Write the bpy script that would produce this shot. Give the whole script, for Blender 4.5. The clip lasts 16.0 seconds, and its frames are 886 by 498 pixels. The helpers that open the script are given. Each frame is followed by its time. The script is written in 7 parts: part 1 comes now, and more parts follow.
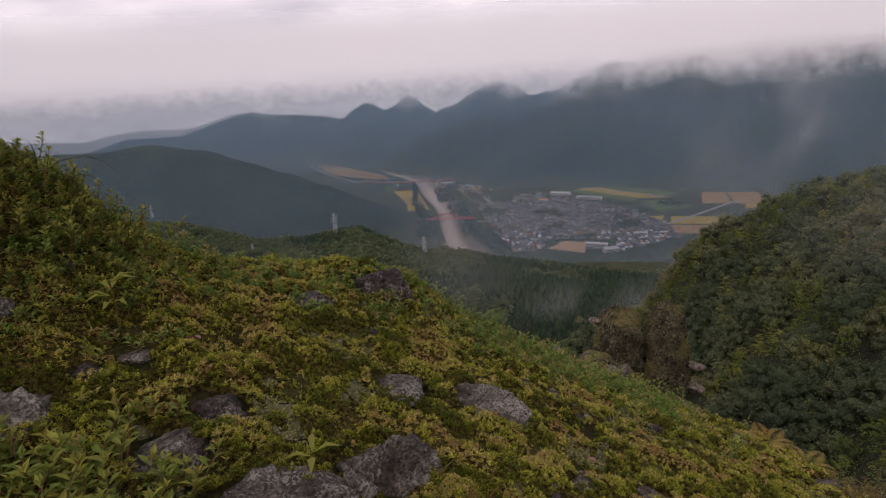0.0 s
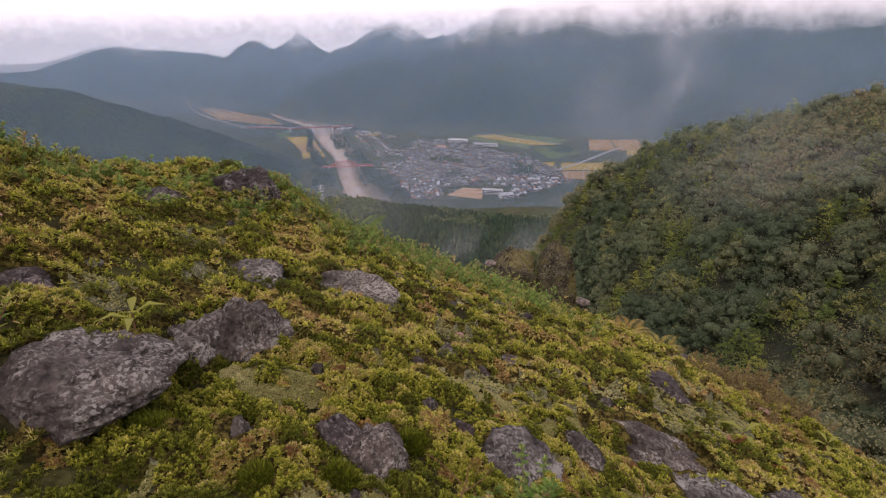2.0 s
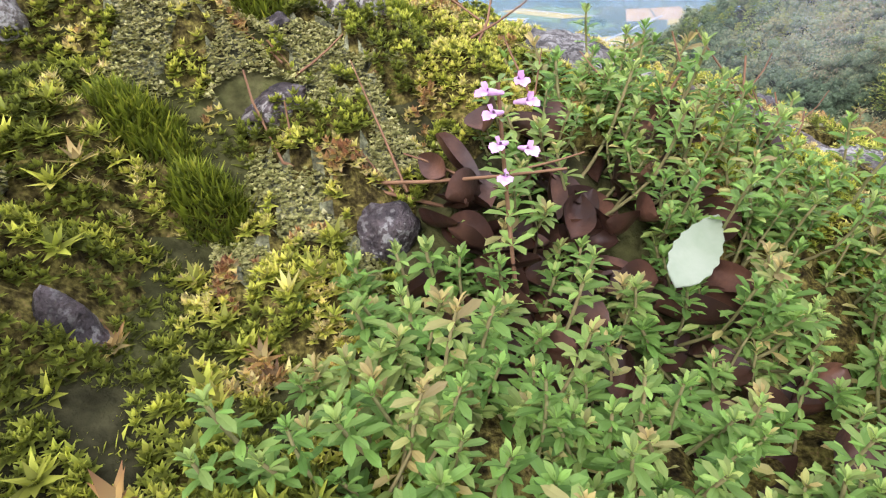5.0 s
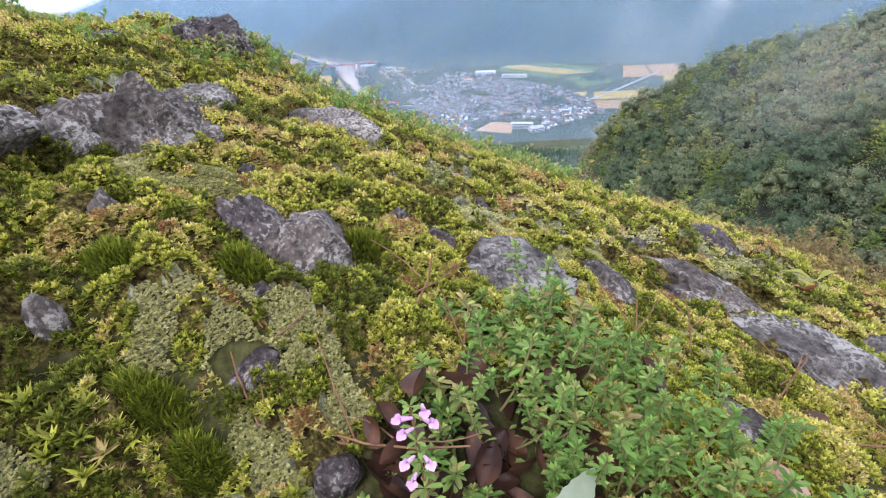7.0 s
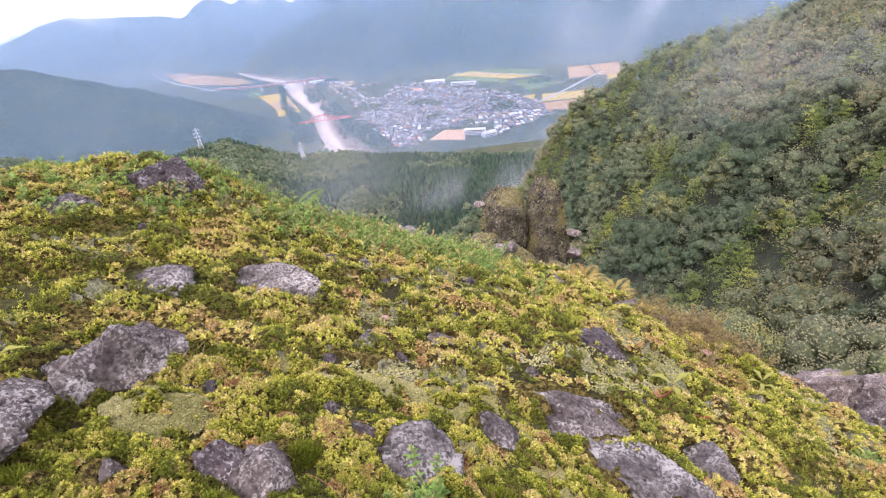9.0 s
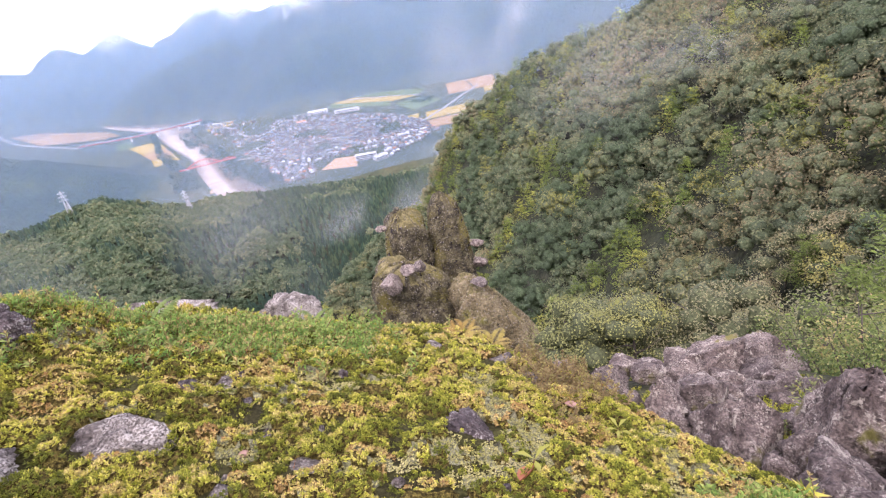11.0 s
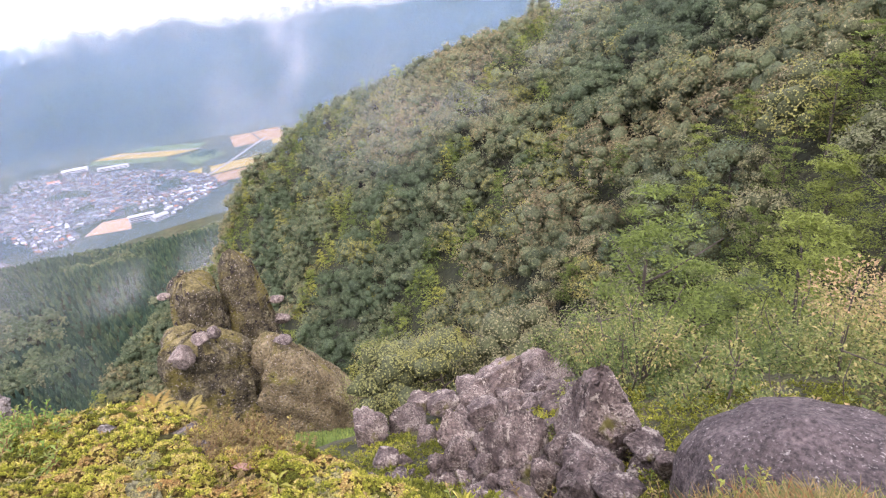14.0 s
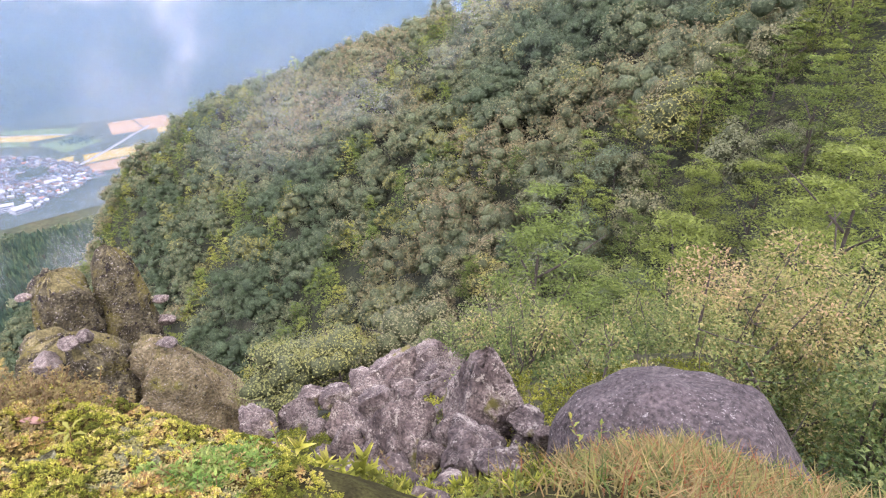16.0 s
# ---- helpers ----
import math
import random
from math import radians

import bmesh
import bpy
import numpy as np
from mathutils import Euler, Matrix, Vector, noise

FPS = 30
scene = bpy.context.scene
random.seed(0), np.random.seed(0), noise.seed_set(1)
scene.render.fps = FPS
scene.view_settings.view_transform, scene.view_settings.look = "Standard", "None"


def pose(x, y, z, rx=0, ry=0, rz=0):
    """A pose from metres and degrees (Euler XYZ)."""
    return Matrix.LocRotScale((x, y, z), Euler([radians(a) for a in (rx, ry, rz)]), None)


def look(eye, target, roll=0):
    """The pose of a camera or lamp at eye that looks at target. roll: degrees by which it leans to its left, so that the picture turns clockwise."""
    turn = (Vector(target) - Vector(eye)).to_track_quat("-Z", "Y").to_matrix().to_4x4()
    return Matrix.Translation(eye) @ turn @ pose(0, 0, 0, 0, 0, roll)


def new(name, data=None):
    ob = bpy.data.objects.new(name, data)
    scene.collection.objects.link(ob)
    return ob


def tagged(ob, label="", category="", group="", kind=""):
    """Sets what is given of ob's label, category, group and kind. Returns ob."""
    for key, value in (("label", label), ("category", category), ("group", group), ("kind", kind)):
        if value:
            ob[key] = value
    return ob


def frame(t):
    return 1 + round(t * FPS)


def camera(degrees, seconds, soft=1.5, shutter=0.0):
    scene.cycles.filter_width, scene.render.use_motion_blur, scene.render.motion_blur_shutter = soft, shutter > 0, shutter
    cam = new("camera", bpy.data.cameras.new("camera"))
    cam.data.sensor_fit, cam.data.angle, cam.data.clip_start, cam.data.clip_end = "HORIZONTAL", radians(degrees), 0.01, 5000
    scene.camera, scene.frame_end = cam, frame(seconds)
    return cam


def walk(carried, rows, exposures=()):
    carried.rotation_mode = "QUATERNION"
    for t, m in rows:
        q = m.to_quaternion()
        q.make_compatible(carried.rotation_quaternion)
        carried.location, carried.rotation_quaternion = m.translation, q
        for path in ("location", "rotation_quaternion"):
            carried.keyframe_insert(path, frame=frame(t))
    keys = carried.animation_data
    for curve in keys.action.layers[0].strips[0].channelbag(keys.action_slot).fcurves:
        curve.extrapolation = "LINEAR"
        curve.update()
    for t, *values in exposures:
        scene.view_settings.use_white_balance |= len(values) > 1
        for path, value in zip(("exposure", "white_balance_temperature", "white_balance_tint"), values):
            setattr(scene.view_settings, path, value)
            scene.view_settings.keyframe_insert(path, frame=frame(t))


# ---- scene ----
cam = camera(78.64, 16.0, soft=1.2)


def aim(x, y, z, yaw, pitch, roll):
    """A camera pose from a place, a compass turn, a tilt and a roll in degrees."""
    a, b = radians(yaw), radians(pitch)
    return look((x, y, z), (x + math.sin(a) * math.cos(b), y + math.cos(a) * math.cos(b), z + math.sin(b)), roll)


# seconds, place, turn to the right, tilt, roll
PATH = [
    (0, -0.058, -0.227, 0.464, -11.98, -16.50, -3.44),
    (0.5, -0.054, -0.231, 0.479, -8.46, -18.48, -3.16),
    (1, -0.041, -0.225, 0.450, -4.91, -19.94, -2.29),
    (1.5, -0.020, -0.218, 0.422, -2.24, -20.86, -1.68),
    (2, -0.011, -0.219, 0.351, -1.03, -22.44, -1.14),
    (2.5, -0.018, -0.224, 0.285, -0.55, -25.19, -0.98),
    (3, -0.027, -0.236, 0.231, -0.88, -28.01, -1.12),
    (3.5, -0.020, -0.221, 0.168, -0.86, -30.55, -1.43),
    (3.7, -0.016, -0.204, 0.147, -0.87, -31.77, -1.62),
    (4.2, -0.011, -0.179, 0.097, -1.82, -33.66, -2.56),
    (4.7, -0.009, -0.153, 0.068, -3.92, -34.16, -4.12),
    (5.2, -0.006, -0.134, 0.060, -5.97, -33.63, -5.49),
    (5.8, 0.001, -0.127, 0.078, -6.67, -32.09, -5.77),
    (6, 0.004, -0.128, 0.084, -6.52, -31.57, -5.68),
    (6.5, 0.015, -0.132, 0.117, -5.64, -29.94, -4.72),
    (7, 0.029, -0.141, 0.168, -4.97, -28.86, -4.49),
    (7.5, 0.042, -0.157, 0.223, -4.78, -29.90, -4.91),
    (8, 0.057, -0.178, 0.283, -4.72, -30.82, -5.35),
    (8.5, 0.076, -0.182, 0.339, -2.91, -29.86, -5.89),
    (9, 0.100, -0.179, 0.380, -0.46, -28.30, -6.96),
    (9.2, 0.114, -0.176, 0.394, 0.21, -28.24, -7.58),
    (9.7, 0.139, -0.168, 0.431, 2.78, -27.59, -8.61),
    (10.2, 0.165, -0.156, 0.460, 5.79, -27.59, -9.43),
    (10.7, 0.194, -0.147, 0.480, 8.91, -27.75, -10.30),
    (11.3, 0.239, -0.152, 0.490, 12.33, -27.46, -11.72),
    (11.5, 0.253, -0.155, 0.495, 13.16, -27.51, -12.49),
    (12, 0.299, -0.171, 0.493, 15.91, -26.49, -13.77),
    (12.5, 0.353, -0.190, 0.482, 20.40, -25.09, -13.05),
    (13, 0.404, -0.212, 0.463, 25.44, -25.47, -11.69),
    (13.5, 0.437, -0.245, 0.465, 30.17, -26.00, -9.34),
    (14, 0.462, -0.273, 0.450, 34.32, -25.64, -6.37),
    (14.5, 0.474, -0.287, 0.423, 36.94, -25.36, -4.60),
    (15, 0.484, -0.302, 0.397, 39.75, -25.44, -3.74),
    (15.5, 0.513, -0.330, 0.366, 43.12, -25.70, -2.58),
    (16, 0.530, -0.356, 0.318, 45.80, -26.47, -1.06),
]
EXPOSURES = [(0.0, -1.0, 6900, 28), (1.0, -0.8, 6900, 28), (1.5, -0.5, 6900, 30), (2.6, 0.42, 6600, 32), (3.4, 1.3, 6250, 31), (6.0, 1.5, 5400, 16), (6.5, 1.26, 5150, 18), (7.0, 1.05, 5700, 20), (7.5, 1.1, 5900, 28), (8.0, 1.45, 6000, 32), (9.0, 1.24, 6050, 34), (11.5, 1.32, 6200, 36), (12.5, 1.22, 6250, 36), (14.0, 1.36, 6250, 34), (16.0, 1.48, 6050, 33)]
walk(cam, [(row[0], aim(*row[1:])) for row in PATH], EXPOSURES)

# ---- world and sun ----
sky_world = bpy.data.worlds.new("overcast_sky")
scene.world = sky_world
sky_world.use_nodes = True
wt = sky_world.node_tree
wt.nodes.clear()
w_out = wt.nodes.new("ShaderNodeOutputWorld")
w_bg = wt.nodes.new("ShaderNodeBackground")
w_sky = wt.nodes.new("ShaderNodeTexSky")
w_sky.sky_type, w_sky.sun_disc = "NISHITA", False
w_sky.sun_elevation, w_sky.sun_rotation = radians(42), radians(200)
w_co = wt.nodes.new("ShaderNodeTexCoord")
w_map = wt.nodes.new("ShaderNodeMapping")
w_map.inputs["Scale"].default_value = (1.2, 1.2, 5.0)
w_noise = wt.nodes.new("ShaderNodeTexNoise")
w_noise.inputs["Scale"].default_value, w_noise.inputs["Detail"].default_value = 2.2, 7
w_ramp = wt.nodes.new("ShaderNodeValToRGB")
w_ramp.color_ramp.elements[0].position, w_ramp.color_ramp.elements[0].color = 0.33, (6.0, 6.3, 7.0, 1)
w_ramp.color_ramp.elements[1].position, w_ramp.color_ramp.elements[1].color = 0.66, (13.0, 13.0, 13.2, 1)
w_mix = wt.nodes.new("ShaderNodeMixRGB")
w_mix.inputs["Fac"].default_value = 0.88
wt.links.new(w_co.outputs["Generated"], w_map.inputs["Vector"])
wt.links.new(w_map.outputs["Vector"], w_noise.inputs["Vector"])
wt.links.new(w_noise.outputs["Fac"], w_ramp.inputs["Fac"])
wt.links.new(w_sky.outputs["Color"], w_mix.inputs["Color1"])
wt.links.new(w_ramp.outputs["Color"], w_mix.inputs["Color2"])
w_sep = wt.nodes.new("ShaderNodeSeparateXYZ")
w_fall = wt.nodes.new("ShaderNodeMapRange")
for w_key, w_val in zip(("From Min", "From Max", "To Min", "To Max"), (0.0, 0.4, 1.75, 0.85)):
    w_fall.inputs[w_key].default_value = w_val
w_mul = wt.nodes.new("ShaderNodeMixRGB")
w_mul.blend_type, w_mul.inputs["Fac"].default_value = "MULTIPLY", 1
wt.links.new(w_co.outputs["Generated"], w_sep.inputs["Vector"])
wt.links.new(w_sep.outputs["Z"], w_fall.inputs["Value"])
wt.links.new(w_mix.outputs["Color"], w_mul.inputs["Color1"])
wt.links.new(w_fall.outputs["Result"], w_mul.inputs["Color2"])
wt.links.new(w_mul.outputs["Color"], w_bg.inputs["Color"])
wt.links.new(w_bg.outputs["Background"], w_out.inputs["Surface"])
w_bg.inputs["Strength"].default_value = 0.12

sun = new("sun", bpy.data.lights.new("sun", "SUN"))
sun.data.energy, sun.data.angle, sun.data.color = 1.2, radians(25), (1.0, 0.96, 0.9)
sun.matrix_world = look((0, 0, 0), (0.22, 0.62, -0.75))

# ---- materials ----
def nodes_of(name):
    m = bpy.data.materials.new(name)
    m.use_nodes = True
    return m, m.node_tree.nodes, m.node_tree.links, m.node_tree.nodes["Principled BSDF"]


def ramp_of(nodes, stops):
    r = nodes.new("ShaderNodeValToRGB")
    e = r.color_ramp.elements
    while len(e) < len(stops):
        e.new(0.5)
    for k, (p, c) in zip(e, stops):
        k.position, k.color = p, (*c, 1)
    return r


def surface(name, stops, scale=5.0, detail=8.0, rough=0.85, bump=0.3, bump_scale=None, dist=0.01, fine=None, spots=None, vary=0.0, per="", metal=0.0, spec=0.3, stretch=None):
    """Colour ramp over noise, a finer grain, spots with a shape of their own, variation by piece, and bump."""
    m, n, l, b = nodes_of(name)
    b.inputs["Roughness"].default_value, b.inputs["Metallic"].default_value = rough, metal
    b.inputs["Specular IOR Level"].default_value = spec
    co = n.new("ShaderNodeTexCoord")
    src = co.outputs["Object"]
    if stretch:
        mp = n.new("ShaderNodeMapping")
        mp.inputs["Scale"].default_value = stretch
        l.new(src, mp.inputs["Vector"])
        src = mp.outputs["Vector"]
    a = n.new("ShaderNodeTexNoise")
    a.inputs["Scale"].default_value, a.inputs["Detail"].default_value, a.inputs["Roughness"].default_value = scale, detail, 0.65
    l.new(src, a.inputs["Vector"])
    r = ramp_of(n, stops)
    l.new(a.outputs["Fac"], r.inputs["Fac"])
    colour = r.outputs["Color"]
    if fine:
        g = n.new("ShaderNodeTexNoise")
        g.inputs["Scale"].default_value, g.inputs["Detail"].default_value = fine[0], 4
        l.new(src, g.inputs["Vector"])
        gr = ramp_of(n, [(0.3, (1 - fine[1],) * 3), (0.7, (1 + fine[1],) * 3)])
        l.new(g.outputs["Fac"], gr.inputs["Fac"])
        mx = n.new("ShaderNodeMixRGB")
        mx.blend_type, mx.inputs["Fac"].default_value = "MULTIPLY", 1
        l.new(colour, mx.inputs["Color1"])
        l.new(gr.outputs["Color"], mx.inputs["Color2"])
        colour = mx.outputs["Color"]
    for sp_scale, lo, hi, sp_colour in spots or ():
        g = n.new("ShaderNodeTexNoise")
        g.inputs["Scale"].default_value, g.inputs["Detail"].default_value, g.inputs["Roughness"].default_value = sp_scale, 5, 0.7
        l.new(src, g.inputs["Vector"])
        gr = ramp_of(n, [(lo, (0, 0, 0)), (hi, (1, 1, 1))])
        l.new(g.outputs["Fac"], gr.inputs["Fac"])
        mx = n.new("ShaderNodeMixRGB")
        mx.inputs["Color2"].default_value = (*sp_colour, 1)
        l.new(gr.outputs["Color"], mx.inputs["Fac"])
        l.new(colour, mx.inputs["Color1"])
        colour = mx.outputs["Color"]
    if vary:
        if per == "object":
            rn = n.new("ShaderNodeObjectInfo").outputs["Random"]
        else:
            rn = n.new("ShaderNodeNewGeometry").outputs["Random Per Island"]
        gr = ramp_of(n, [(0, (1 - vary, 1 - vary, 1 - vary)), (1, (1 + vary, 1 + vary, 1 + vary * 0.7))])
        l.new(rn, gr.inputs["Fac"])
        mx = n.new("ShaderNodeMixRGB")
        mx.blend_type, mx.inputs["Fac"].default_value = "MULTIPLY", 1
        l.new(colour, mx.inputs["Color1"])
        l.new(gr.outputs["Color"], mx.inputs["Color2"])
        colour = mx.outputs["Color"]
    l.new(colour, b.inputs["Base Color"])
    if bump:
        bn = n.new("ShaderNodeTexNoise")
        bn.inputs["Scale"].default_value, bn.inputs["Detail"].default_value = bump_scale or scale * 4, 8
        l.new(src, bn.inputs["Vector"])
        bp = n.new("ShaderNodeBump")
        bp.inputs["Strength"].default_value, bp.inputs["Distance"].default_value = bump, dist
        l.new(bn.outputs["Fac"], bp.inputs["Height"])
        l.new(bp.outputs["Normal"], b.inputs["Normal"])
    return m


def foliage(name, tones, vary=0.35, rough=0.6, spec=0.25, glow=0.4, mottle=0.0):
    """Leaves: a colour by plant (attribute tone), a shade by leaf, some light through the blade."""
    m, n, l, b = nodes_of(name)
    b.inputs["Roughness"].default_value, b.inputs["Specular IOR Level"].default_value = rough, spec
    at = n.new("ShaderNodeAttribute")
    at.attribute_name = "tone"
    r = ramp_of(n, tones)
    l.new(at.outputs["Fac"], r.inputs["Fac"])
    g = n.new("ShaderNodeNewGeometry")
    gr = ramp_of(n, [(0, (1 - vary, 1 - vary, 1 - vary)), (1, (1 + vary, 1 + vary, 1 + vary * 0.5))])
    l.new(g.outputs["Random Per Island"], gr.inputs["Fac"])
    mx = n.new("ShaderNodeMixRGB")
    mx.blend_type, mx.inputs["Fac"].default_value = "MULTIPLY", 1
    l.new(r.outputs["Color"], mx.inputs["Color1"])
    l.new(gr.outputs["Color"], mx.inputs["Color2"])
    if mottle:
        co = n.new("ShaderNodeTexCoord")
        nz = n.new("ShaderNodeTexNoise")
        nz.inputs["Scale"].default_value, nz.inputs["Detail"].default_value, nz.inputs["Roughness"].default_value = mottle, 5, 0.75
        l.new(co.outputs["Object"], nz.inputs["Vector"])
        dr = ramp_of(n, [(0.36, (0.62, 0.62, 0.62)), (0.62, (1.5, 1.5, 1.45))])
        l.new(nz.outputs["Fac"], dr.inputs["Fac"])
        m2 = n.new("ShaderNodeMixRGB")
        m2.blend_type, m2.inputs["Fac"].default_value = "MULTIPLY", 1
        l.new(mx.outputs["Color"], m2.inputs["Color1"])
        l.new(dr.outputs["Color"], m2.inputs["Color2"])
        mx = m2
        bp = n.new("ShaderNodeBump")
        bp.inputs["Strength"].default_value, bp.inputs["Distance"].default_value = 1.0, 0.5
        l.new(nz.outputs["Fac"], bp.inputs["Height"])
        l.new(bp.outputs["Normal"], b.inputs["Normal"])
    l.new(mx.outputs["Color"], b.inputs["Base Color"])
    if glow:
        tr = n.new("ShaderNodeBsdfTranslucent")
        l.new(mx.outputs["Color"], tr.inputs["Color"])
        ms = n.new("ShaderNodeMixShader")
        ms.inputs["Fac"].default_value = glow
        l.new(b.outputs["BSDF"], ms.inputs[1])
        l.new(tr.outputs["BSDF"], ms.inputs[2])
        l.new(ms.outputs["Shader"], n["Material Output"].inputs["Surface"])
    return m


def mist_material(name, colour, low, high, lo_amount, hi_amount, scale, contrast, top=None, end=None, shine=0.0, rise=0.0):
    """Drifting mist, also standing in for aerial haze: thin where it is thin, thicker with height between two levels,
    torn by noise.
    """
    m, n, l, b = nodes_of(name)
    n.remove(b)
    tp, df, tl = n.new("ShaderNodeBsdfTransparent"), n.new("ShaderNodeBsdfDiffuse"), n.new("ShaderNodeBsdfTranslucent")
    df.inputs["Color"].default_value = tl.inputs["Color"].default_value = (*colour, 1)
    both = n.new("ShaderNodeMixShader")
    both.inputs["Fac"].default_value = 0.5
    l.new(df.outputs["BSDF"], both.inputs[1])
    l.new(tl.outputs["BSDF"], both.inputs[2])
    co = n.new("ShaderNodeTexCoord")
    sep = n.new("ShaderNodeSeparateXYZ")
    l.new(co.outputs["Object"], sep.inputs["Vector"])
    nz = n.new("ShaderNodeTexNoise")
    nz.inputs["Scale"].default_value, nz.inputs["Detail"].default_value, nz.inputs["Roughness"].default_value = scale, 8, 0.68
    l.new(co.outputs["Object"], nz.inputs["Vector"])
    wob = n.new("ShaderNodeMath")
    wob.operation = "MULTIPLY_ADD"
    wob.inputs[1].default_value, wob.inputs[2].default_value = contrast, -0.5 * contrast
    l.new(nz.outputs["Fac"], wob.inputs[0])
    add = n.new("ShaderNodeMath")
    l.new(sep.outputs["Z"], add.inputs[0])
    l.new(wob.outputs["Value"], add.inputs[1])
    rng = n.new("ShaderNodeMapRange")
    rng.interpolation_type = "SMOOTHSTEP"
    for k, v in zip(("From Min", "From Max", "To Min", "To Max"), (low, high, lo_amount, hi_amount)):
        rng.inputs[k].default_value = v
    level = add.outputs["Value"]
    if rise:
        east, lift = n.new("ShaderNodeMath"), n.new("ShaderNodeMath")
        east.operation, lift.operation = "MAXIMUM", "MULTIPLY_ADD"
        east.inputs[1].default_value, lift.inputs[1].default_value = 0.0, -rise
        l.new(sep.outputs["X"], east.inputs[0])
        l.new(east.outputs["Value"], lift.inputs[0])
        l.new(level, lift.inputs[2])
        level = lift.outputs["Value"]
    l.new(level, rng.inputs["Value"])
    amount = rng.outputs["Result"]
    if top is not None:
        cap = n.new("ShaderNodeMapRange")
        cap.interpolation_type = "SMOOTHSTEP"
        for k, v in zip(("From Min", "From Max", "To Min", "To Max"), (top, end, 1, 0)):
            cap.inputs[k].default_value = v
        l.new(sep.outputs["Z"], cap.inputs["Value"])
        mul = n.new("ShaderNodeMath")
        mul.operation = "MULTIPLY"
        l.new(amount, mul.inputs[0])
        l.new(cap.outputs["Result"], mul.inputs[1])
        amount = mul.outputs["Value"]
    # shine: emission added to the sheet so that it looks brighter than lit
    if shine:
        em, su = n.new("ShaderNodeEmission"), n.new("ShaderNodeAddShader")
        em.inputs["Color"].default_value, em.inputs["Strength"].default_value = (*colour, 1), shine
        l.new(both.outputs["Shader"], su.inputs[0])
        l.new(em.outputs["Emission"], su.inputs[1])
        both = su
    ms = n.new("ShaderNodeMixShader")
    l.new(amount, ms.inputs["Fac"])
    l.new(tp.outputs["BSDF"], ms.inputs[1])
    l.new(both.outputs["Shader"], ms.inputs[2])
    l.new(ms.outputs["Shader"], n["Material Output"].inputs["Surface"])
    return m


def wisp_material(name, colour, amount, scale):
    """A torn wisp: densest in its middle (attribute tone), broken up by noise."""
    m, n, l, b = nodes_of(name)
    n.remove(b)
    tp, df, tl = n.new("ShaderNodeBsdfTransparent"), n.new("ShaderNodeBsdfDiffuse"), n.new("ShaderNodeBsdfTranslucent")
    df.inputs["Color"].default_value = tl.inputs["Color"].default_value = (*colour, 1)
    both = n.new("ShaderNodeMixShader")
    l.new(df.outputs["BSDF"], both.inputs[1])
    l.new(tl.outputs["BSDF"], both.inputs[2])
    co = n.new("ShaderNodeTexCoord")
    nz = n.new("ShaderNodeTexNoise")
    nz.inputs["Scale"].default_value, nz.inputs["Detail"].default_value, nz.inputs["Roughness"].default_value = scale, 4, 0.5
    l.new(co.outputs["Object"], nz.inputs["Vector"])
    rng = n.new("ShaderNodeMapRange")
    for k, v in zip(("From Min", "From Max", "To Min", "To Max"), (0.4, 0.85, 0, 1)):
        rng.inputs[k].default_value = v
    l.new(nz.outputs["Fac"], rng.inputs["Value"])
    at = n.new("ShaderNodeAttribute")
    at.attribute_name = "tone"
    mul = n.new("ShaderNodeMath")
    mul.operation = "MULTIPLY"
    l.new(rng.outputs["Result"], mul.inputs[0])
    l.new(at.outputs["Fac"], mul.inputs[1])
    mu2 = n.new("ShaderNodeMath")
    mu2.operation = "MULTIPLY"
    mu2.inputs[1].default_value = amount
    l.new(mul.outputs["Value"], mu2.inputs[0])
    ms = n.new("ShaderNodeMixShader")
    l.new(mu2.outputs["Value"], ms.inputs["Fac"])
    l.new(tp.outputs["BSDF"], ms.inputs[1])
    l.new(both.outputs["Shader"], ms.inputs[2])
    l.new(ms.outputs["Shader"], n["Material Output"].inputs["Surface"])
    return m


M_MOSS_SOIL = surface("moss_and_soil", [(0.3, (0.018, 0.016, 0.009)), (0.45, (0.035, 0.033, 0.014)), (0.58, (0.06, 0.06, 0.02)), (0.72, (0.09, 0.075, 0.035))], 9, fine=(160, 0.5), bump=0.8, bump_scale=120, dist=0.006, rough=1.0, spec=0.04)
M_SLOPE = surface("scrub_slope", [(0.3, (0.03, 0.034, 0.016)), (0.5, (0.058, 0.062, 0.024)), (0.7, (0.1, 0.082, 0.04))], 1.2, fine=(20, 0.4), bump=0.7, bump_scale=8, dist=0.1)
M_FOREST_FLOOR = surface("forest_floor", [(0.3, (0.02, 0.026, 0.014)), (0.5, (0.035, 0.042, 0.02)), (0.7, (0.06, 0.058, 0.03))], 0.3, fine=(1.6, 0.6), bump=0.5, bump_scale=0.4, dist=2)
M_FAR_FOREST = surface("far_forest", [(0.3, (0.018, 0.034, 0.024)), (0.5, (0.03, 0.05, 0.03)), (0.7, (0.05, 0.07, 0.035))], 0.012, fine=(0.09, 0.45), bump=0.6, bump_scale=0.07, dist=14)
M_FIELD = surface("valley_grass", [(0.35, (0.0338, 0.0488, 0.0225)), (0.55, (0.0562, 0.0713, 0.0315)), (0.7, (0.09, 0.0863, 0.0375))], 0.012, fine=(0.1, 0.3), bump=0.2, bump_scale=0.3, dist=0.6)


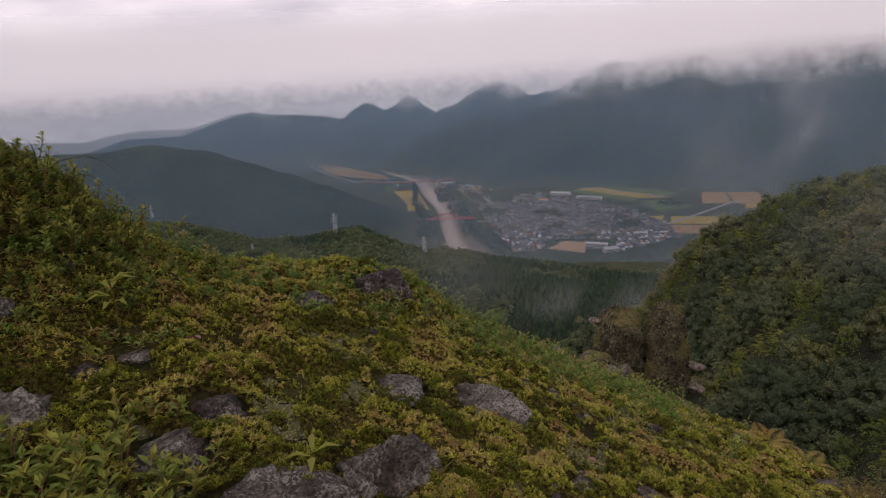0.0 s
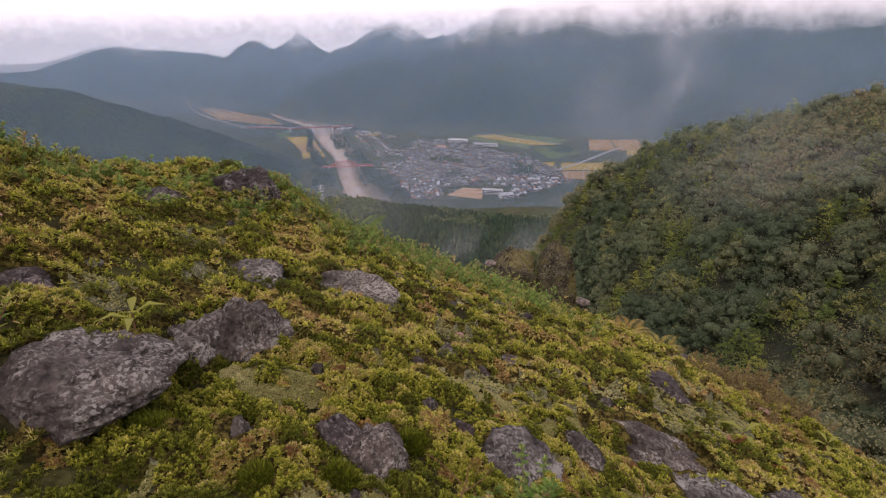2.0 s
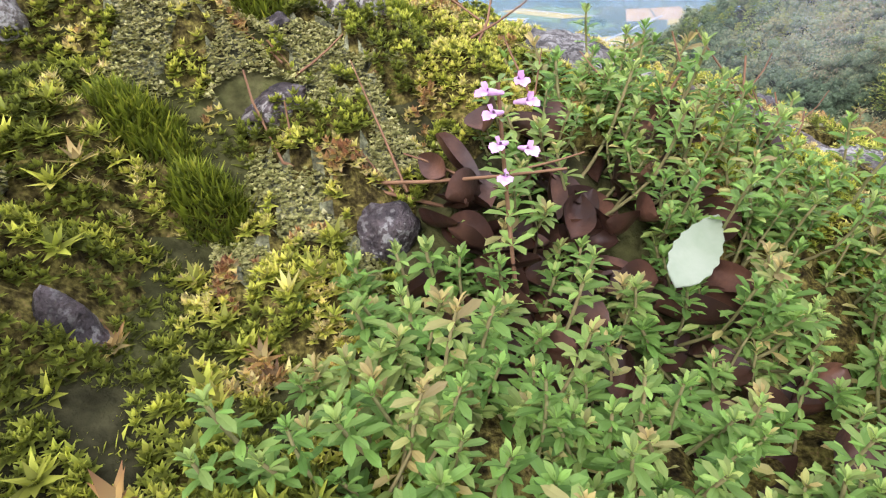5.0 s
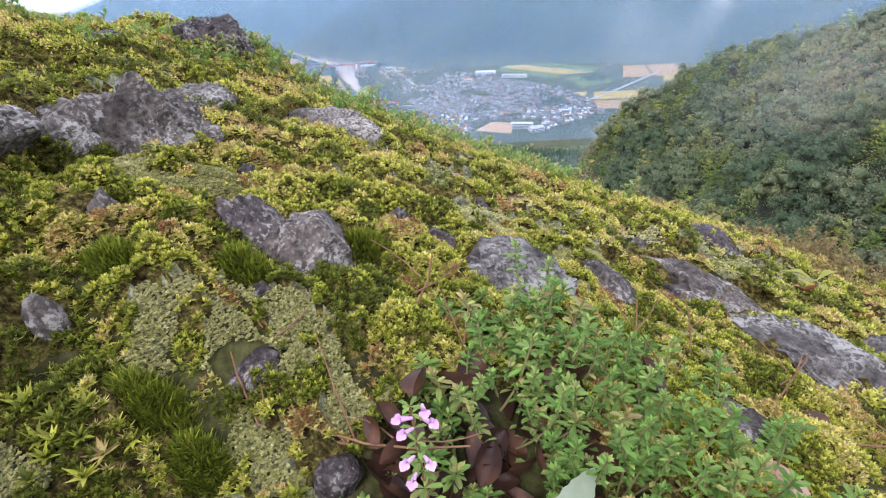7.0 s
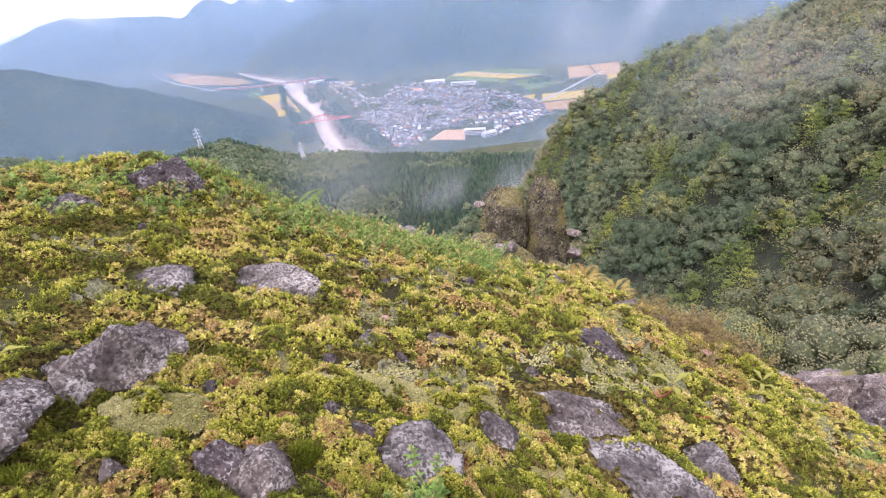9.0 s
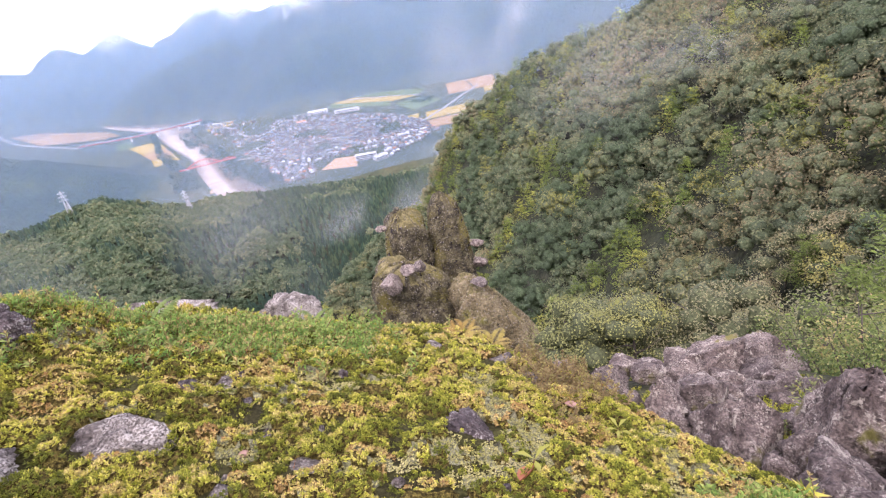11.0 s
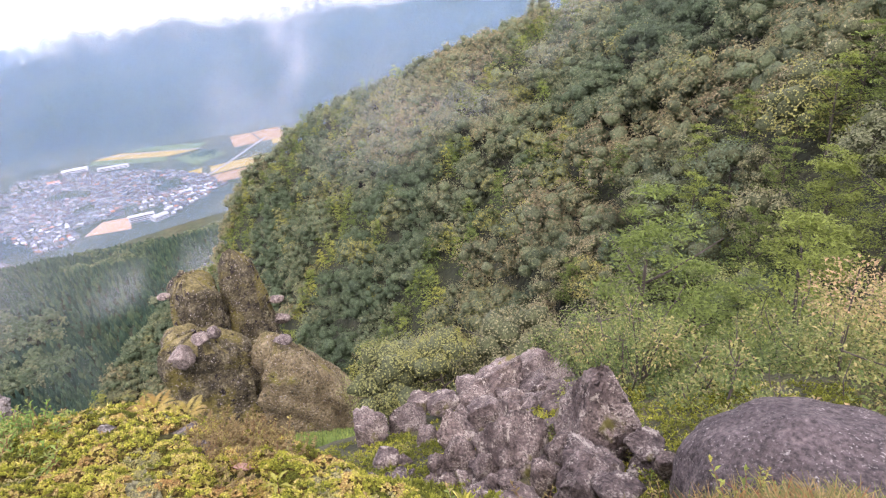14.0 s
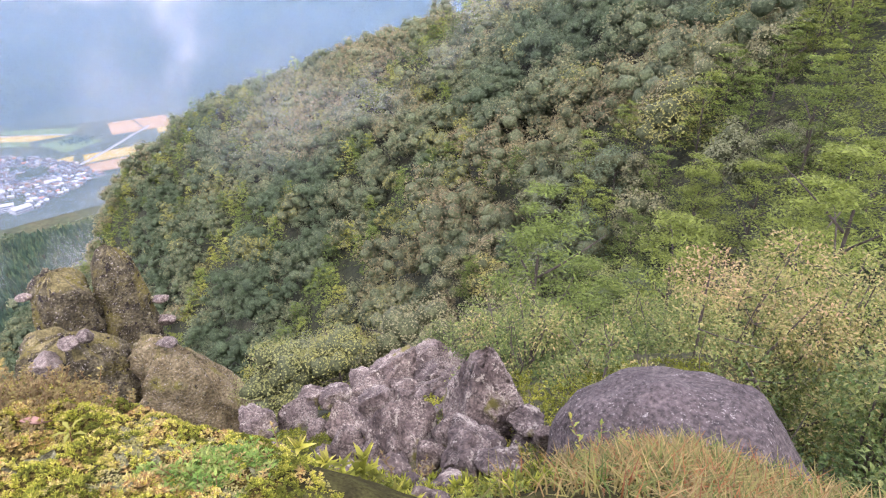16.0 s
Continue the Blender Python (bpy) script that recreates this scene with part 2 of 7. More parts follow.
def lichen_rock(name, stops, pale, size=1.0, crust=0.58, specks=0.5, rough=0.8, moss=0.68):
    """Weathered rock: mottled stone, fine pale specks gathered in patches, crusts of lichen, a little moss in the dips."""
    m, n, l, b = nodes_of(name)
    b.inputs["Roughness"].default_value, b.inputs["Specular IOR Level"].default_value = rough, 0.3
    co = n.new("ShaderNodeTexCoord")

    def noise(scale, detail, roughness=0.6):
        q = n.new("ShaderNodeTexNoise")
        q.inputs["Scale"].default_value, q.inputs["Detail"].default_value, q.inputs["Roughness"].default_value = scale / size, detail, roughness
        l.new(co.outputs["Object"], q.inputs["Vector"])
        return q.outputs["Fac"]

    def mask(fac, lo, hi):
        r = ramp_of(n, [(lo, (0, 0, 0)), (hi, (1, 1, 1))])
        l.new(fac, r.inputs["Fac"])
        return r.outputs["Color"]

    def blend(kind, fac, one, two):
        q = n.new("ShaderNodeMixRGB")
        q.blend_type = kind
        for socket, value in ((q.inputs["Fac"], fac), (q.inputs["Color1"], one), (q.inputs["Color2"], two)):
            if isinstance(value, (int, float)):
                socket.default_value = value
            elif isinstance(value, tuple):
                socket.default_value = (*value, 1)
            else:
                l.new(value, socket)
        return q.outputs["Color"]

    base = ramp_of(n, stops)
    l.new(noise(13, 9, 0.7), base.inputs["Fac"])
    grit = ramp_of(n, [(0.34, (0.38, 0.38, 0.38)), (0.66, (1.6, 1.6, 1.6))])
    l.new(noise(170, 4), grit.inputs["Fac"])
    colour = blend("MULTIPLY", 1, base.outputs["Color"], grit.outputs["Color"])
    patch = mask(noise(17, 4), 0.4, 0.62)
    speck = blend("MULTIPLY", 1, mask(noise(300, 3), specks, specks + 0.07), patch)
    colour = blend("MIX", speck, colour, pale)
    colour = blend("MIX", mask(noise(38, 8, 0.75), crust, crust + 0.03), colour, tuple(0.85 * c for c in pale))
    colour = blend("MIX", mask(noise(8, 5), moss, moss + 0.05), colour, (0.15, 0.14, 0.035))
    shade = n.new("ShaderNodeObjectInfo")
    tint = ramp_of(n, [(0, (0.82, 0.82, 0.84)), (1, (1.18, 1.15, 1.12))])
    l.new(shade.outputs["Random"], tint.inputs["Fac"])
    l.new(blend("MULTIPLY", 1, colour, tint.outputs["Color"]), b.inputs["Base Color"])
    coarse, fine = n.new("ShaderNodeBump"), n.new("ShaderNodeBump")
    coarse.inputs["Strength"].default_value, coarse.inputs["Distance"].default_value = 0.9, 0.014 * size
    fine.inputs["Strength"].default_value, fine.inputs["Distance"].default_value = 0.8, 0.004 * size
    l.new(noise(34, 8, 0.65), coarse.inputs["Height"])
    l.new(noise(190, 5), fine.inputs["Height"])
    l.new(coarse.outputs["Normal"], fine.inputs["Normal"])
    l.new(fine.outputs["Normal"], b.inputs["Normal"])
    return m


M_ROCK = lichen_rock("andesite_rock", [(0.32, (0.034, 0.026, 0.023)), (0.5, (0.098, 0.082, 0.068)), (0.68, (0.175, 0.153, 0.126))], (0.42, 0.4, 0.35), specks=0.51)

# ---- the lie of the land ----
def lattice(ix, iy, seed):
    h = (ix.astype(np.int64) * 374761393 + iy.astype(np.int64) * 668265263 + seed * 1442695041) & 0xFFFFFFFF
    h = ((h ^ (h >> 13)) * 1274126177) & 0xFFFFFFFF
    return ((h ^ (h >> 16)) & 0xFFFF) / 65535.0


def grain(x, y, size, seed=0, octaves=3):
    """Smooth random heights between -1 and 1."""
    total, amount = 0.0, 0.0
    for k in range(octaves):
        u, v = x / size * 2**k + 17.3 * k, y / size * 2**k - 9.1 * k
        iu, iv = np.floor(u), np.floor(v)
        a, b = u - iu, v - iv
        a, b = a * a * (3 - 2 * a), b * b * (3 - 2 * b)
        p, q = lattice(iu, iv, seed + k), lattice(iu + 1, iv, seed + k)
        r, s = lattice(iu, iv + 1, seed + k), lattice(iu + 1, iv + 1, seed + k)
        total = total + ((p * (1 - a) + q * a) * (1 - b) + (r * (1 - a) + s * a) * b - 0.5) * 2 / 2**k
        amount += 1 / 2**k
    return total / amount


def step(a, b, v):
    s = np.clip((v - a) / (b - a), 0, 1)
    return s * s * (3 - 2 * s)


def crest(x, y, stations, near, far):
    """A ridge along stations (compass degrees, metres out, height), falling towards us and away from us."""
    p = [(d * math.sin(radians(a)), d * math.cos(radians(a)), z) for a, d, z in stations]
    best = np.full(np.shape(x), -9999.0)
    out = np.hypot(x, y)
    for (x0, y0, z0), (x1, y1, z1) in zip(p, p[1:]):
        dx, dy = x1 - x0, y1 - y0
        s = np.clip(((x - x0) * dx + (y - y0) * dy) / (dx * dx + dy * dy), 0, 1)
        cx, cy = x0 + s * dx, y0 + s * dy
        d = np.hypot(x - cx, y - cy)
        slope = np.where(out < np.hypot(cx, cy), near, far)
        best = np.maximum(best, z0 + s * (z1 - z0) - slope * d)
    return best


VALLEY = -350.0
# the hill across the gully: compass degrees, metres out to its crest, crest height, rise towards the crest
RIGHT_HILL = [(-30, 120, -130, 0.1), (-9, 150, -116, 0.1), (-3, 215, -121, 0.1), (4, 262, -122, 0.12), (11, 300, -113, 0.16), (13.3, 292, -90, 0.2), (16, 280, -75, 0.2), (23, 260, -51, 0.2), (33.6, 230, -33, 0.2), (41, 210, -21, 0.21), (48.7, 190, -11, 0.23), (62, 165, 4, 0.28), (78, 140, 14, 0.32), (92, 130, 20, 0.3), (180, 130, 20, 0.3)]
LEFT_HILL = [(-15.1, 1400, -386), (-15.9, 1420, -348), (-17.7, 1440, -308), (-20, 1470, -278), (-24.2, 1530, -232), (-28.1, 1580, -196), (-32.5, 1640, -152), (-35.5, 1670, -116), (-39.1, 1700, -100), (-42.7, 1720, -102), (-46.5, 1750, -108), (-54, 1780, -96), (-62, 1800, -66)]
NORTH_RANGE = [(-27, 4000, -150), (-22, 3700, -110), (-19.3, 3600, -45), (-17, 3500, -100), (-14.7, 3200, -20), (-12, 3050, -110), (-5.5, 2900, 40), (-2, 2800, -20), (2.3, 2780, 10), (5.5, 2700, 90), (11.4, 2650, 160), (20, 2600, 200), (30, 2500, 230), (50, 2400, 260)]
SPURS = [[(-19.3, 3600, -45), (-17, 2750, -330)], [(-14.7, 3200, -20), (-12.5, 2350, -320)], [(-5.5, 2900, 12), (-7, 2100, -320)], [(5.5, 2700, 30), (1, 2020, -330)], [(11.4, 2650, 90), (9, 2080, -330)], [(20, 2600, 80), (17, 2000, -330)]]
WEST_RANGE = [(-64, 4700, -60), (-50, 4600, -160), (-44, 4600, -215), (-40, 4500, -150), (-36, 4500, -150), (-30, 4400, -60), (-24, 4400, -110)]
SPUR_TOP = [(-180, -260), (-90, -230), (-60, -190), (-45, -165), (-38, -178), (-31, -220), (-27, -219), (-21, -212), (-17.4, -238), (-14, -260), (-7, -270), (0, -278), (8, -298), (12, -302), (25, -330), (180, -330)]


SKYLINE = [(-60, -45), (-12, -36), (-5, -31.5), (3, -26), (9.5, -23.2), (10.6, -21.5), (11.2, -20.2), (12.7, -17.8), (13.5, -16.8), (15.8, -14.6), (19.4, -12.7), (23, -10.7), (28, -9.2), (34, -7.5), (41, -4.9), (48.7, -2.6), (60, 3), (75, 8), (180, 12)]


def mound(x, y):
    """The mossy top that we stand on."""
    z = -0.012 - 0.055 * y - 0.147 * y * y - 0.354 * x - 0.037 * x * y - 0.026 * x * x
    z = z + 0.07 * np.exp(-((x + 0.46) ** 2 + (y - 0.95) ** 2) / 0.03)
    z = z + 0.21 * np.exp(-((x + 0.85) ** 2) / 0.019 - ((y - 0.34) ** 2) / 0.06)
    z = z - 0.06 * step(0.09, -0.02, y) * step(0.28, 0.1, np.abs(x - 0.02)) + 0.05 * step(-0.12, -0.3, y)
    z = z - 0.022 * step(0.55, 0.9, y) * step(-0.42, -0.25, x) * step(0.4, 0.2, x)
    z = z - 0.12 * step(0.95, 1.5, y) - 0.02 * step(-0.5, -0.8, x) * step(0.6, 0.9, y)
    return z + 0.02 * grain(x, y, 0.22, 3) + 0.008 * grain(x, y, 0.06, 5)


def slope_plane(x, y):
    drop = 0.45 * np.clip(x - 2.3, 0, 4) * step(0.6, -0.2, y)
    drop = drop + (1.45 - 0.327 * x - 0.164 * y) * step(1.35, 1.9, x) * step(7.0, 6.0, x) * step(0.3, 0.95, y) * step(7.0, 5.9, y)
    y = np.where(y < 0, 0.2 * y, y)
    return -drop - 0.75 * y - np.where(x > 0, 0.55 * x, -0.15 * x) - 0.04 * np.clip(np.hypot(x, y) - 3.5, 0, 8)


def near_ground(x, y):
    s = slope_plane(x, y) + 0.12 * grain(x, y, 1.3, 8) + 0.03 * grain(x, y, 0.3, 9)
    e = np.maximum.reduce([x - (0.85 - 0.4 * y) + 0.06 * grain(x, y, 0.4, 4), y - 2.25 + 0.2 * grain(x, y, 0.5, 6), -0.75 - 0.5 * np.maximum(0, 0.6 - y) - x + 0.08 * grain(x, y, 0.3, 7), -1.6 - y])
    m = mound(np.clip(x, -1.8, 2), np.clip(y, -1.8, 3))
    k = step(0.0, 0.38, e)
    return m * (1 - k) + s * k


def land(x, y):
    r, az = np.hypot(x, y), np.degrees(np.arctan2(x, y))
    rough = grain(x, y, 60, 20, 4)
    own = slope_plane(x, y) + np.where(r > 10, np.minimum(r, 60) / 60 * 3 * rough, 0) - 0.2 * np.maximum(-y - 20, 0) * 0
    own = np.where(y < -5, np.minimum(own, 8 + 0.1 * (-y)), own)
    top = np.interp(az, [a for a, _ in SPUR_TOP], [z for _, z in SPUR_TOP])
    brow = 880 + 60 * grain(x, y, 300, 31, 2)
    apron = top - 0.11 * (np.minimum(r, brow) - brow) - 0.5 * np.maximum(r - brow, 0) + 15 * grain(x, y, 150, 32, 3)
    apron = apron - 1.5 * np.maximum(120 - r, 0)
    hc = [np.interp(az, [q[0] for q in RIGHT_HILL], [q[k] for q in RIGHT_HILL]) for k in (1, 2, 3)]
    hill = hc[1] - hc[2] * np.maximum(hc[0] - r, 0) - 0.75 * np.maximum(r - hc[0], 0) + np.clip(r / 60, 0, 1) * 4 * rough
    brim = np.interp(az, [a for a, _ in SKYLINE], [e for _, e in SKYLINE])
    hill = np.minimum(hill, r * np.tan(np.radians(brim)) - 2.5)
    left = crest(x, y, LEFT_HILL, 0.5, 0.5) - 45 * np.clip(az + 15, 0, 20) + 7 * grain(x, y, 240, 33, 4)
    north = crest(x, y, NORTH_RANGE, 0.52, 0.5)
    for sp in SPURS:
        north = np.maximum(north, crest(x, y, sp, 0.7, 0.7))
    north = north + (40 * grain(x, y, 420, 34, 4) - 80 * np.abs(grain(x + 0.3 * y, 0.35 * y, 260, 38, 3))) * step(1900, 2300, r)
    foot = np.interp(az, [-40, -26.6, -22.2, -16.5, -13, -4.6, 1.2, 6.8, 12.1, 17, 60], [4200, 3588, 2938, 2552, 2230, 1910, 1895, 1930, 1900, 1950, 1700])
    north = np.minimum(north, VALLEY + 0.62 * (r - foot + 50 * grain(x, y, 200, 36, 3)))
    west = crest(x, y, WEST_RANGE, 0.33, 0.3) + 40 * grain(x, y, 500, 35, 4)
    far = np.maximum.reduce([own, apron, hill, left, north, west, np.full(np.shape(x), VALLEY)])
    k = step(5, 12, r)
    return near_ground(x, y) * (1 - k) + far * k, hill >= far - 0.01, apron >= far - 0.01, far <= VALLEY + 0.01


def height(x, y):
    return land(np.atleast_1d(np.asarray(x, float)), np.atleast_1d(np.asarray(y, float)))[0]


def mesh_of(name, verts, faces, mats, index=None, smooth=True, tone=None):
    """A mesh from arrays; faces all with the same number of corners."""
    verts, faces = np.asarray(verts, np.float32), np.asarray(faces, np.int32)
    me = bpy.data.meshes.new(name)
    k = faces.shape[1]
    me.vertices.add(len(verts))
    me.vertices.foreach_set("co", verts.ravel())
    me.loops.add(faces.size)
    me.loops.foreach_set("vertex_index", faces.ravel())
    me.polygons.add(len(faces))
    me.polygons.foreach_set("loop_start", np.arange(len(faces), dtype=np.int32) * k)
    me.polygons.foreach_set("use_smooth", np.full(len(faces), smooth))
    for m in mats if isinstance(mats, (list, tuple)) else [mats]:
        me.materials.append(m)
    if index is not None:
        me.polygons.foreach_set("material_index", np.asarray(index, np.int32))
    if tone is not None:
        me.attributes.new("tone", "FLOAT", "POINT").data.foreach_set("value", np.asarray(tone, np.float32))
    me.update()
    me.validate()
    return me


# one sheet of ground from the moss under us to the far ranges
CX, CY = 0.15, -0.2
rings = np.concatenate([[0.0], np.geomspace(0.03, 4950, 440)])
turns = np.radians(np.concatenate([np.arange(-72, 112, 0.66), np.arange(112, 288, 8)]))
gr, gt = np.meshgrid(rings, turns, indexing="ij")
gx, gy = CX * np.exp(-gr / 40) + gr * np.sin(gt), CY * np.exp(-gr / 40) + gr * np.cos(gt)
gz, on_hill, on_apron, on_floor = land(gx, gy)
nr, na = gr.shape
i, j = np.meshgrid(np.arange(nr - 1), np.arange(na), indexing="ij")
j2 = (j + 1) % na
quads = np.stack([i * na + j, (i + 1) * na + j, (i + 1) * na + j2, i * na + j2], -1).reshape(-1, 4)
which = np.where(gr < 2.3 + 0.9 * grain(gx, gy, 0.7, 37, 3), 0, np.where(gr < 14, 1, np.where(on_floor, 4, np.where(gr < 1150, 2, 3))))[:-1].ravel()
ground = new("ground", mesh_of("ground", np.stack([gx, gy, gz], -1).reshape(-1, 3), quads, [M_MOSS_SOIL, M_SLOPE, M_FOREST_FLOOR, M_FAR_FOREST, M_FIELD], which))
tagged(ground, "mossy summit falling away to wooded slopes and a valley", "ground", kind="structure")

# mist, cloud and stand-in aerial haze as drifting sheets between the slopes
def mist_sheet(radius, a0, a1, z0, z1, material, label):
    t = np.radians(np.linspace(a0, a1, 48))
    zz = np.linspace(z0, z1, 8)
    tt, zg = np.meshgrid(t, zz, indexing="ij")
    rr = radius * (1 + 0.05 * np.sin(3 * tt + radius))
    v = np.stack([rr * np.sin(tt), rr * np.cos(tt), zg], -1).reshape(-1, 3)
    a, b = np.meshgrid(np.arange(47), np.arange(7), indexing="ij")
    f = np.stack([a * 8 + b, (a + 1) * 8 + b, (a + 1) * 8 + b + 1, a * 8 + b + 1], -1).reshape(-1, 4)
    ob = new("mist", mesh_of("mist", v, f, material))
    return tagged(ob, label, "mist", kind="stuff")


HAZE = (0.295, 0.46, 0.635)
CLOUD = (0.97, 0.97, 0.98)
mist_sheet(1080, -80, 60, -345, 200, mist_material("valley_haze", HAZE, -300, 200, 0.3, 0.2, 0.004, 300, -60, 30), "thin bluish haze hanging over the valley")
mist_sheet(1920, -80, 60, -345, 260, mist_material("foot_haze", HAZE, -320, 100, 0.16, 0.36, 0.003, 250, -20, 90), "bluish haze before the far slopes")
# cloud_base and far_cloud glow by added emission to match the bright sky
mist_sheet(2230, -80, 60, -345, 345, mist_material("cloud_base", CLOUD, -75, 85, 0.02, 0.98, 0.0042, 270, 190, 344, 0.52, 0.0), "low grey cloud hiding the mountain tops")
mist_sheet(2700, -80, 60, -345, 260, mist_material("range_haze", HAZE, -300, 60, 0.24, 0.42, 0.002, 200, 0, 120), "pale haze between the ridges of the far range")
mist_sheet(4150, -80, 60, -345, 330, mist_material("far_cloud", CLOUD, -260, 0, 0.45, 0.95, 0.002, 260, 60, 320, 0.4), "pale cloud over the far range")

# ---- trees ----
TONES = [(0.0, (0.1, 0.15, 0.085)), (0.2, (0.175, 0.215, 0.125)), (0.4, (0.255, 0.27, 0.15)), (0.55, (0.3, 0.28, 0.15)), (0.68, (0.33, 0.28, 0.17)), (0.8, (0.29, 0.32, 0.11)), (0.92, (0.4, 0.36, 0.12)), (1.0, (0.44, 0.26, 0.12))]
M_LEAF = foliage("broadleaf", TONES, 0.22, spec=0.12, mottle=2.6)
M_PINE = foliage("pine_needles", [(0.0, (0.11, 0.165, 0.05)), (0.6, (0.2, 0.26, 0.06)), (1.0, (0.33, 0.34, 0.08))], 0.45)
M_CEDAR = foliage("cedar_needles", [(0.0, (0.04, 0.08, 0.06)), (0.6, (0.065, 0.11, 0.07)), (1.0, (0.11, 0.15, 0.08))], 0.3, glow=0.1)
M_BARK = surface("bark", [(0.3, (0.05, 0.04, 0.03)), (0.7, (0.14, 0.12, 0.1))], 6, stretch=(1, 1, 0.2), bump=0.7)
rng = np.random.default_rng(7)


def cards(centres, normals, size, aspect=0.6):
    """Small leaf-shaped blades, one quad each, at the given places and facings."""
    n = len(centres)
    normals = normals / (np.linalg.norm(normals, axis=1, keepdims=True) + 1e-9)
    side = np.cross(normals, rng.normal(size=(n, 3)))
    side /= np.linalg.norm(side, axis=1, keepdims=True) + 1e-9
    up = np.cross(normals, side)
    s = np.broadcast_to(np.asarray(size, float).reshape(-1, 1), (n, 1))
    a, b = side * s, up * s * aspect
    lift = normals * s * 0.15
    v = np.stack([centres - a, centres - b + lift, centres + a, centres + b + lift], 1).reshape(-1, 3)
    f = np.arange(4 * n).reshape(-1, 4)
    return v, f


def lobes_of(w, h, lobes):
    """Rounded heads spread evenly over a dome: their middles, radii and outward ways."""
    k = (np.arange(lobes) + 0.5) / lobes
    a = np.arange(lobes) * 2.39996 + rng.uniform(0, 6.28)
    up = 1 - 1.25 * k
    flat = np.sqrt(np.clip(1 - up * up, 0, 1))
    d = np.stack([np.cos(a) * flat, np.sin(a) * flat, up], 1) + rng.normal(0, 0.12, (lobes, 3))
    c = d * (w * 0.33, w * 0.33, h * 0.36) * rng.uniform(0.8, 1.15, (lobes, 1)) + (0, 0, h * 0.5)
    return c, w * rng.uniform(0.17, 0.3, lobes) * (9 / lobes) ** 0.3, d


def broad_crown(w, h, n, leaf, lobes=9):
    """Leaf sprays over the rounded heads of a crown."""
    c, rad, out = lobes_of(w, h, lobes)
    pick = rng.integers(0, lobes, n)
    d = rng.normal(size=(n, 3)) * 0.75 + out[pick] * 0.55
    d[:, 2] += 0.3
    d /= np.linalg.norm(d, axis=1, keepdims=True)
    p = c[pick] + d * (rad[pick] * rng.uniform(0.82, 1.1, n))[:, None] * np.array([1, 1, 0.85])
    return cards(p, d + rng.normal(size=(n, 3)) * 0.3, leaf * rng.uniform(0.6, 1.3, n), 0.6)


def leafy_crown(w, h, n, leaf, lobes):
    """The same heads with a dense dark inside, imitating crown shade, under the leaf sprays, all triangles; also how
    many corners the inside has.
    """
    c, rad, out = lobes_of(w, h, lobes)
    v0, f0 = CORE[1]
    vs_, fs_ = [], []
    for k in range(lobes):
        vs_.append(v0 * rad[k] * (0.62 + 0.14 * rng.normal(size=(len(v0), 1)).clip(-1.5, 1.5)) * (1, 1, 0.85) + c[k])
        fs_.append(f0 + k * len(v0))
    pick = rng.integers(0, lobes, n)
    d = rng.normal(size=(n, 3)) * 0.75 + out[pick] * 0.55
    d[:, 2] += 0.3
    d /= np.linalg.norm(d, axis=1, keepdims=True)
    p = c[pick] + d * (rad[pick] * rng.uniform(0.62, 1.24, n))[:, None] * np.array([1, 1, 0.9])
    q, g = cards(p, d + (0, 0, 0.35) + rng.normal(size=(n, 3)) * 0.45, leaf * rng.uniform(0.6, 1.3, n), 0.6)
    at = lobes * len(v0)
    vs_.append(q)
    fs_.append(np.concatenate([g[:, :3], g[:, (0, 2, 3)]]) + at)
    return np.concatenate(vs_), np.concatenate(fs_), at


def ball(sub):
    bm = bmesh.new()
    bmesh.ops.create_icosphere(bm, subdivisions=sub, radius=1)
    bm.verts.ensure_lookup_table()
    v = np.array([p.co for p in bm.verts])
    f = np.array([[q.index for q in t.verts] for t in bm.faces])
    bm.free()
    return v, f


CORE = {1: ball(1)}


def pine_crown(w, h, n, leaf):
    """Flat pads of needles at the ends of spreading boughs, in uneven storeys."""
    layers, arms = 8, 5
    k = rng.integers(0, layers, n)
    t = k / (layers - 1)
    arm = rng.integers(0, arms, n)
    turn, size = rng.uniform(0, math.tau, (layers, arms)), rng.uniform(0.65, 1.2, (layers, arms))
    ang = arm * math.tau / arms + k * 1.7 + 0.35 * np.sin(turn[k, arm])
    reach = w * 0.5 * (1 - 0.66 * t) * size[k, arm]
    q = rng.uniform(0.25, 1, n) ** 0.7
    pad = w * 0.055 * (1.2 - 0.5 * t)
    p = np.stack([np.sin(ang) * reach * q, np.cos(ang) * reach * q, h * (0.26 + 0.7 * t + 0.04 * np.sin(turn[k, arm] * 3)) + 0.09 * h * q * (1 - t)], 1)
    p += rng.normal(size=(n, 3)) * np.stack([pad, pad, pad * 0.34], 1)
    return cards(p, np.stack([rng.normal(0, 0.4, n), rng.normal(0, 0.4, n), np.ones(n)], 1), leaf * rng.uniform(0.6, 1.3, n), 0.3)


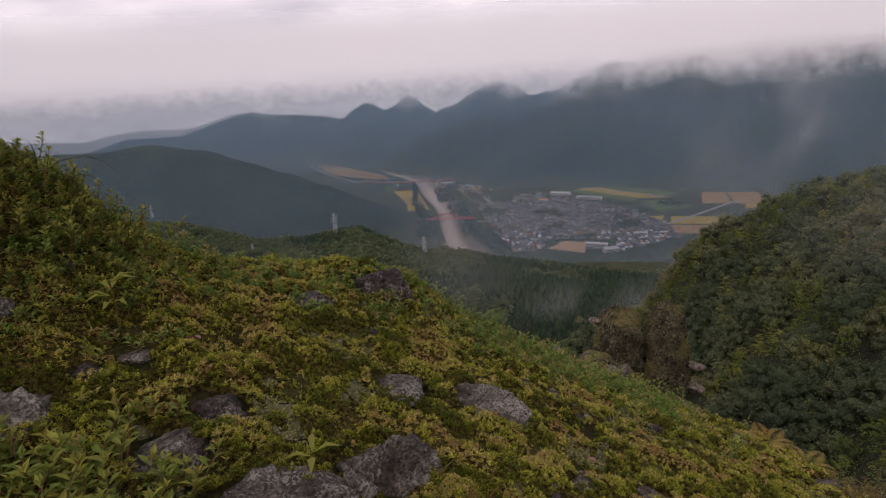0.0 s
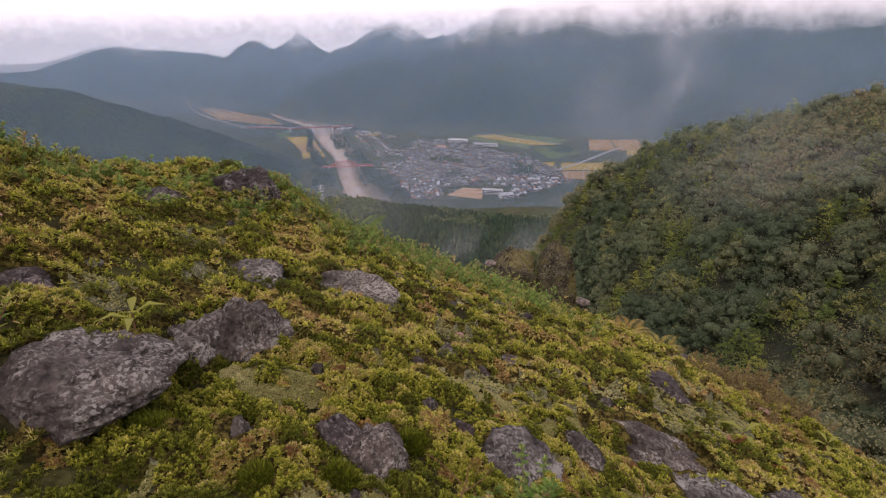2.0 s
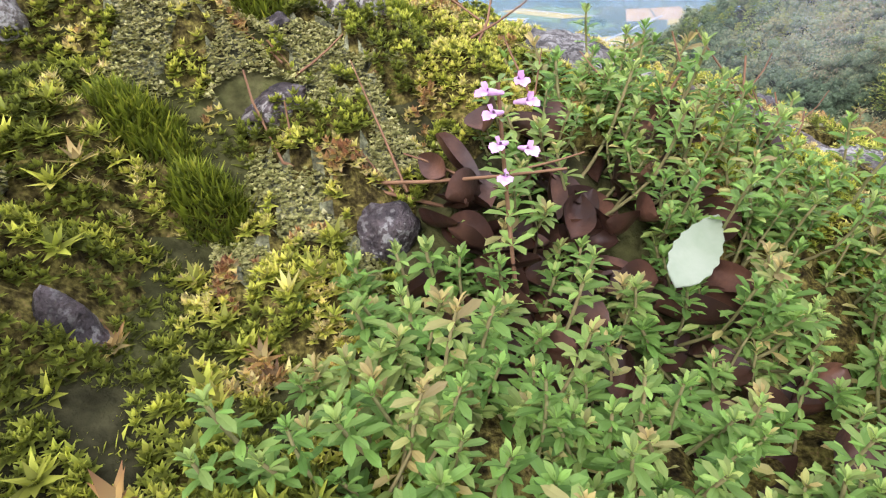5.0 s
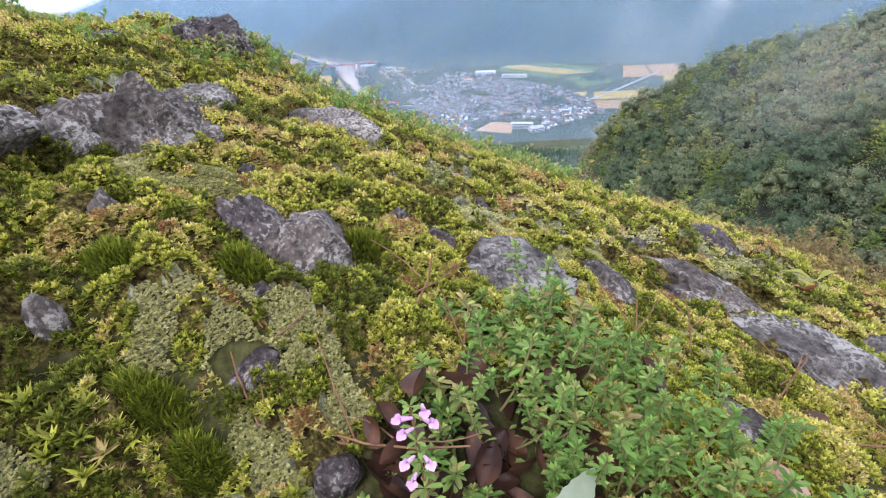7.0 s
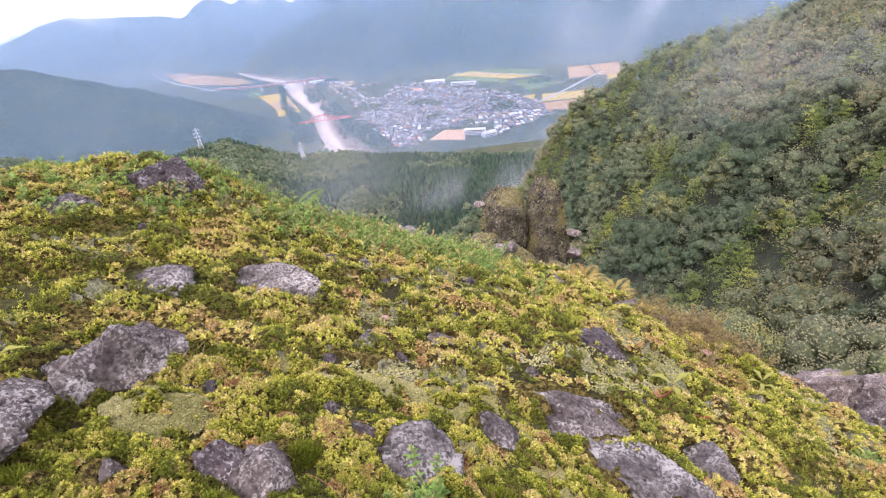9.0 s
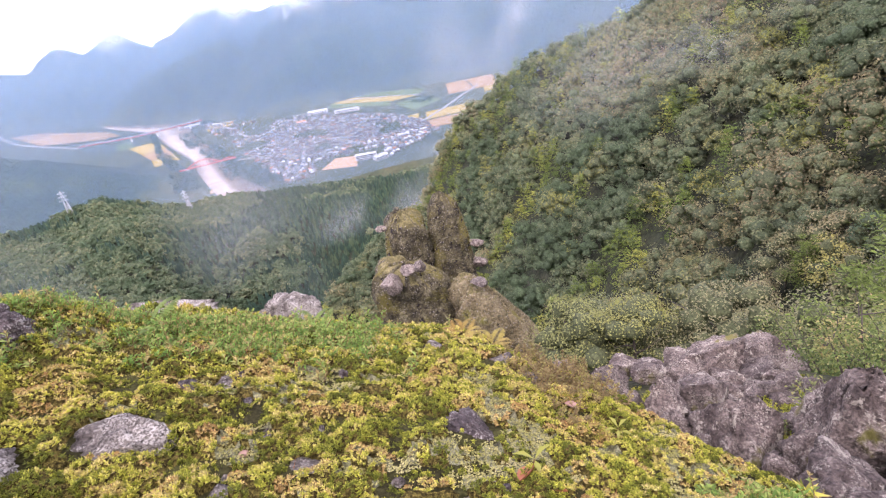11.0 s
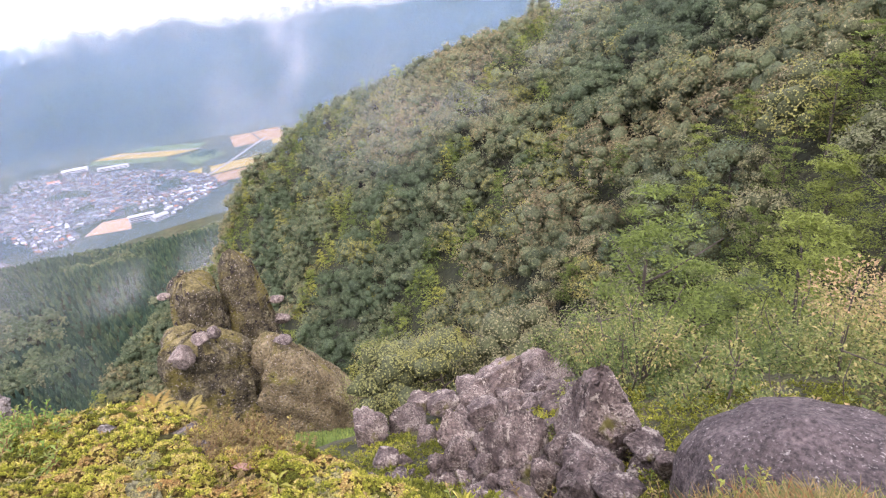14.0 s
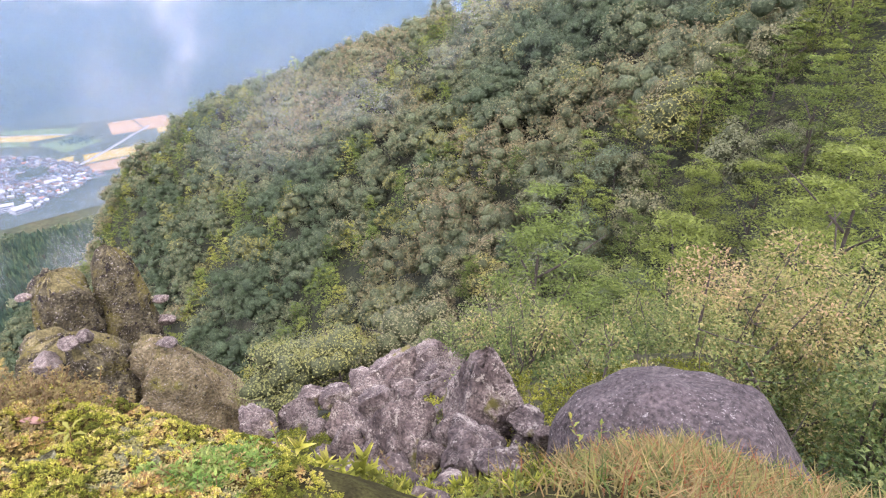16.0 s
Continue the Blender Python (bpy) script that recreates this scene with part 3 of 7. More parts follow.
def cedar_crown(w, h, tiers, points=7):
    """A narrow spire of ragged drooping skirts, one above the other, all triangles."""
    vs_, fs_ = [], []
    for k in range(tiers):
        t = k / tiers
        z0, r = h * (0.1 + 0.72 * t), w * 0.5 * (1 - t) ** 0.85 + 0.06 * w
        a = np.arange(2 * points) * math.pi / points + rng.uniform(0, 6)
        rr = r * np.where(np.arange(2 * points) % 2, 0.55, 1.0) * rng.uniform(0.75, 1.2, 2 * points)
        rim = np.stack([np.cos(a) * rr, np.sin(a) * rr, z0 + rng.normal(0, 0.03 * h, 2 * points)], 1)
        top = np.array([[rng.normal(0, 0.03 * w), rng.normal(0, 0.03 * w), min(h, z0 + h * (0.5 - 0.12 * t) + 0.1 * h * (k == tiers - 1))]])
        i = np.arange(2 * points)
        fs_.append(np.stack([i, (i + 1) % (2 * points), np.full(2 * points, 2 * points)], 1) + sum(len(q) for q in vs_))
        vs_.append(np.concatenate([rim, top]))
    return np.concatenate(vs_), np.concatenate(fs_)


def limb(p0, p1, r0, r1, sides=6, bend=0.0):
    """A tapered, slightly bent branch."""
    p0, p1 = np.array(p0, float), np.array(p1, float)
    ax = p1 - p0
    ln = np.linalg.norm(ax)
    ax /= ln
    s = np.cross(ax, (0.3, 0.2, 1.0) if abs(ax[2]) < 0.9 else (1.0, 0.1, 0))
    s /= np.linalg.norm(s)
    u = np.cross(ax, s)
    v, f = [], []
    for k, t in enumerate((0, 0.35, 0.7, 1)):
        c = p0 + ax * ln * t + s * bend * ln * math.sin(t * math.pi)
        r = r0 + (r1 - r0) * t
        for m in range(sides):
            a = math.tau * m / sides
            v.append(c + (s * math.cos(a) + u * math.sin(a)) * r)
        if k:
            for m in range(sides):
                m2 = (m + 1) % sides
                f.append(((k - 1) * sides + m, (k - 1) * sides + m2, k * sides + m2, k * sides + m))
    return np.array(v), np.array(f)


def joined(pieces):
    vs, fs, at = [], [], 0
    for v, f in pieces:
        vs.append(v)
        fs.append(f + at)
        at += len(v)
    return np.concatenate(vs), np.concatenate(fs)


def trunk_of(h, r, w):
    pieces = [limb((0, 0, -1.0), (0.03 * h, 0, h * 0.75), r, r * 0.35, 7, 0.03)]
    for k in range(5):
        a = k * 2.4 + 0.5
        z = h * (0.3 + 0.09 * k)
        pieces.append(limb((0.02 * h, 0, z), (math.sin(a) * w * 0.35, math.cos(a) * w * 0.35, z + h * 0.2), r * 0.4, r * 0.12, 5, 0.06))
    return joined(pieces)


def part(name, mesh, parent, label=""):
    ob = new(name, mesh)
    ob.parent = parent
    if label:
        ob["label"] = label
    return ob


M_LEAF_ONE = foliage("broadleaf_single", [(q, c) for q, (_, c) in zip((0.0, 0.22, 0.48, 0.66, 0.78, 0.9, 0.99, 1.0), TONES)], 0.26)
for m_one, src in ((M_LEAF_ONE, None),):
    nt = m_one.node_tree
    info = nt.nodes.new("ShaderNodeObjectInfo")
    for k in [x for x in nt.nodes if x.type == "VALTORGB"]:
        if k.inputs["Fac"].links[0].from_node.type == "ATTRIBUTE":
            nt.links.new(info.outputs["Random"], k.inputs["Fac"])

# dark cores stand in for the shade inside the near crowns
M_CROWN_SHADE = surface("crown_shade_core", [(0.3, (0.055, 0.07, 0.03)), (0.7, (0.13, 0.145, 0.065))], 2.0, fine=(9, 0.5), bump=0.8, bump_scale=6, dist=0.2)
TREE_KINDS = []
for kind in range(12):
    close, pine = kind >= 6, kind % 6 >= 4
    w, h = (5.5, 9.0) if pine else ((5.4, 6.4), (6.4, 6.8), (4.8, 7.0), (7.0, 7.4))[kind % 6]
    if pine:
        (cv, cf), index = pine_crown(w, h, 5600 if close else 2400, 0.1 if close else 0.15), None
    else:
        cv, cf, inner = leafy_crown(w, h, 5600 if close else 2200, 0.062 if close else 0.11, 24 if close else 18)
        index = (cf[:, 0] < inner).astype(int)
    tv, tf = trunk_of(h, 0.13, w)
    TREE_KINDS.append((mesh_of("crown", cv, cf, M_PINE if pine else [M_LEAF_ONE, M_CROWN_SHADE], index, tone=np.full(len(cv), 0.35 + 0.3 * (kind % 6 == 5))), mesh_of("trunk", tv, tf, M_BARK), pine))


def tree(x, y, z, kind, size, turn):
    crown, trunk, pine = TREE_KINDS[kind]
    ob = new("pine_tree" if pine else "broadleaf_tree")
    ob.matrix_world = pose(x, y, z, 0, 0, turn) @ Matrix.Diagonal((size, size, size, 1))
    part("trunk", trunk, ob)
    part("crown", crown, ob)
    tagged(ob, "green pine tree with layered boughs on the wooded slope" if pine else "rounded broadleaf tree in early autumn on the slope", "tree", "trees on the near slope")
    return ob


# the wooded slope across the gully: the nearest trees one by one, the rest as woods
def scatter(spacing, a0, a1, r0, r1, seed):
    """Places at an even spacing with a random shift, within a sector."""
    g = np.random.default_rng(seed)
    gx_, gy_ = np.meshgrid(np.arange(-r1, r1, spacing), np.arange(-r1, r1, spacing))
    gx_ = gx_ + spacing * 0.5 * (np.round(gy_ / spacing) % 2)
    x, y = (gx_ + g.uniform(-0.36, 0.36, gx_.shape) * spacing).ravel(), (gy_ + g.uniform(-0.36, 0.36, gx_.shape) * spacing).ravel()
    r, a = np.hypot(x, y), np.degrees(np.arctan2(x, y))
    ok = (a > a0) & (a < a1) & (r > r0) & (r < r1)
    return x[ok], y[ok], r[ok], a[ok]


tx, ty, tr, ta = scatter(4.7, -12, 104, 17, 345, 3)
tz, t_hill, t_apron, t_floor = land(tx, ty)
tel = np.degrees(np.arctan2(tz + 6, tr))
brow_out = np.interp(ta, [q[0] for q in RIGHT_HILL], [q[1] for q in RIGHT_HILL])
keep = (tel > -50) & (ta < 94) & (tr < brow_out + 9) & (t_hill | (tr < 170)) & ~((np.hypot(tx - 5.5, ty - 47.5) < 13) | ((ta > -1) & (ta < 24) & (tr < 58)) | ((ta < 58) & (tr < 26)) | ((ta < 5) & (tr < 190)))
tx, ty, tz, tr, ta = (v[keep] for v in (tx, ty, tz, tr, ta))
order = np.argsort(tr)
pines = grain(tx, ty, 30, 51, 2) + 0.3 * step(45, 62, ta) + rng.normal(0, 0.2, len(tx))
for k in order[:140]:
    tree(tx[k], ty[k], tz[k] - 0.4, (6 if tr[k] < 48 else 0) + (int(rng.integers(4, 6)) if pines[k] > 0.33 else int(rng.integers(0, 4))), float(rng.uniform(0.8, 1.25)), float(rng.uniform(0, 360)))
patchy = grain(tx, ty, 55, 53, 3) * 1.6
vs, fs, tones, pvs, pfs, ptones, at, pat = [], [], [], [], [], [], 0, 0
for k in order[140:]:
    s = rng.uniform(0.7, 1.3)
    near = float(np.clip(tr[k] / 100, 0.55, 2.6))
    if pines[k] > 0.38:
        v, f = pine_crown(5.8 * s, 9.0 * s, int(360 / near), 0.33 * near**0.6)
        pvs.append(v + (tx[k], ty[k], tz[k] - 0.3))
        pfs.append(f + pat)
        ptones.append(np.full(len(v), rng.uniform(0, 1)))
        pat += len(v)
    else:
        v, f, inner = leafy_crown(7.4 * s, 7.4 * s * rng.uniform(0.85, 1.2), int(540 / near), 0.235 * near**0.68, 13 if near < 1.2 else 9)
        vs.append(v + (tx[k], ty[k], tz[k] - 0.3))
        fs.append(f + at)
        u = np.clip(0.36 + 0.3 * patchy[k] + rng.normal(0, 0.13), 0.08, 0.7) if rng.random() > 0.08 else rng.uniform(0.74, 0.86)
        # inside of the crown toned darker to imitate its shade
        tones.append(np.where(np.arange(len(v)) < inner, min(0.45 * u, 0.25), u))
        at += len(v)
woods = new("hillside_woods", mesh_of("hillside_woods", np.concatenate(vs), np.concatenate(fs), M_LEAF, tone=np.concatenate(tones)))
tagged(woods, "mixed broadleaf woods in early autumn covering the slope", "woods", kind="stuff")
pine_woods = new("hillside_pines", mesh_of("hillside_pines", np.concatenate(pvs), np.concatenate(pfs), M_PINE, smooth=False, tone=np.concatenate(ptones)))
tagged(pine_woods, "green pines standing among the broadleaf woods", "woods", kind="stuff")

# the lower spur before the valley: dark cedars and broadleaf woods
sx, sy, sr, sa = scatter(7.0, -52, 24, 120, 1060, 5)
sz, s_hill, s_apron, s_floor = land(sx, sy)
keep = ~s_hill & ~s_floor & (np.degrees(np.arctan2(sz + 8, sr)) > -42)
sx, sy, sz, sr = (v[keep] for v in (sx, sy, sz, sr))
sa = np.degrees(np.arctan2(sx, sy))
conifer = 0.9 * grain(sx, sy, 75, 52, 3) + 0.4 * step(-19, -6, sa) - 0.12 + rng.normal(0, 0.1, len(sx)) > 0
vs, fs, tones, pvs, pfs, ptones, at, pat = [], [], [], [], [], [], 0, 0
for k in range(len(sx)):
    near = sr[k] < 520
    if conifer[k]:
        for _ in range(2):
            v, f = cedar_crown(rng.uniform(4.4, 6.0), rng.uniform(8, 13), 4 if near else 2, 6 if near else 4)
            px_, py_ = sx[k] + rng.uniform(-3.4, 3.4), sy[k] + rng.uniform(-3.4, 3.4)
            pvs.append(v + (px_, py_, sz[k] - 1.5))
            pfs.append(f + pat)
            ptones.append(np.full(len(v), rng.uniform(0, 0.9)))
            pat += len(v)
    else:
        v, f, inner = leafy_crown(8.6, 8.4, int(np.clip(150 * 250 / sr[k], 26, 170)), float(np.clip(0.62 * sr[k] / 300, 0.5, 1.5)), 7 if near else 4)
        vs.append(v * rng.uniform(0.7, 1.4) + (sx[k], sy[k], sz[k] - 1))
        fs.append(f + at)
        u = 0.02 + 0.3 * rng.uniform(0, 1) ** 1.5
        # darker inside again, the crown's shade put into its tone
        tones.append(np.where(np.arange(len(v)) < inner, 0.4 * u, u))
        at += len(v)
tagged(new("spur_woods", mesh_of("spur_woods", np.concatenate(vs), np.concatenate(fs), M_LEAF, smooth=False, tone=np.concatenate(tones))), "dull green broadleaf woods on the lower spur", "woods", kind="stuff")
tagged(new("cedar_plantation", mesh_of("cedar_plantation", np.concatenate(pvs), np.concatenate(pfs), M_CEDAR, smooth=False, tone=np.concatenate(ptones))), "dark green cedar plantation on the lower spur", "woods", kind="stuff")

# ---- the valley floor ----
M_WATER = surface("muddy_river", [(0.35, (0.36, 0.275, 0.2)), (0.65, (0.43, 0.345, 0.265))], 0.02, rough=0.2, bump=0.15, bump_scale=0.6, dist=0.3, spec=0.5)
M_SAND = surface("river_sand", [(0.3, (0.132, 0.108, 0.078)), (0.7, (0.192, 0.162, 0.12))], 0.05, bump=0.2)
M_STUBBLE = surface("rice_stubble", [(0.3, (0.27, 0.17, 0.075)), (0.7, (0.38, 0.25, 0.12))], 0.05, fine=(0.4, 0.2), bump=0.2)
M_RICE = surface("ripe_rice", [(0.3, (0.3, 0.22, 0.05)), (0.7, (0.42, 0.31, 0.075))], 0.05, fine=(0.4, 0.2), bump=0.2)
M_GREEN = surface("green_crop", [(0.3, (0.08, 0.125, 0.04)), (0.7, (0.13, 0.17, 0.06))], 0.05, fine=(0.4, 0.2), bump=0.2)
M_EARTH = surface("school_ground", [(0.3, (0.42, 0.26, 0.14)), (0.7, (0.52, 0.35, 0.2))], 0.05, bump=0.1)
M_ROAD = surface("road_surface", [(0.3, (0.24, 0.235, 0.22)), (0.7, (0.34, 0.335, 0.31))], 0.1, bump=0.1)
M_RED = surface("red_steel", [(0.3, (0.42, 0.09, 0.06)), (0.7, (0.55, 0.14, 0.1))], 0.1, rough=0.5, bump=0.05)
M_CONCRETE = surface("concrete", [(0.3, (0.5, 0.49, 0.46)), (0.7, (0.66, 0.65, 0.62))], 0.1, bump=0.1)
M_STEEL = surface("galvanised_steel", [(0.3, (0.55, 0.57, 0.58)), (0.7, (0.7, 0.72, 0.73))], 0.2, rough=0.4, bump=0, metal=0.3)
M_PLASTER = surface("house_plaster", [(0.3, (0.22, 0.21, 0.185)), (0.7, (0.36, 0.345, 0.31))], 0.2, bump=0.05, vary=0.45, per="object")
M_PLASTER_M = surface("house_plaster_many", [(0.3, (0.22, 0.21, 0.185)), (0.7, (0.36, 0.345, 0.31))], 0.2, bump=0.05, vary=0.45)
M_ROOFS = [surface("roof_grey", [(0.3, (0.16, 0.16, 0.17)), (0.7, (0.26, 0.26, 0.27))], 0.5, rough=0.5, bump=0.2, vary=0.3, per="object"),
    surface("roof_slate", [(0.3, (0.08, 0.085, 0.1)), (0.7, (0.15, 0.16, 0.18))], 0.5, rough=0.5, bump=0.2, vary=0.3, per="object"),
    surface("roof_brown", [(0.3, (0.22, 0.13, 0.09)), (0.7, (0.32, 0.2, 0.14))], 0.5, rough=0.6, bump=0.2, vary=0.3, per="object"),
    surface("roof_silver", [(0.3, (0.42, 0.43, 0.45)), (0.7, (0.58, 0.59, 0.6))], 0.5, rough=0.4, bump=0.1, vary=0.2, per="object"),
    surface("roof_orange", [(0.3, (0.5, 0.2, 0.1)), (0.7, (0.6, 0.27, 0.15))], 0.5, rough=0.6, bump=0.2, vary=0.2, per="object")]
M_ROOF_MANY = foliage("roof_many", [(0.0, (0.07, 0.075, 0.09)), (0.3, (0.12, 0.12, 0.13)), (0.5, (0.17, 0.11, 0.085)), (0.65, (0.2, 0.2, 0.21)), (0.8, (0.13, 0.16, 0.2)), (0.92, (0.36, 0.36, 0.37)), (1.0, (0.34, 0.14, 0.08))], 0.25, glow=0.0, rough=0.5)
M_WINDOW = surface("window_glass", [(0.3, (0.03, 0.035, 0.04)), (0.7, (0.06, 0.065, 0.07))], 0.5, rough=0.15, bump=0)


def flat_patch(name, corners, z, material, label, category="field", thick=0.5, kind="", group=""):
    """A level slab over a four- or more-cornered outline."""
    n = len(corners)
    bm = bmesh.new()
    top = [bm.verts.new((x, y, z)) for x, y in corners]
    low = [bm.verts.new((x, y, z - thick)) for x, y in corners]
    bm.faces.new(top)
    for k in range(n):
        bm.faces.new((top[k], low[k], low[(k + 1) % n], top[(k + 1) % n]))
    bmesh.ops.recalc_face_normals(bm, faces=bm.faces)
    me = bpy.data.meshes.new(name)
    bm.to_mesh(me)
    bm.free()
    me.materials.append(material)
    return tagged(new(name, me), label, category, group, kind)


def ribbon(name, way, z, material, label, category, kind="structure", rise=0.0):
    """A strip along stations (x, y, width), smoothed between them."""
    w = np.array(way, float)
    t = np.linspace(0, len(w) - 1, (len(w) - 1) * 8 + 1)
    i0 = np.clip(t.astype(int), 0, len(w) - 2)
    u = (t - i0)[:, None]
    pm, p0, p1, p2 = w[np.maximum(i0 - 1, 0)], w[i0], w[i0 + 1], w[np.minimum(i0 + 2, len(w) - 1)]
    c = 0.5 * (2 * p0 + (p1 - pm) * u + (2 * pm - 5 * p0 + 4 * p1 - p2) * u**2 + (3 * p0 - pm - 3 * p1 + p2) * u**3)
    d = np.gradient(c[:, :2], axis=0)
    d /= np.linalg.norm(d, axis=1, keepdims=True)
    nrm = np.stack([d[:, 1], -d[:, 0]], 1) * c[:, 2:3] / 2
    zz = np.full(len(c), z) + rise
    a, b = np.c_[c[:, :2] + nrm, zz], np.c_[c[:, :2] - nrm, zz]
    v = np.concatenate([a, b, a - (0, 0, 0.6), b - (0, 0, 0.6)])
    m = len(c)
    k = np.arange(m - 1)
    f = np.concatenate([np.stack([k, k + m, k + m + 1, k + 1], 1), np.stack([k, k + 1, k + 1 + 2 * m, k + 2 * m], 1), np.stack([k + m, k + 3 * m, k + 3 * m + 1, k + m + 1], 1)])
    return tagged(new(name, mesh_of(name, v, f, material)), label, category, kind=kind)


ribbon("river_bank", [(-140, 1085, 60), (-186, 1161, 74), (-210, 1215, 72), (-258, 1356, 64), (-305, 1550, 70), (-402, 1822, 92), (-481, 2062, 108), (-594, 2210, 80), (-700, 2330, 50), (-800, 2480, 34)], VALLEY + 0.6, M_SAND, "pale sandy banks along the muddy river", "bank")
ribbon("river", [(-140, 1085, 52), (-195, 1161, 58), (-216, 1210, 58), (-260, 1356, 54), (-305, 1550, 60), (-402, 1822, 82), (-481, 2062, 96), (-594, 2205, 66), (-700, 2325, 42), (-800, 2470, 28)], VALLEY + 1.1, M_WATER, "broad muddy brown river winding through the valley", "river")

for corners, material, label in (
    ([(447, 1760), (510, 1752), (490, 1590), (411, 1600)], M_STUBBLE, "harvested rice field of brown stubble"),
    ([(516, 1752), (600, 1745), (575, 1585), (496, 1592)], M_STUBBLE, "harvested rice field of pale brown stubble"),
    ([(520, 1590), (548, 1588), (536, 1530), (500, 1530)], M_RICE, "ripe yellow rice field"),
    ([(300, 1450), (420, 1440), (395, 1365), (285, 1372)], M_RICE, "ripe yellow rice field beside the road"),
    ([(280, 1360), (395, 1352), (352, 1268), (275, 1290)], M_STUBBLE, "harvested brown rice field beside the road"),
    ([(235, 1450), (285, 1460), (270, 1410), (225, 1405)], M_RICE, "small ripe yellow rice field"),
    ([(77, 1853), (150, 1880), (330, 1690), (250, 1690)], M_RICE, "long strip of ripe yellow rice"),
    ([(60, 1800), (75, 1850), (245, 1690), (235, 1630)], M_GREEN, "long strip of green crops"),
    ([(160, 1885), (215, 1900), (380, 1760), (335, 1700)], M_GREEN, "green crop field below the slope"),
    ([(250, 1640), (330, 1655), (380, 1560), (280, 1500)], M_GREEN, "green meadow behind the village"),
    ([(-1248, 2713), (-1102, 2647), (-738, 2289), (-640, 2110), (-980, 2319)], M_STUBBLE, "wide brown harvested field beside the river"),
    ([(-572, 1880), (-490, 1900), (-440, 1770), (-500, 1740)], M_RICE, "ripe yellow rice field beside the river"),
    ([(-500, 1735), (-440, 1765), (-400, 1660), (-455, 1640)], M_STUBBLE, "harvested field beside the river"),
    ([(-455, 1635), (-400, 1655), (-370, 1575), (-430, 1550)], M_RICE, "yellow rice field with dark rows beside the river"),
    ([(-640, 1990), (-590, 2000), (-560, 1890), (-600, 1880)], M_GREEN, "green field by the bridge road"),
    ([(-250, 1230), (-215, 1235), (-205, 1195), (-250, 1190)], M_EARTH, "bare orange earth beside the river"),
    ([(-330, 1950), (-250, 1960), (-255, 1880), (-330, 1870)], M_RICE, "yellow field by the village edge"),
    ([(-10, 1161), (27, 1222), (75, 1205), (66, 1128)], M_EARTH, "bare orange-brown school sports ground")):
    flat_patch("rice_field" if material in (M_STUBBLE, M_RICE) else "field", corners, VALLEY + 0.5, material, label, group="fields in the valley")

for way, label in (
    ([(150, 1235, 9), (230, 1325, 9), (340, 1436, 9), (430, 1540, 9), (520, 1640, 9)], "pale straight road leaving the village"),
    ([(-352, 1996, 10), (-250, 1830, 10), (-180, 1640, 10), (-60, 1530, 10)], "pale main road through the village"),
    ([(-774, 2077, 10), (-841, 2150, 10), (-1115, 2463, 11), (-1313, 2784, 13), (-1596, 3354, 15), (-1839, 3551, 16)], "pale road along the river flats"),
    ([(90, 1880, 7), (220, 1800, 7), (345, 1690, 7)], "narrow pale farm road between fields"),
    ([(-214, 1417, 7), (-150, 1400, 7), (-60, 1340, 7)], "road from the arch bridge into the village")):
    ribbon("road", way, VALLEY + 0.9, M_ROAD, label, "road")


# ---- houses ----
def box(x0, x1, y0, y1, z0, z1):
    v = np.array([(x, y, z) for z in (z0, z1) for y in (y0, y1) for x in (x0, x1)], float)
    f = np.array([(0, 2, 3, 1), (4, 5, 7, 6), (0, 1, 5, 4), (1, 3, 7, 5), (3, 2, 6, 7), (2, 0, 4, 6)])
    return v, f


def gable(w, d, z0, rise, over):
    x, y = w / 2 + over, d / 2 + over
    v = np.array([(-x, -y, z0), (x, -y, z0), (x, y, z0), (-x, y, z0), (-x, 0, z0 + rise), (x, 0, z0 + rise), (-x, -y, z0 + 0.3), (x, -y, z0 + 0.3), (x, y, z0 + 0.3), (-x, y, z0 + 0.3)])
    v[4:6, 2] += 0.3
    f = np.array([(0, 3, 2, 1), (6, 7, 5, 4), (8, 9, 4, 5), (0, 1, 7, 6), (2, 3, 9, 8), (0, 6, 9, 3), (1, 2, 8, 7), (6, 4, 9, 9), (7, 8, 5, 5)])
    return v, f


def inside(x, y, poly):
    hit = False
    for (x0, y0), (x1, y1) in zip(poly, poly[1:] + poly[:1]):
        if (y0 > y) != (y1 > y) and x < (x1 - x0) * (y - y0) / (y1 - y0) + x0:
            hit = not hit
    return hit


HOUSE_SHAPES = []
for w, d, h, rise in ((8.6, 6.5, 4.4, 2.1), (7, 6, 4.9, 1.9), (10, 6, 3.2, 2.2), (6.5, 6, 4.6, 1.6)):
    wv, wf = box(-w / 2, w / 2, -d / 2, d / 2, -0.5, h)
    rv, rf = gable(w, d, h, rise, 0.6)
    win = joined([box(-w * 0.32 + k * w * 0.24, -w * 0.2 + k * w * 0.24, -d / 2 - 0.05, -d / 2 + 0.05, 1.0, 2.6) for k in range(3)])
    rf3 = np.array([q[:3] for q in rf[7:]])
    me_r = bpy.data.meshes.new("roof")
    me_r.from_pydata([tuple(p) for p in rv], [], [tuple(int(c) for c in q) for q in rf[:7]] + [tuple(int(c) for c in q) for q in rf3])
    me_r.materials.append(M_ROOFS[0])
    HOUSE_SHAPES.append((mesh_of("wall", wv, wf, M_PLASTER, smooth=False), me_r, mesh_of("window", *win, M_WINDOW, smooth=False), (w, d, h, rise)))
ROOF_MESHES = {}
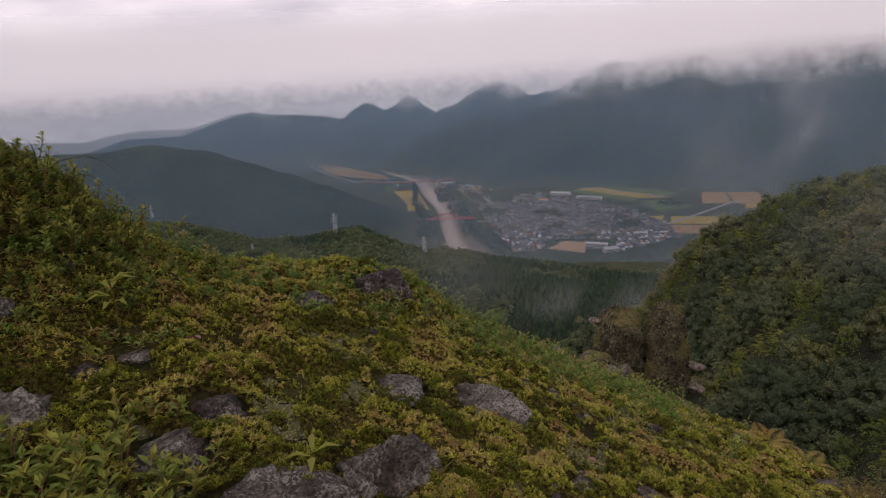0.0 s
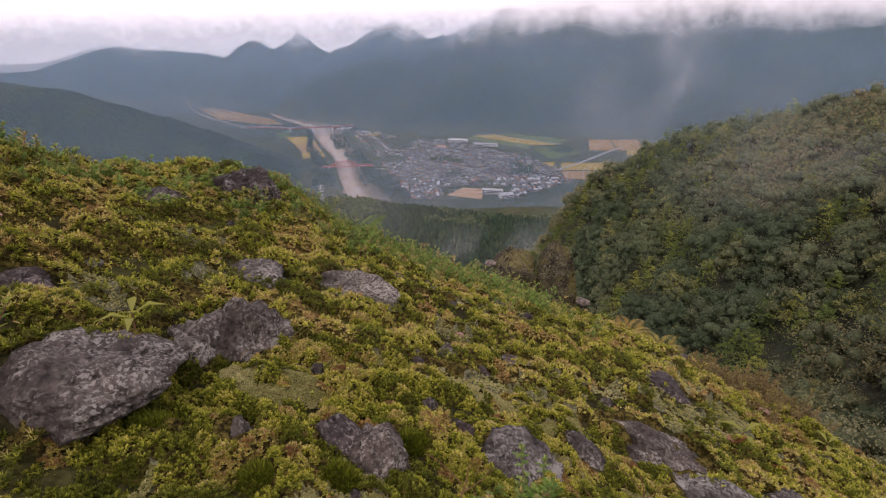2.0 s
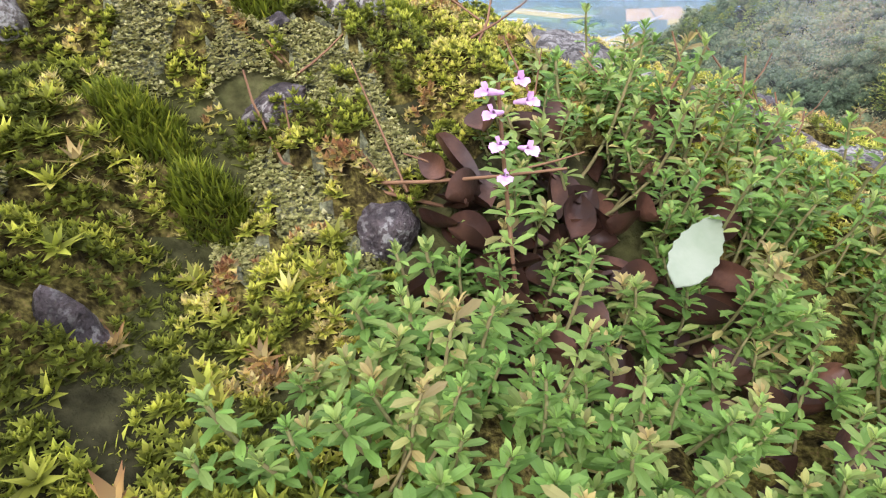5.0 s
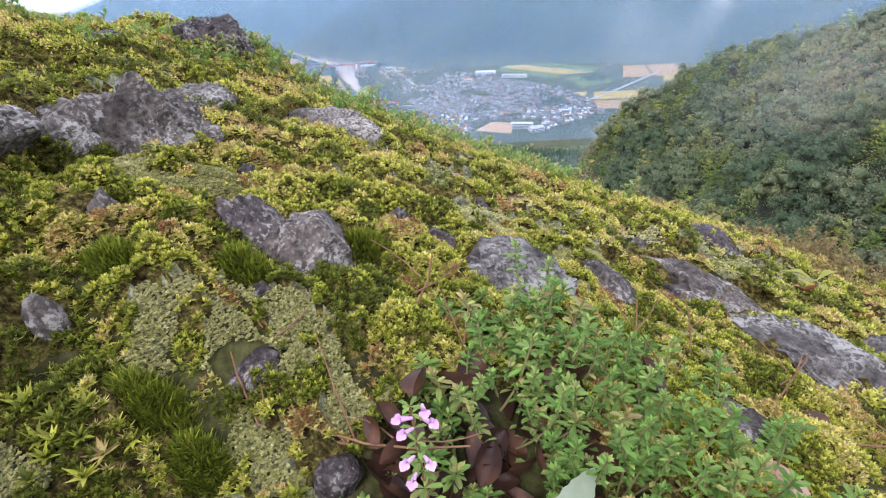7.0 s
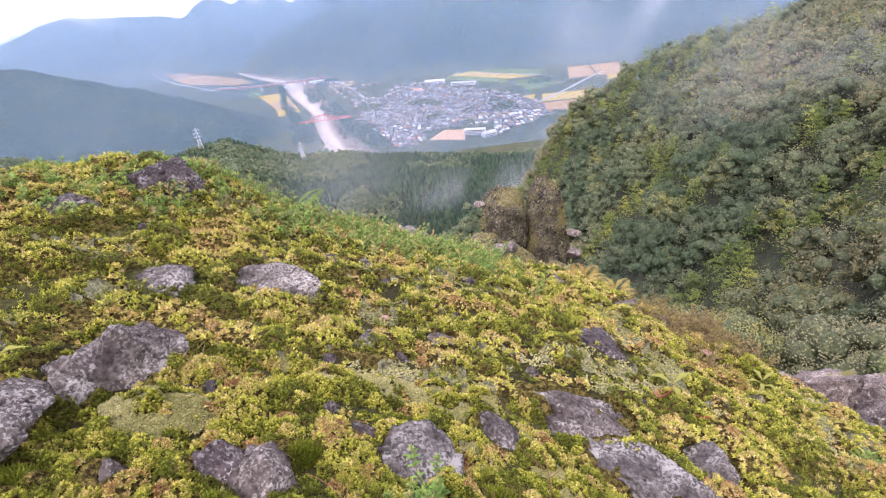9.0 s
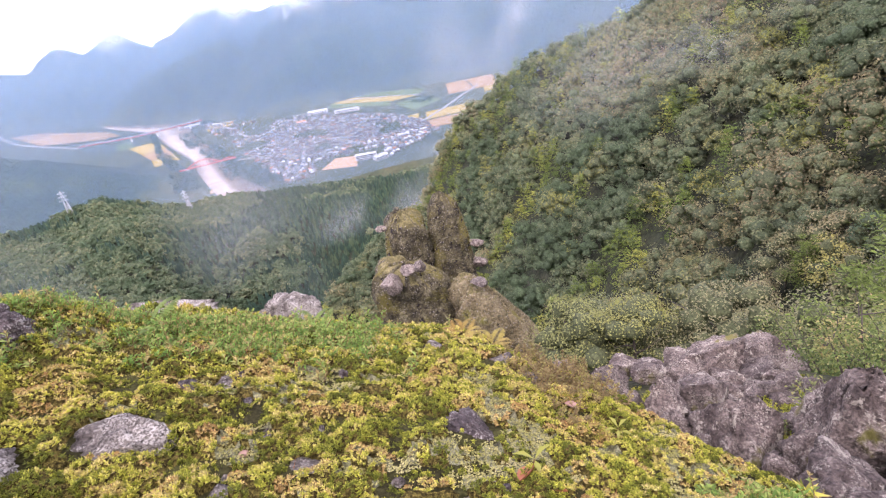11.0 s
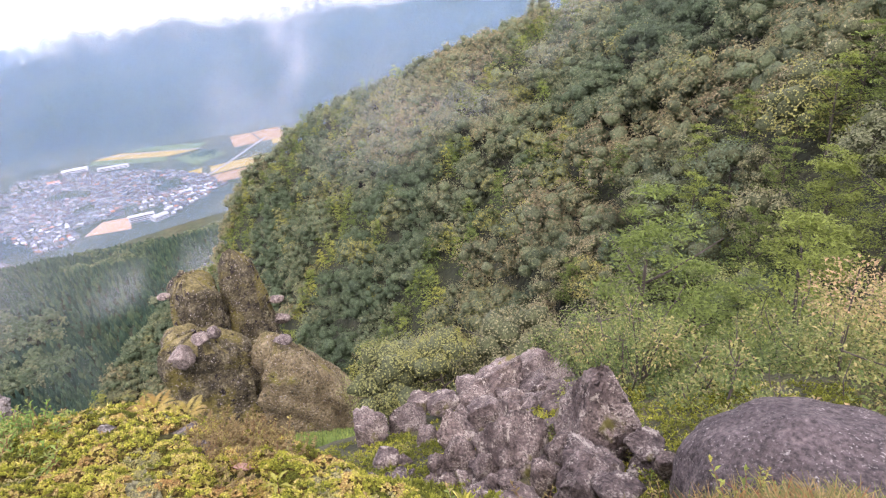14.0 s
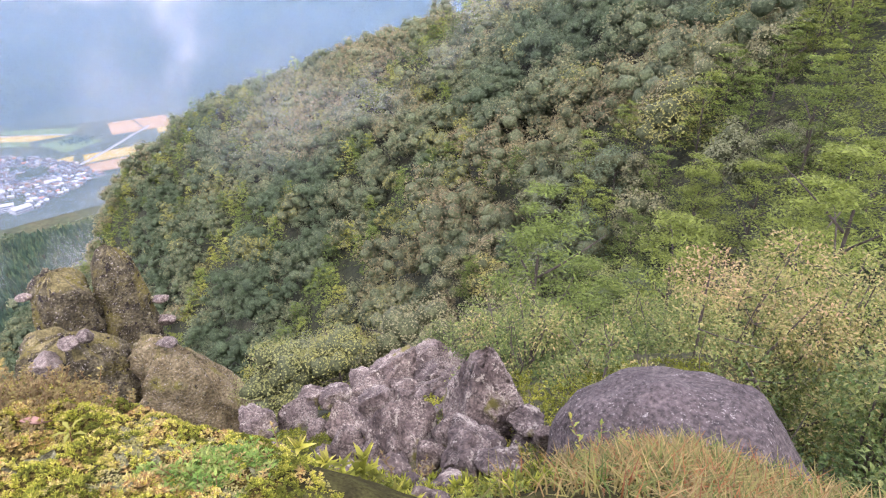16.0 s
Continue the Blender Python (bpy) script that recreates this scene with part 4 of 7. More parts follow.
for k, (_, me_r, _, _) in enumerate(HOUSE_SHAPES):
    for c, m in enumerate(M_ROOFS):
        ROOF_MESHES[k, c] = me_r if c == 0 else me_r.copy()
        if c:
            ROOF_MESHES[k, c].materials.clear()
            ROOF_MESHES[k, c].materials.append(m)
ROOF_WORDS = ("grey tiled", "dark slate-coloured", "brown tiled", "silver metal", "orange tiled")


def house(x, y, turn, shape, colour):
    wall, _, window, _ = HOUSE_SHAPES[shape]
    ob = new("house")
    ob.matrix_world = pose(x, y, VALLEY, 0, 0, turn)
    part("wall", wall, ob)
    part("roof", ROOF_MESHES[shape, colour], ob)
    part("window", window, ob)["kind"] = "stuff"
    return tagged(ob, "small pale village house with a " + ROOF_WORDS[colour] + " roof", "house", "houses of the village")


TOWN = [(-390, 2060), (-300, 1960), (-200, 1860), (-60, 1840), (58, 1710), (219, 1505), (271, 1374), (288, 1252), (139, 1130), (-84, 1130), (-118, 1233), (-184, 1446), (-215, 1580), (-310, 1820)]
hr = random.Random(11)
spots = []
for row in range(86):
    for col in range(72):
        u, v = -440 + col * 10.6 + hr.uniform(-2.2, 2.2), 1060 + row * 12.0 + hr.uniform(-2.6, 2.6)
        x, y = u + (v - 1480) * -0.12, v + (u + 30) * 0.16
        if not inside(x, y, TOWN) or hr.random() < 0.12 + 0.34 * (y > 1640) + 0.2 * (x < -120) or (-20 < x < 140 and 1115 < y < 1230):
            continue
        edge = float(grain(np.array([x]), np.array([y]), 90, 61, 2)[0])
        if edge > 0.3 or min(math.hypot(x - (-352 + k * 19.5), y - (1996 - k * 31)) for k in range(16)) < 11:
            continue
        spots.append((x, y, -9 + hr.choice((0, 90)) + hr.uniform(-6, 6), hr.randrange(4), hr.choices(range(5), (5, 5, 2, 3, 0.6))[0]))
spots.sort(key=lambda p: p[1])
for s in spots[:270]:
    house(*s)
hv, hf, qv, qf, qt = [], [], [], [], []
for x, y, turn, shape, colour in spots[270:]:
    w, d, h, rise = HOUSE_SHAPES[shape][3]
    m = np.array(pose(x, y, VALLEY, 0, 0, turn))
    qt.append(np.full(10, hr.random() ** 1.15))
    for (v, f), vl, fl, first in ((box(-w / 2, w / 2, -d / 2, d / 2, -0.5, h), hv, hf, True), (gable(w, d, h, rise, 0.6), qv, qf, False)):
        v = v @ m[:3, :3].T + m[:3, 3]
        at = sum(len(k) for k in vl)
        vl.append(v)
        fl.append(np.array([(*q[:3], q[3] if q[3] != q[2] else q[2]) for q in f]) + at)
hw = new("village_house_walls", mesh_of("village_house_walls", np.concatenate(hv), np.concatenate(hf), M_PLASTER_M, smooth=False))
tagged(hw, "pale walls of the houses further off in the village", "houses", kind="stuff")
qa = np.concatenate(qf)
tri = np.concatenate([qa[qa[:, 2] != qa[:, 3]][:, [0, 1, 2]], qa[qa[:, 2] != qa[:, 3]][:, [0, 2, 3]], qa[qa[:, 2] == qa[:, 3]][:, :3]])
tagged(new("village_roofs", mesh_of("village_roofs", np.concatenate(qv), tri, M_ROOF_MANY, smooth=False, tone=np.concatenate(qt))), "grey and brown roofs of the houses further off", "roofs", kind="stuff")


def hall(name, x, y, turn, w, d, h, roof, label):
    """A long low building with a shallow roof and window bands."""
    ob = new(name)
    ob.matrix_world = pose(x, y, VALLEY, 0, 0, turn)
    part("wall", mesh_of("wall", *box(-w / 2, w / 2, -d / 2, d / 2, -0.5, h), M_CONCRETE, smooth=False), ob)
    rv, rf = gable(w, d, h, d * 0.12, 0.8)
    me = bpy.data.meshes.new("roof")
    me.from_pydata([tuple(p) for p in rv], [], [tuple(int(c) for c in q) for q in rf[:7]] + [tuple(int(c) for c in q[:3]) for q in rf[7:]])
    me.materials.append(roof)
    part("roof", me, ob)
    for k in range(int(h // 3.5)):
        part("window_band", mesh_of("window_band", *box(-w * 0.46, w * 0.46, -d / 2 - 0.08, -d / 2 + 0.05, 1.2 + 3.5 * k, 2.8 + 3.5 * k), M_WINDOW, smooth=False), ob)
    return tagged(ob, label, "building")


hall("school", 92, 1165, -12, 46, 13, 11, M_CONCRETE, "pale concrete school building beside its sports ground")
hall("school_hall", 120, 1140, 20, 30, 18, 8, M_ROOFS[3], "white gymnasium with a pale roof")
hall("factory", 25, 1760, -12, 60, 22, 8, M_ROOFS[3], "long white factory building with a metal roof")
hall("factory", 110, 1690, -18, 75, 18, 7, M_ROOFS[3], "long low factory with a silver roof")
hall("barn", -30, 1660, -10, 26, 16, 8, M_ROOFS[4], "large building with a bright orange roof")
hall("depot", -390, 2020, 12, 60, 14, 6, M_ROOFS[3], "long white depot near the bridge")
hall("warehouse", -300, 1930, -20, 30, 16, 7, M_ROOFS[3], "white warehouse at the village edge")
hall("barn", 200, 1270, -10, 28, 14, 6, M_ROOFS[3], "white roofed barns by the road")


# ---- bridges, weir and power lines ----
def beam(p0, p1, r):
    return limb(p0, p1, r, r, 4)


def arch_bridge():
    """A red steel truss arch over the river."""
    a, b = np.array((-343.0, 1414, -341)), np.array((-206.0, 1418, -341))
    ob = new("arch_bridge")
    d = (b - a)[:2] / np.linalg.norm((b - a)[:2])
    ob.matrix_world = pose(a[0], a[1], a[2], 0, 0, math.degrees(math.atan2(d[1], d[0])))
    ln = float(np.linalg.norm(b - a))
    part("deck", mesh_of("deck", *box(0, ln, -3.5, 3.5, -1.4, 0.2), M_RED, smooth=False), ob)
    for y in (-3.6, 3.6):
        pts = [(ln * 0.14 + ln * 0.58 * k / 10, y, 0.3 + 13.0 * math.sin(math.pi * k / 10)) for k in range(11)]
        part("arch", mesh_of("arch", *joined([beam(p, q, 0.7) for p, q in zip(pts, pts[1:])]), M_RED, smooth=False), ob)
        for k in range(1, 10):
            part("hanger", mesh_of("hanger", *beam(pts[k], (pts[k][0], y, 0), 0.35), M_RED, smooth=False), ob)
        tr = [(ln * 0.72 + ln * 0.27 * k / 4, y, 4.5 * math.sin(math.pi * (k + 0.0) / 4)) for k in range(5)]
        part("side_truss", mesh_of("side_truss", *joined([beam(p, q, 0.5) for p, q in zip(tr, tr[1:])]), M_RED, smooth=False), ob)
    for x in (ln * 0.14, ln * 0.72):
        part("pier", mesh_of("pier", *box(x - 1.5, x + 1.5, -4, 4, -12, -1.3), M_CONCRETE, smooth=False), ob)
    tagged(ob, "red steel arch bridge on pale piers across the muddy river", "bridge")


def girder_bridge():
    """The long red girder bridge upstream."""
    pts = [(-774, 2077, -340), (-584, 1985, -332), (-480, 1975, -329), (-352, 1996, -328)]
    ob = new("girder_bridge")
    for p, q in zip(pts, pts[1:]):
        p, q = np.array(p, float), np.array(q, float)
        part("deck", mesh_of("deck", *limb(p, q, 1.7, 1.7, 4), M_ROAD, smooth=False), ob)
        part("girder", mesh_of("girder", *limb(p - (0, 3, 3.5), q - (0, 3, 3.0), 1.5, 1.5, 4), M_RED, smooth=False), ob)
    for t in (-584, -500, -430, -395):
        y = np.interp(t, [p[0] for p in pts], [p[1] for p in pts])
        part("pier", mesh_of("pier", *box(t - 2, t + 2, y - 4, y + 4, VALLEY, -334), M_CONCRETE, smooth=False), ob)
    tagged(ob, "long red girder road bridge on white piers", "bridge")


def pylon(x, y, z, h, turn):
    """A lattice transmission tower with three pairs of arms."""
    ob = new("transmission_tower")
    ob.matrix_world = pose(x, y, z, 0, 0, turn)
    w = h * 0.11
    for sx_, sy_ in ((1, 1), (1, -1), (-1, 1), (-1, -1)):
        part("leg", mesh_of("leg", *joined([beam((sx_ * w, sy_ * w, -2), (sx_ * w * 0.4, sy_ * w * 0.4, h * 0.55), 0.28), beam((sx_ * w * 0.4, sy_ * w * 0.4, h * 0.55), (0, 0, h), 0.22)]), M_STEEL, smooth=False), ob)
    bits = []
    for k in range(7):
        s0, s1 = w * (1 - 0.085 * k), w * (1 - 0.085 * (k + 1))
        z0, z1 = h * 0.075 * k, h * 0.075 * (k + 1)
        for sgn in (1, -1):
            bits += [beam((-s0, sgn * s0, z0), (s1, sgn * s1, z1), 0.13), beam((s0, sgn * s0, z0), (-s1, sgn * s1, z1), 0.13), beam((sgn * s0, -s0, z0), (sgn * s1, s1, z1), 0.13)]
    part("bracing", mesh_of("bracing", *joined(bits), M_STEEL, smooth=False), ob)
    for k, a in enumerate((0.62, 0.75, 0.88)):
        r = h * (0.17 - 0.02 * k)
        part("arm", mesh_of("arm", *joined([beam((-r, 0, h * a), (r, 0, h * a), 0.25), beam((-r, 0, h * a), (0, 0, h * (a + 0.05)), 0.15), beam((r, 0, h * a), (0, 0, h * (a + 0.05)), 0.15)]), M_STEEL, smooth=False), ob)
    return tagged(ob, "grey lattice power pylon standing above the trees", "pylon", "power pylons")


def polar(az, d):
    return d * math.sin(radians(az)), d * math.cos(radians(az))


arch_bridge()
girder_bridge()
flat_patch("weir", [(-262, 1262), (-188, 1266), (-188, 1260), (-262, 1256)], VALLEY + 1.5, M_STUBBLE, "low brown weir crossing the river", "weir", 1.5)
for az, d, el, h, turn in ((-23.4, 850, -14.7, 38, 20), (-14.05, 830, -18.5, 34, 40), (-40.4, 1405, -9.8, 30, 10), (-38.0, 770, -12.0, 18, 10), (0.3, 2500, -5.0, 60, 30), (13.0, 2350, -7.3, 36, 30), (18.5, 2350, -7.3, 36, 30), (-32.0, 790, -14.5, 16, 15)):
    px_, py_ = polar(az, d)
    pylon(px_, py_, float(height(px_, py_)[0]), h, turn)


# trees along the river and between the houses
def grove(name, spots, label, size=7.0):
    vs, fs, tn, at = [], [], [], 0
    for x, y in spots:
        v, f = broad_crown(size * rng.uniform(0.7, 1.3), size * rng.uniform(0.8, 1.3), 16, size * 0.24, 5)
        vs.append(v + (x, y, VALLEY))
        fs.append(f + at)
        tn.append(np.full(len(v), rng.uniform(0, 0.3)))
        at += len(v)
    tagged(new(name, mesh_of(name, np.concatenate(vs), np.concatenate(fs), M_CEDAR, smooth=False, tone=np.concatenate(tn) * 2)), label, "trees", kind="stuff")


vg = random.Random(8)
banks = []
for x0, y0, x1, y1, w in ((-175, 1235, -235, 1430, 50), (-235, 1430, -300, 1620, 46), (-345, 1430, -430, 1660, 26), (-300, 1240, -345, 1420, 46), (-330, 1660, -400, 1900, 40), (-440, 1680, -520, 2000, 14), (-115, 1150, -160, 1330, 40), (-440, 2080, -330, 2000, 30), (-560, 2060, -700, 2120, 24)):
    for _ in range(150):
        t = vg.random()
        banks.append((x0 + (x1 - x0) * t + vg.uniform(-w, w) * 0.6, y0 + (y1 - y0) * t + vg.uniform(-8, 8)))
grove("riverside_trees", banks, "dark green trees along the river banks")
grove("village_trees", [(x + vg.uniform(-9, 9), y + vg.uniform(-9, 9)) for x, y, *_ in spots if vg.random() < 0.5] + [(330 + vg.gauss(0, 20), 1600 + vg.gauss(0, 26)) for _ in range(110)], "green garden trees between the houses", 5.0)

# ---- rocks ----
def ico(sub):
    bm = bmesh.new()
    bmesh.ops.create_icosphere(bm, subdivisions=sub, radius=1)
    bm.verts.ensure_lookup_table()
    v = np.array([p.co for p in bm.verts])
    f = np.array([[q.index for q in t.verts] for t in bm.faces])
    bm.free()
    return v, f


ICO = {k: ico(k) for k in (3, 4, 5)}


def rough_rock(seed, sub, cuts=7, lump=0.16, fine=0.05, cone=0.0, sharp=0.85):
    """A lump of rock: a ball cut by planes, swollen and pitted by noise."""
    g = np.random.default_rng(seed)
    v, f = ICO[sub]
    v = v.copy()
    unit = v.copy()
    off = g.uniform(-50, 50, 2)
    v = v * (1 + lump * grain(unit[:, 0] * 2 + unit[:, 2] + off[0], unit[:, 1] * 2 - unit[:, 2] + off[1], 1.1, seed, 3))[:, None]
    for _ in range(cuts):
        n = g.normal(size=3)
        n[2] *= 0.8
        n /= np.linalg.norm(n)
        over = np.maximum(v @ n - g.uniform(0.5, 0.85), 0)
        v -= over[:, None] * n * sharp
    bump = fine * grain(unit[:, 0] * 7 + unit[:, 2] * 5 + off[0], unit[:, 1] * 7 + off[1] - unit[:, 2] * 4, 1.0, seed + 9, 4)
    crack = np.abs(grain(unit[:, 0] * 3 - unit[:, 2] * 2 + off[1], unit[:, 1] * 3 + unit[:, 2] * 2.5 + off[0], 1.0, seed + 21, 2))
    v = v * (1 + bump - 1.3 * fine * np.clip(1 - crack / 0.16, 0, 1) ** 2)[:, None]
    if cone:
        t = np.clip((v[:, 2] + 0.9) / 1.8, 0, 1)
        d = unit[:, :2] / (np.linalg.norm(unit[:, :2], axis=1, keepdims=True) + 1e-6)
        a = np.arctan2(d[:, 1], d[:, 0])
        side = 1 / np.maximum(np.abs(np.cos(((a + 0.5) % 1.571) - 0.785)), 0.6)
        r = (1.03 - cone * t**1.15) * (1 + 1.2 * bump) * side * 0.82
        v[:, :2] = np.where((t < 0.985)[:, None], d * r[:, None], d * 0.05)
    return v, f


M_ROCK_PALE = lichen_rock("pale_lichened_rock", [(0.32, (0.05, 0.041, 0.036)), (0.5, (0.122, 0.108, 0.09)), (0.68, (0.197, 0.177, 0.147))], (0.47, 0.45, 0.39), crust=0.57, specks=0.48)
M_ROCK_DARK = lichen_rock("dark_wet_rock", [(0.32, (0.024, 0.018, 0.017)), (0.5, (0.064, 0.049, 0.045)), (0.68, (0.13, 0.103, 0.094))], (0.36, 0.345, 0.3), crust=0.61, specks=0.53, rough=0.6)
M_OUTCROP = lichen_rock("purple_grey_outcrop", [(0.34, (0.036, 0.026, 0.022)), (0.5, (0.135, 0.108, 0.09)), (0.66, (0.25, 0.207, 0.172))], (0.45, 0.415, 0.33), 5.0, crust=0.57, specks=0.53, moss=0.61)
M_BOULDER = lichen_rock("smooth_purple_boulder", [(0.3, (0.042, 0.032, 0.031)), (0.5, (0.087, 0.073, 0.066)), (0.7, (0.15, 0.123, 0.114))], (0.4, 0.38, 0.34), 5.0, crust=0.65, specks=0.6, rough=0.65, moss=0.8)
# darkest tones and dark spots stand in for the shade of crevices
M_CONGLOMERATE = surface("mossy_conglomerate", [(0.32, (0.028, 0.024, 0.015)), (0.5, (0.095, 0.083, 0.045)), (0.66, (0.19, 0.17, 0.095))], 1.1, fine=(6, 0.6), bump=1.0, bump_scale=5.0, dist=0.35,
    spots=[(0.4, 0.48, 0.56, (0.17, 0.148, 0.04)), (1.6, 0.56, 0.62, (0.026, 0.021, 0.02)), (7.0, 0.6, 0.63, (0.4, 0.37, 0.33))])
M_MOSS_CAP = surface("dry_moss_cap", [(0.32, (0.06, 0.053, 0.02)), (0.5, (0.15, 0.13, 0.05)), (0.66, (0.25, 0.215, 0.1))], 1.5, fine=(9, 0.5), bump=0.8, bump_scale=8.0, dist=0.15)
M_TURFY = surface("dry_mossy_conglomerate", [(0.32, (0.09, 0.07, 0.035)), (0.5, (0.2, 0.165, 0.085)), (0.66, (0.3, 0.255, 0.15))], 1.0, fine=(6, 0.5), bump=1.0, bump_scale=6.0, dist=0.25,
    spots=[(0.5, 0.56, 0.64, (0.2, 0.185, 0.05)), (7.0, 0.6, 0.63, (0.42, 0.39, 0.34)), (2.0, 0.62, 0.67, (0.05, 0.04, 0.03))])
STONES = []
LOOKS = ((M_ROCK, "grey-brown andesite stone set in the moss"), (M_ROCK_PALE, "pale stone crusted with white lichen in the moss"), (M_ROCK_DARK, "dark purplish stone half buried in the moss"))


def stone(x, y, z, w, d, h, turn, lean, look_no=None):
    k = len(STONES)
    z = max(z, float(near_ground(np.array([x]), np.array([y]))[0]) + 0.12 * h)
    STONES.append((x, y, w * 0.5, d * 0.55, radians(turn)))
    v, f = rough_rock(100 + k, 5 if w > 0.09 else (4 if w > 0.03 else 3), 7 + k % 4, 0.34, 0.13, 0.0, 0.86)
    v = v * (w * 0.5, d * 0.58, h * 0.66)
    m, label = LOOKS[(k * 7 + k // 3) % 3 if look_no is None else look_no]
    ob = new("stone", mesh_of("stone", v, f, m))
    ob.matrix_world = pose(x, y, z - h * 0.26, 0, lean, turn)
    return tagged(ob, label, "stone", "stones in the moss")


stone(-0.282, 0.464, 0.037, 0.107, 0.086, 0.038, 30, -7, 1)
stone(-0.159, 0.524, -0.021, 0.133, 0.107, 0.047, 20, 3, 1)
stone(-0.112, 0.501, -0.040, 0.060, 0.048, 0.030, 17, 13, 1)
stone(-0.117, 0.686, -0.079, 0.050, 0.040, 0.022, 14, -7, 2)
stone(-0.059, 0.693, -0.102, 0.042, 0.034, 0.021, 10, -7, 0)
stone(-0.039, 0.726, -0.118, 0.031, 0.024, 0.020, 9, -7, 2)
stone(-0.013, 0.619, -0.100, 0.025, 0.020, 0.014, 8, -7)
stone(-0.025, 0.390, -0.055, 0.049, 0.039, 0.022, 12, -7, 1)
stone(-0.053, 0.328, -0.024, 0.022, 0.018, 0.020, 17, -7, 2)
stone(0.027, 0.364, -0.067, 0.026, 0.021, 0.025, 8, -7, 2)
stone(0.078, 0.425, -0.093, 0.056, 0.045, 0.020, 2, 13)
stone(-0.235, 0.255, 0.046, 0.112, 0.092, 0.1, 37, -7, 0)
stone(-0.261, 0.220, 0.068, 0.072, 0.057, 0.035, 42, -7)
stone(-0.218, 0.297, 0.041, 0.070, 0.056, 0.031, 33, -7, 0)
stone(-0.185, 0.122, 0.045, 0.042, 0.033, 0.041, 43, -7, 0)
stone(-0.112, 0.143, 0.027, 0.055, 0.044, 0.052, 33, -7, 2)
stone(-0.075, 0.134, 0.014, 0.062, 0.049, 0.048, 29, -7, 0)
stone(0.047, 0.185, -0.039, 0.087, 0.070, 0.066, 8, -7, 1)
stone(-0.005, 0.208, -0.020, 0.033, 0.026, 0.023, 15, -7, 2)
stone(0.132, 0.248, -0.089, 0.066, 0.053, 0.023, -4, 28, 0)
stone(0.248, 0.301, -0.144, 0.148, 0.118, 0.052, -17, 23, 0)
stone(0.286, 0.19, -0.132, 0.2, 0.075, 0.055, -42, 12, 1)
stone(0.374, 0.245, -0.182, 0.079, 0.063, 0.050, -33, 33, 1)
stone(0.329, 0.485, -0.189, 0.099, 0.079, 0.035, -19, 18, 2)
stone(0.342, 0.896, -0.318, 0.061, 0.049, 0.028, -13, -7, 1)
stone(0.193, 0.376, -0.125, 0.024, 0.019, 0.022, -10, -7)
stone(0.484, 0.799, -0.348, 0.083, 0.066, 0.033, -21, -7)
stone(0.500, 0.660, -0.310, 0.048, 0.039, 0.074, -25, -7)
stone(-0.43, 0.83, 0.04, 0.15, 0.12, 0.1, 28, 20, 2)
stone(-0.532, 0.668, 0.082, 0.092, 0.073, 0.032, 37, -7)
stone(-0.490, 0.680, 0.072, 0.045, 0.036, 0.020, 34, -7)
stone(0.018, 0.523, -0.098, 0.036, 0.029, 0.012, 7, -7)
stone(-0.31, 0.125, 0.05, 0.165, 0.105, 0.06, 35, 4, 0)
stone(-0.437, 0.251, 0.122, 0.087, 0.070, 0.032, 41, -2)
stone(-0.414, 0.163, 0.127, 0.065, 0.052, 0.031, 46, -2)
stone(-0.427, 0.349, 0.105, 0.029, 0.023, 0.017, 36, -2)
stone(-0.695, 0.246, 0.199, 0.035, 0.028, 0.024, 53, -3)
stone(-0.573, 0.135, 0.172, 0.080, 0.064, 0.060, 55, -3)
stone(-0.585, 0.241, 0.165, 0.044, 0.035, 0.027, 48, -3)
stone(-0.443, 0.161, 0.132, 0.087, 0.069, 0.036, 45, -3)
stone(-0.434, 0.255, 0.120, 0.062, 0.050, 0.039, 38, -3)
stone(-0.572, 0.293, 0.162, 0.050, 0.040, 0.017, 45, -3)
stone(-0.198, -0.045, 0.005, 0.059, 0.047, 0.032, 45, -1, 1)
stone(-0.167, 0.048, 0.040, 0.017, 0.014, 0.025, 28, -1)
stone(-0.088, 0.056, -0.007, 0.036, 0.022, 0.014, 20, -16, 2)
stone(-0.044, 0.024, -0.036, 0.03, 0.022, 0.02, 10, -10, 2)
stone(0.170, 0.098, -0.091, 0.047, 0.038, 0.020, -31, -1, 0)
stone(0.211, -0.025, -0.097, 0.034, 0.027, 0.091, -49, 59, 2)
stone(-0.219, -0.008, 0.045, 0.020, 0.016, 0.014, 43, -1)
stone(-0.112, -0.043, -0.045, 0.018, 0.015, 0.031, 27, -1)
stone(-0.085, 1.9, -0.665, 0.29, 0.24, 0.13, 5, 5, 1)
stone(-0.61, 1.93, -0.555, 0.44, 0.3, 0.1, 4, 11, 1)


def pile_stone(x, y, z, w, d, h, turn, lean, cone=0.0):
    k = len(STONES)
    STONES.append((x, y, w * 0.5, d * 0.5, radians(turn)))
    v, f = rough_rock(300 + k, 5 if cone or w > 1.2 else (4 if w > 0.4 else 3), 13, 0.34, 0.15, cone, 0.97)
    v = v * (w * 0.6, d * 0.76, h * (0.68 if not cone else 0.75))
    ob = new("rock", mesh_of("rock", v, f, M_OUTCROP))
    ob.matrix_world = pose(x, y, z + h * (0.12 if cone else 0.0), 0, lean, turn)
    return tagged(ob, "pointed purple-grey rock with pale lichen on its tip" if cone else "purple-grey lichened rock piled on the slope", "rock", "rocks of the outcrop")


